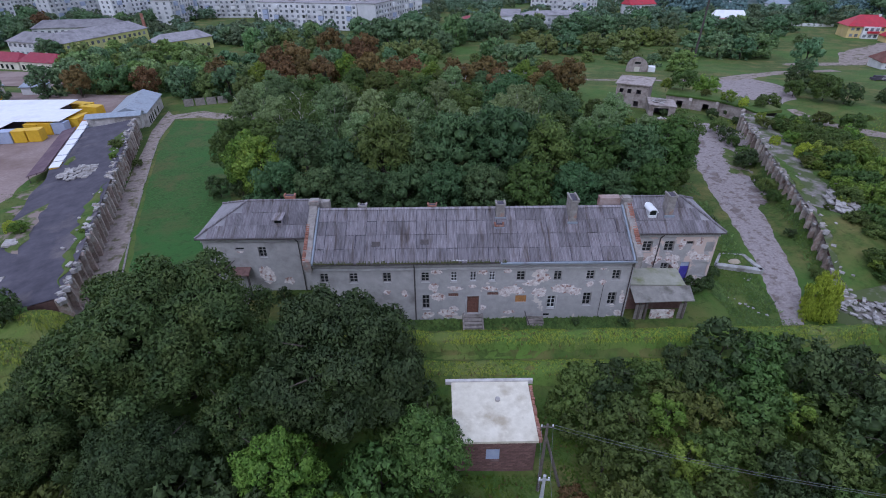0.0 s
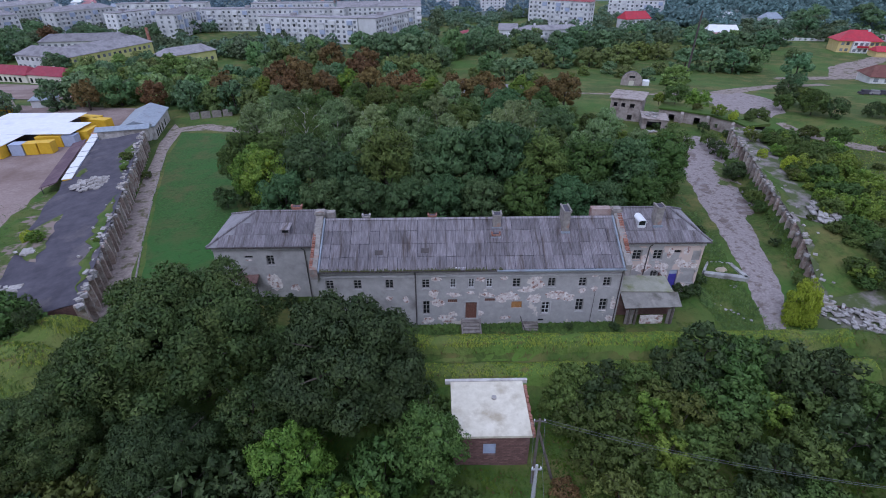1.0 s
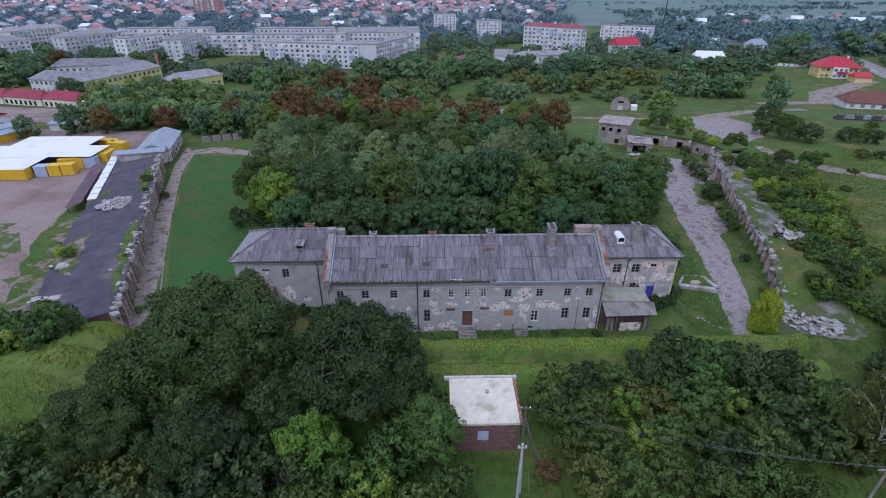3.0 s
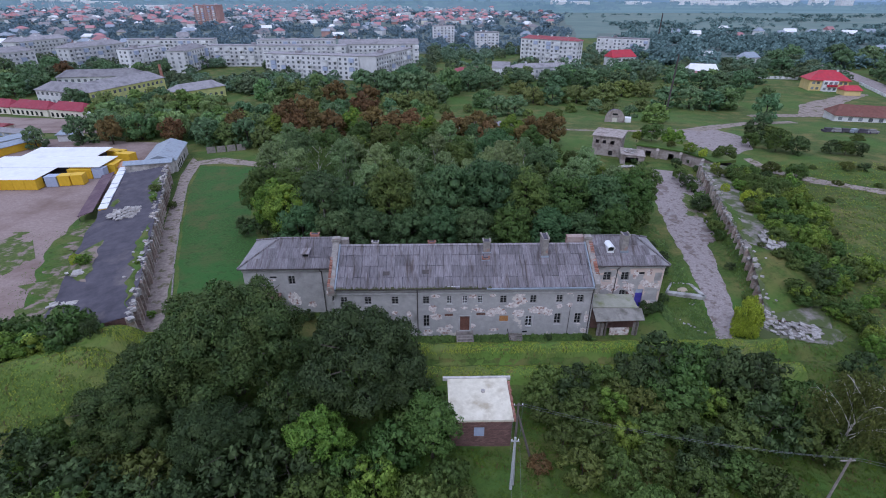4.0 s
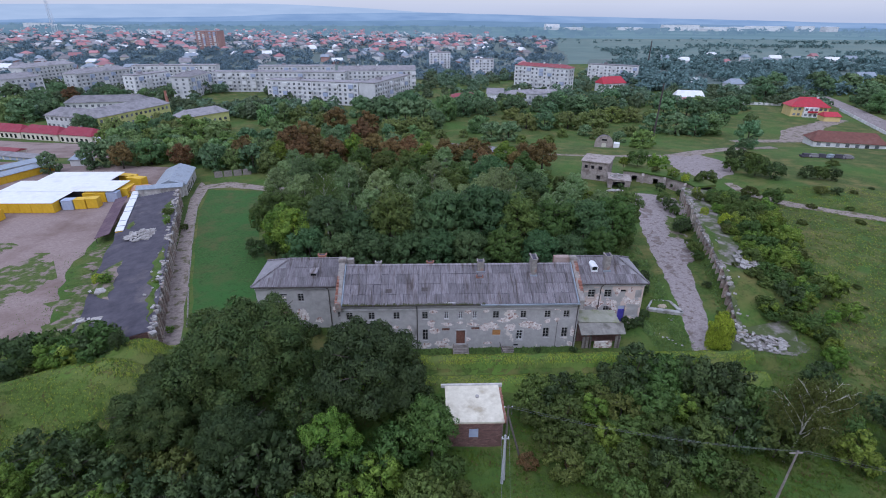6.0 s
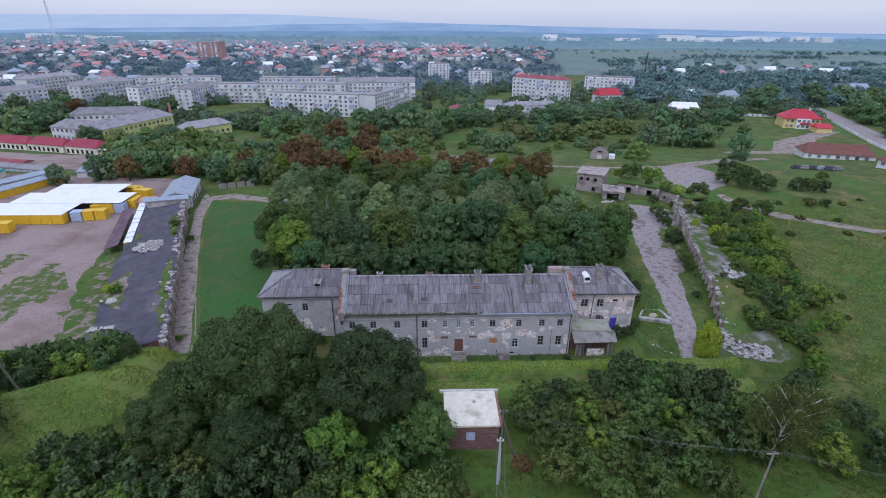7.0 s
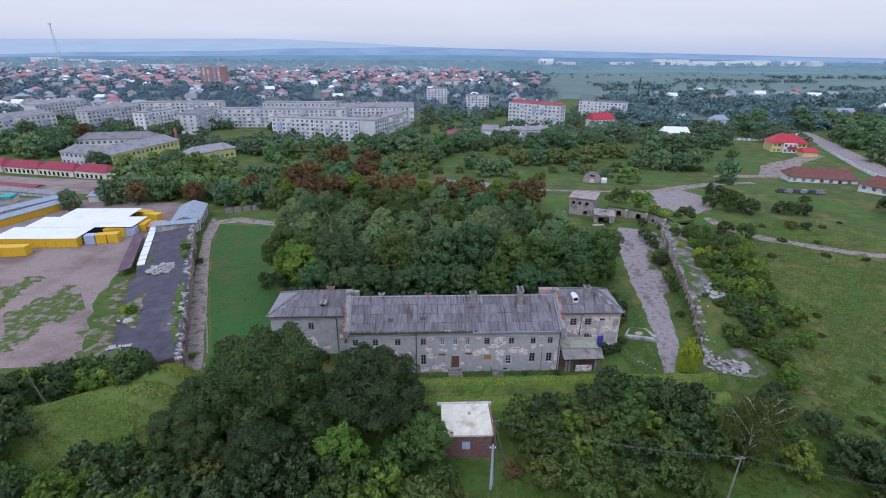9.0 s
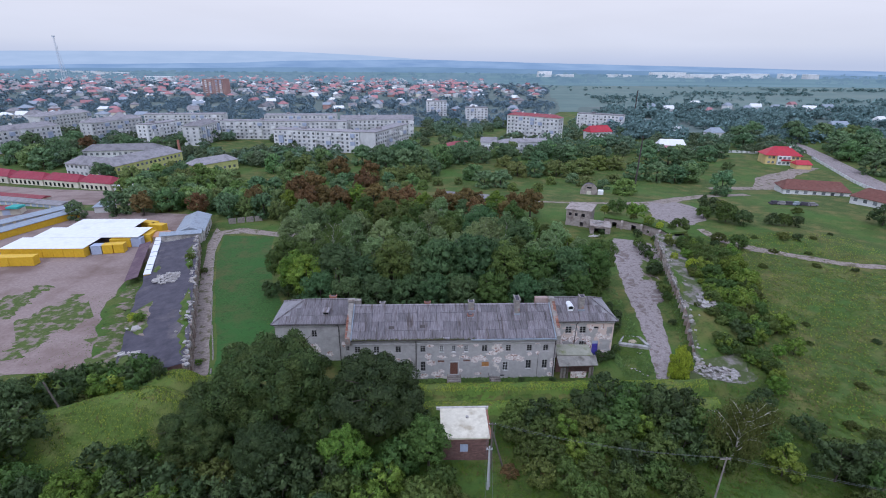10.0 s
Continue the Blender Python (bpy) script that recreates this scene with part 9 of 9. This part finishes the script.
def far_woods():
    """Woods of the plain, too many to count."""
    rng = np.random.default_rng(5)
    fine = [crown_arrays(60 + i, 5.0, -2.0, 9.0, 190, 1.15, 16, 0.1, 0.85, 0.6, 5, 0)[:2] for i in range(6)]
    coarse = [crown_arrays(70 + i, 5.2, -1.0, 9.0, 60, 2.0, 11, 0.1, 0.88, 0.6, 3, 0)[:2] for i in range(6)]

    def wood(name, label, material, plots):
        chunks, normals = [], []
        for protos, n, x0, x1, y0, y1, s0, s1, keep in plots:
            for _ in range(n):
                x, y = rng.uniform(x0, x1), rng.uniform(y0, y1)
                if abs(x - 13) > 1.05 * (y + 80) or not keep(x, y):
                    continue
                s, a = rng.uniform(s0, s1), rng.uniform(0, 6.28)
                v, nv = protos[rng.integers(6)]
                v = v * np.array([s * 1.15, s * 1.15, s * 0.9])
                c, k = math.cos(a), math.sin(a)
                chunks.append(np.stack([v[:, 0] * c - v[:, 1] * k + x, v[:, 0] * k + v[:, 1] * c + y, v[:, 2] - 5], 1))
                normals.append(np.stack([nv[:, 0] * c - nv[:, 1] * k, nv[:, 0] * k + nv[:, 1] * c, nv[:, 2]], 1))
        ob = new(name, leaf_mesh(name, np.concatenate(chunks), material, np.concatenate(normals)))
        tagged(ob, label, "woods", kind="stuff")
    near = [crown_arrays(80 + i, 4.8, -2.0, 9.5, 460, 0.85, 20, 0.1, 0.8, 0.7, 6, 0)[:2] for i in range(6)]

    def free(x, y):
        return not any((x - a) ** 2 + (y - c) ** 2 < (r + 2) ** 2 for a, c, r in BLOCKED)
    plots = [(-310, -20, 212, 300, lambda x, y: x < -150 or y < 222 or y < 250 and noise.noise((x * 0.06, y * 0.06, 5)) > 0.05), (-330, -10, 300, 400, lambda x, y: not (-150 < x < -45 and y < 345)), (-135, -62, 206, 246, lambda x, y: noise.noise((x * 0.05, y * 0.05, 8)) > -0.2), (8, 160, 285, 420, lambda x, y: not (72 < x < 132 and 325 < y < 372)), (130, 290, 240, 350, lambda x, y: x < 0.55 * y + 125)]
    def before(p, q):
        d = math.dist(p, q)
        nx, ny = (q[1] - p[1]) / d, -(q[0] - p[0]) / d
        return (min(p[0], q[0]) - 6, max(p[0], q[0]) + 6, min(p[1], q[1]) - 14, max(p[1], q[1]),
                lambda x, y: 4 < (x - p[0]) * nx + (y - p[1]) * ny < 14 and noise.noise((x * 0.07, y * 0.07, 1)) > -0.12)
    rows = [(*before(p, q), int((abs(q[0] - p[0]) + 12) * (abs(q[1] - p[1]) + 14) / 62)) for p, q in FRONTS if p[1] < 420]
    for label, material, share in (("hazy green trees between the apartment blocks", L_MIDFAR, 0.62), ("hazy olive trees between the apartment blocks", L_MIDOLIVE, 0.38)):
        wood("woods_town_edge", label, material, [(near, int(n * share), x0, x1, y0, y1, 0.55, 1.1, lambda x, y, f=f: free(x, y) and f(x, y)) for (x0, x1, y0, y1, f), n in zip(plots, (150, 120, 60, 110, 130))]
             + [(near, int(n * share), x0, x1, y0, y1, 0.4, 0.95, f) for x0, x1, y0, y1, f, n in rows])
    wood("far_woods", "hazy blue-green woods over the plain", L_FAR, [
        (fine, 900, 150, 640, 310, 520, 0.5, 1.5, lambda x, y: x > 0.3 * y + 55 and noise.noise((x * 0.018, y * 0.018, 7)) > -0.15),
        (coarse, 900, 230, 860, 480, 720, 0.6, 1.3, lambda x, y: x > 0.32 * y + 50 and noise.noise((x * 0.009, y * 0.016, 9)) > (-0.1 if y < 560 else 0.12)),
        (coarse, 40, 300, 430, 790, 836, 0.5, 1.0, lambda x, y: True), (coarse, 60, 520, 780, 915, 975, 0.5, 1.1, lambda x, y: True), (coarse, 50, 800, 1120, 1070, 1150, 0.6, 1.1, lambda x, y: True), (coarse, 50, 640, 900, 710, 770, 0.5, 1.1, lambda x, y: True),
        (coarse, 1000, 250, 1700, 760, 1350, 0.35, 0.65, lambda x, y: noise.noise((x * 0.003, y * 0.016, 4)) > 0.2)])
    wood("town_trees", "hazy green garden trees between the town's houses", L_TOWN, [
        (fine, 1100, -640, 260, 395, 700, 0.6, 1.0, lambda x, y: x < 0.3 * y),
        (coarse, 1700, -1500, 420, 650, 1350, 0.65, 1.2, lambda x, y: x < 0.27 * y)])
    wood("backdrop_far_woods", "hazy bluish woods on the far plain", glow_mat("distant_woods_haze", (0.13, 0.195, 0.235), (0.185, 0.25, 0.285)), [
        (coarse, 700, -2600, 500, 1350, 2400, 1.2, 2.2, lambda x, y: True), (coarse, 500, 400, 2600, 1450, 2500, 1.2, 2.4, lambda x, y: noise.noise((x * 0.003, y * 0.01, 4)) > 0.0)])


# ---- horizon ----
# Backdrop colours glow: haze over the distance is painted as emission, unlit.
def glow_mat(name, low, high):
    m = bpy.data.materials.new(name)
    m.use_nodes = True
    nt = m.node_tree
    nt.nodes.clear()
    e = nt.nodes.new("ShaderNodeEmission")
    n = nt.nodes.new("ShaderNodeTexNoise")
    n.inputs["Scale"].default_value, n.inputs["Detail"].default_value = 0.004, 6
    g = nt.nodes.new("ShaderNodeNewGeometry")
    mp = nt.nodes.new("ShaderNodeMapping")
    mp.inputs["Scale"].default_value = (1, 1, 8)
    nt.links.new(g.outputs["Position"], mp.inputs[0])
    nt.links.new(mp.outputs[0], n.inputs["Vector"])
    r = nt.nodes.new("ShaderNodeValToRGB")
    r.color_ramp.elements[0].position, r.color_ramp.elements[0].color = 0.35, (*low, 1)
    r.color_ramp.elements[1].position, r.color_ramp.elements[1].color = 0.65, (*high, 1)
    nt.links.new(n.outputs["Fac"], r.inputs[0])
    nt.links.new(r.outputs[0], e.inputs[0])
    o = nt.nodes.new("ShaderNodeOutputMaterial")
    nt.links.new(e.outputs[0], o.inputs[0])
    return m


def ridge(name, label, dist, profile, swell, material, seed):
    """A far ridge; profile: (bearing, height) pairs, between which it runs smoothly."""
    b = Build()
    n = 160
    a0, a1 = profile[0][0], profile[-1][0]
    for i in range(n + 1):
        k = i / n
        a = a0 + (a1 - a0) * k
        h = float(np.interp(a, [p[0] for p in profile], [p[1] for p in profile])) + swell * noise.noise((k * 12, seed, 0.2)) + swell * 0.5 * noise.noise((k * 60, seed, 3.2))
        x, y = math.sin(a) * dist, math.cos(a) * dist
        b.v += [(x, y, -12), (x, y, h), (x * 1.03, y * 1.03, h + 2)]
    b.f = [(3 * i + j, 3 * i + 3 + j, 3 * i + 4 + j, 3 * i + 1 + j) for i in range(n) for j in (0, 1)]
    setting(name, b, material, label, "backdrop", smooth=True)


far_woods()
b = Build()
for i in range(41):
    for k, y in enumerate((1340, 1700, 2200, 3000, 4000)):
        b.v.append(((i / 20 - 1) * (y + 200) * 1.3, y, -4.5))
b.f = [(5 * i + k, 5 * i + 5 + k, 5 * i + 6 + k, 5 * i + 1 + k) for i in range(40) for k in range(4)]
setting("backdrop_plain", b, glow_mat("distant_plain_haze", (0.155, 0.225, 0.25), (0.195, 0.27, 0.29)), "distant plain in haze blue", "backdrop")
ridge("backdrop_far_hills", "hills on the horizon, pale blue with haze", 4650, [(-1.1, 92), (-0.66, 102), (-0.42, 121), (-0.3, 130), (-0.23, 125), (-0.11, 106), (0.05, 60), (0.2, 10)], 2, glow_mat("far_hill_haze", (0.37, 0.43, 0.51), (0.41, 0.465, 0.54)), 3)
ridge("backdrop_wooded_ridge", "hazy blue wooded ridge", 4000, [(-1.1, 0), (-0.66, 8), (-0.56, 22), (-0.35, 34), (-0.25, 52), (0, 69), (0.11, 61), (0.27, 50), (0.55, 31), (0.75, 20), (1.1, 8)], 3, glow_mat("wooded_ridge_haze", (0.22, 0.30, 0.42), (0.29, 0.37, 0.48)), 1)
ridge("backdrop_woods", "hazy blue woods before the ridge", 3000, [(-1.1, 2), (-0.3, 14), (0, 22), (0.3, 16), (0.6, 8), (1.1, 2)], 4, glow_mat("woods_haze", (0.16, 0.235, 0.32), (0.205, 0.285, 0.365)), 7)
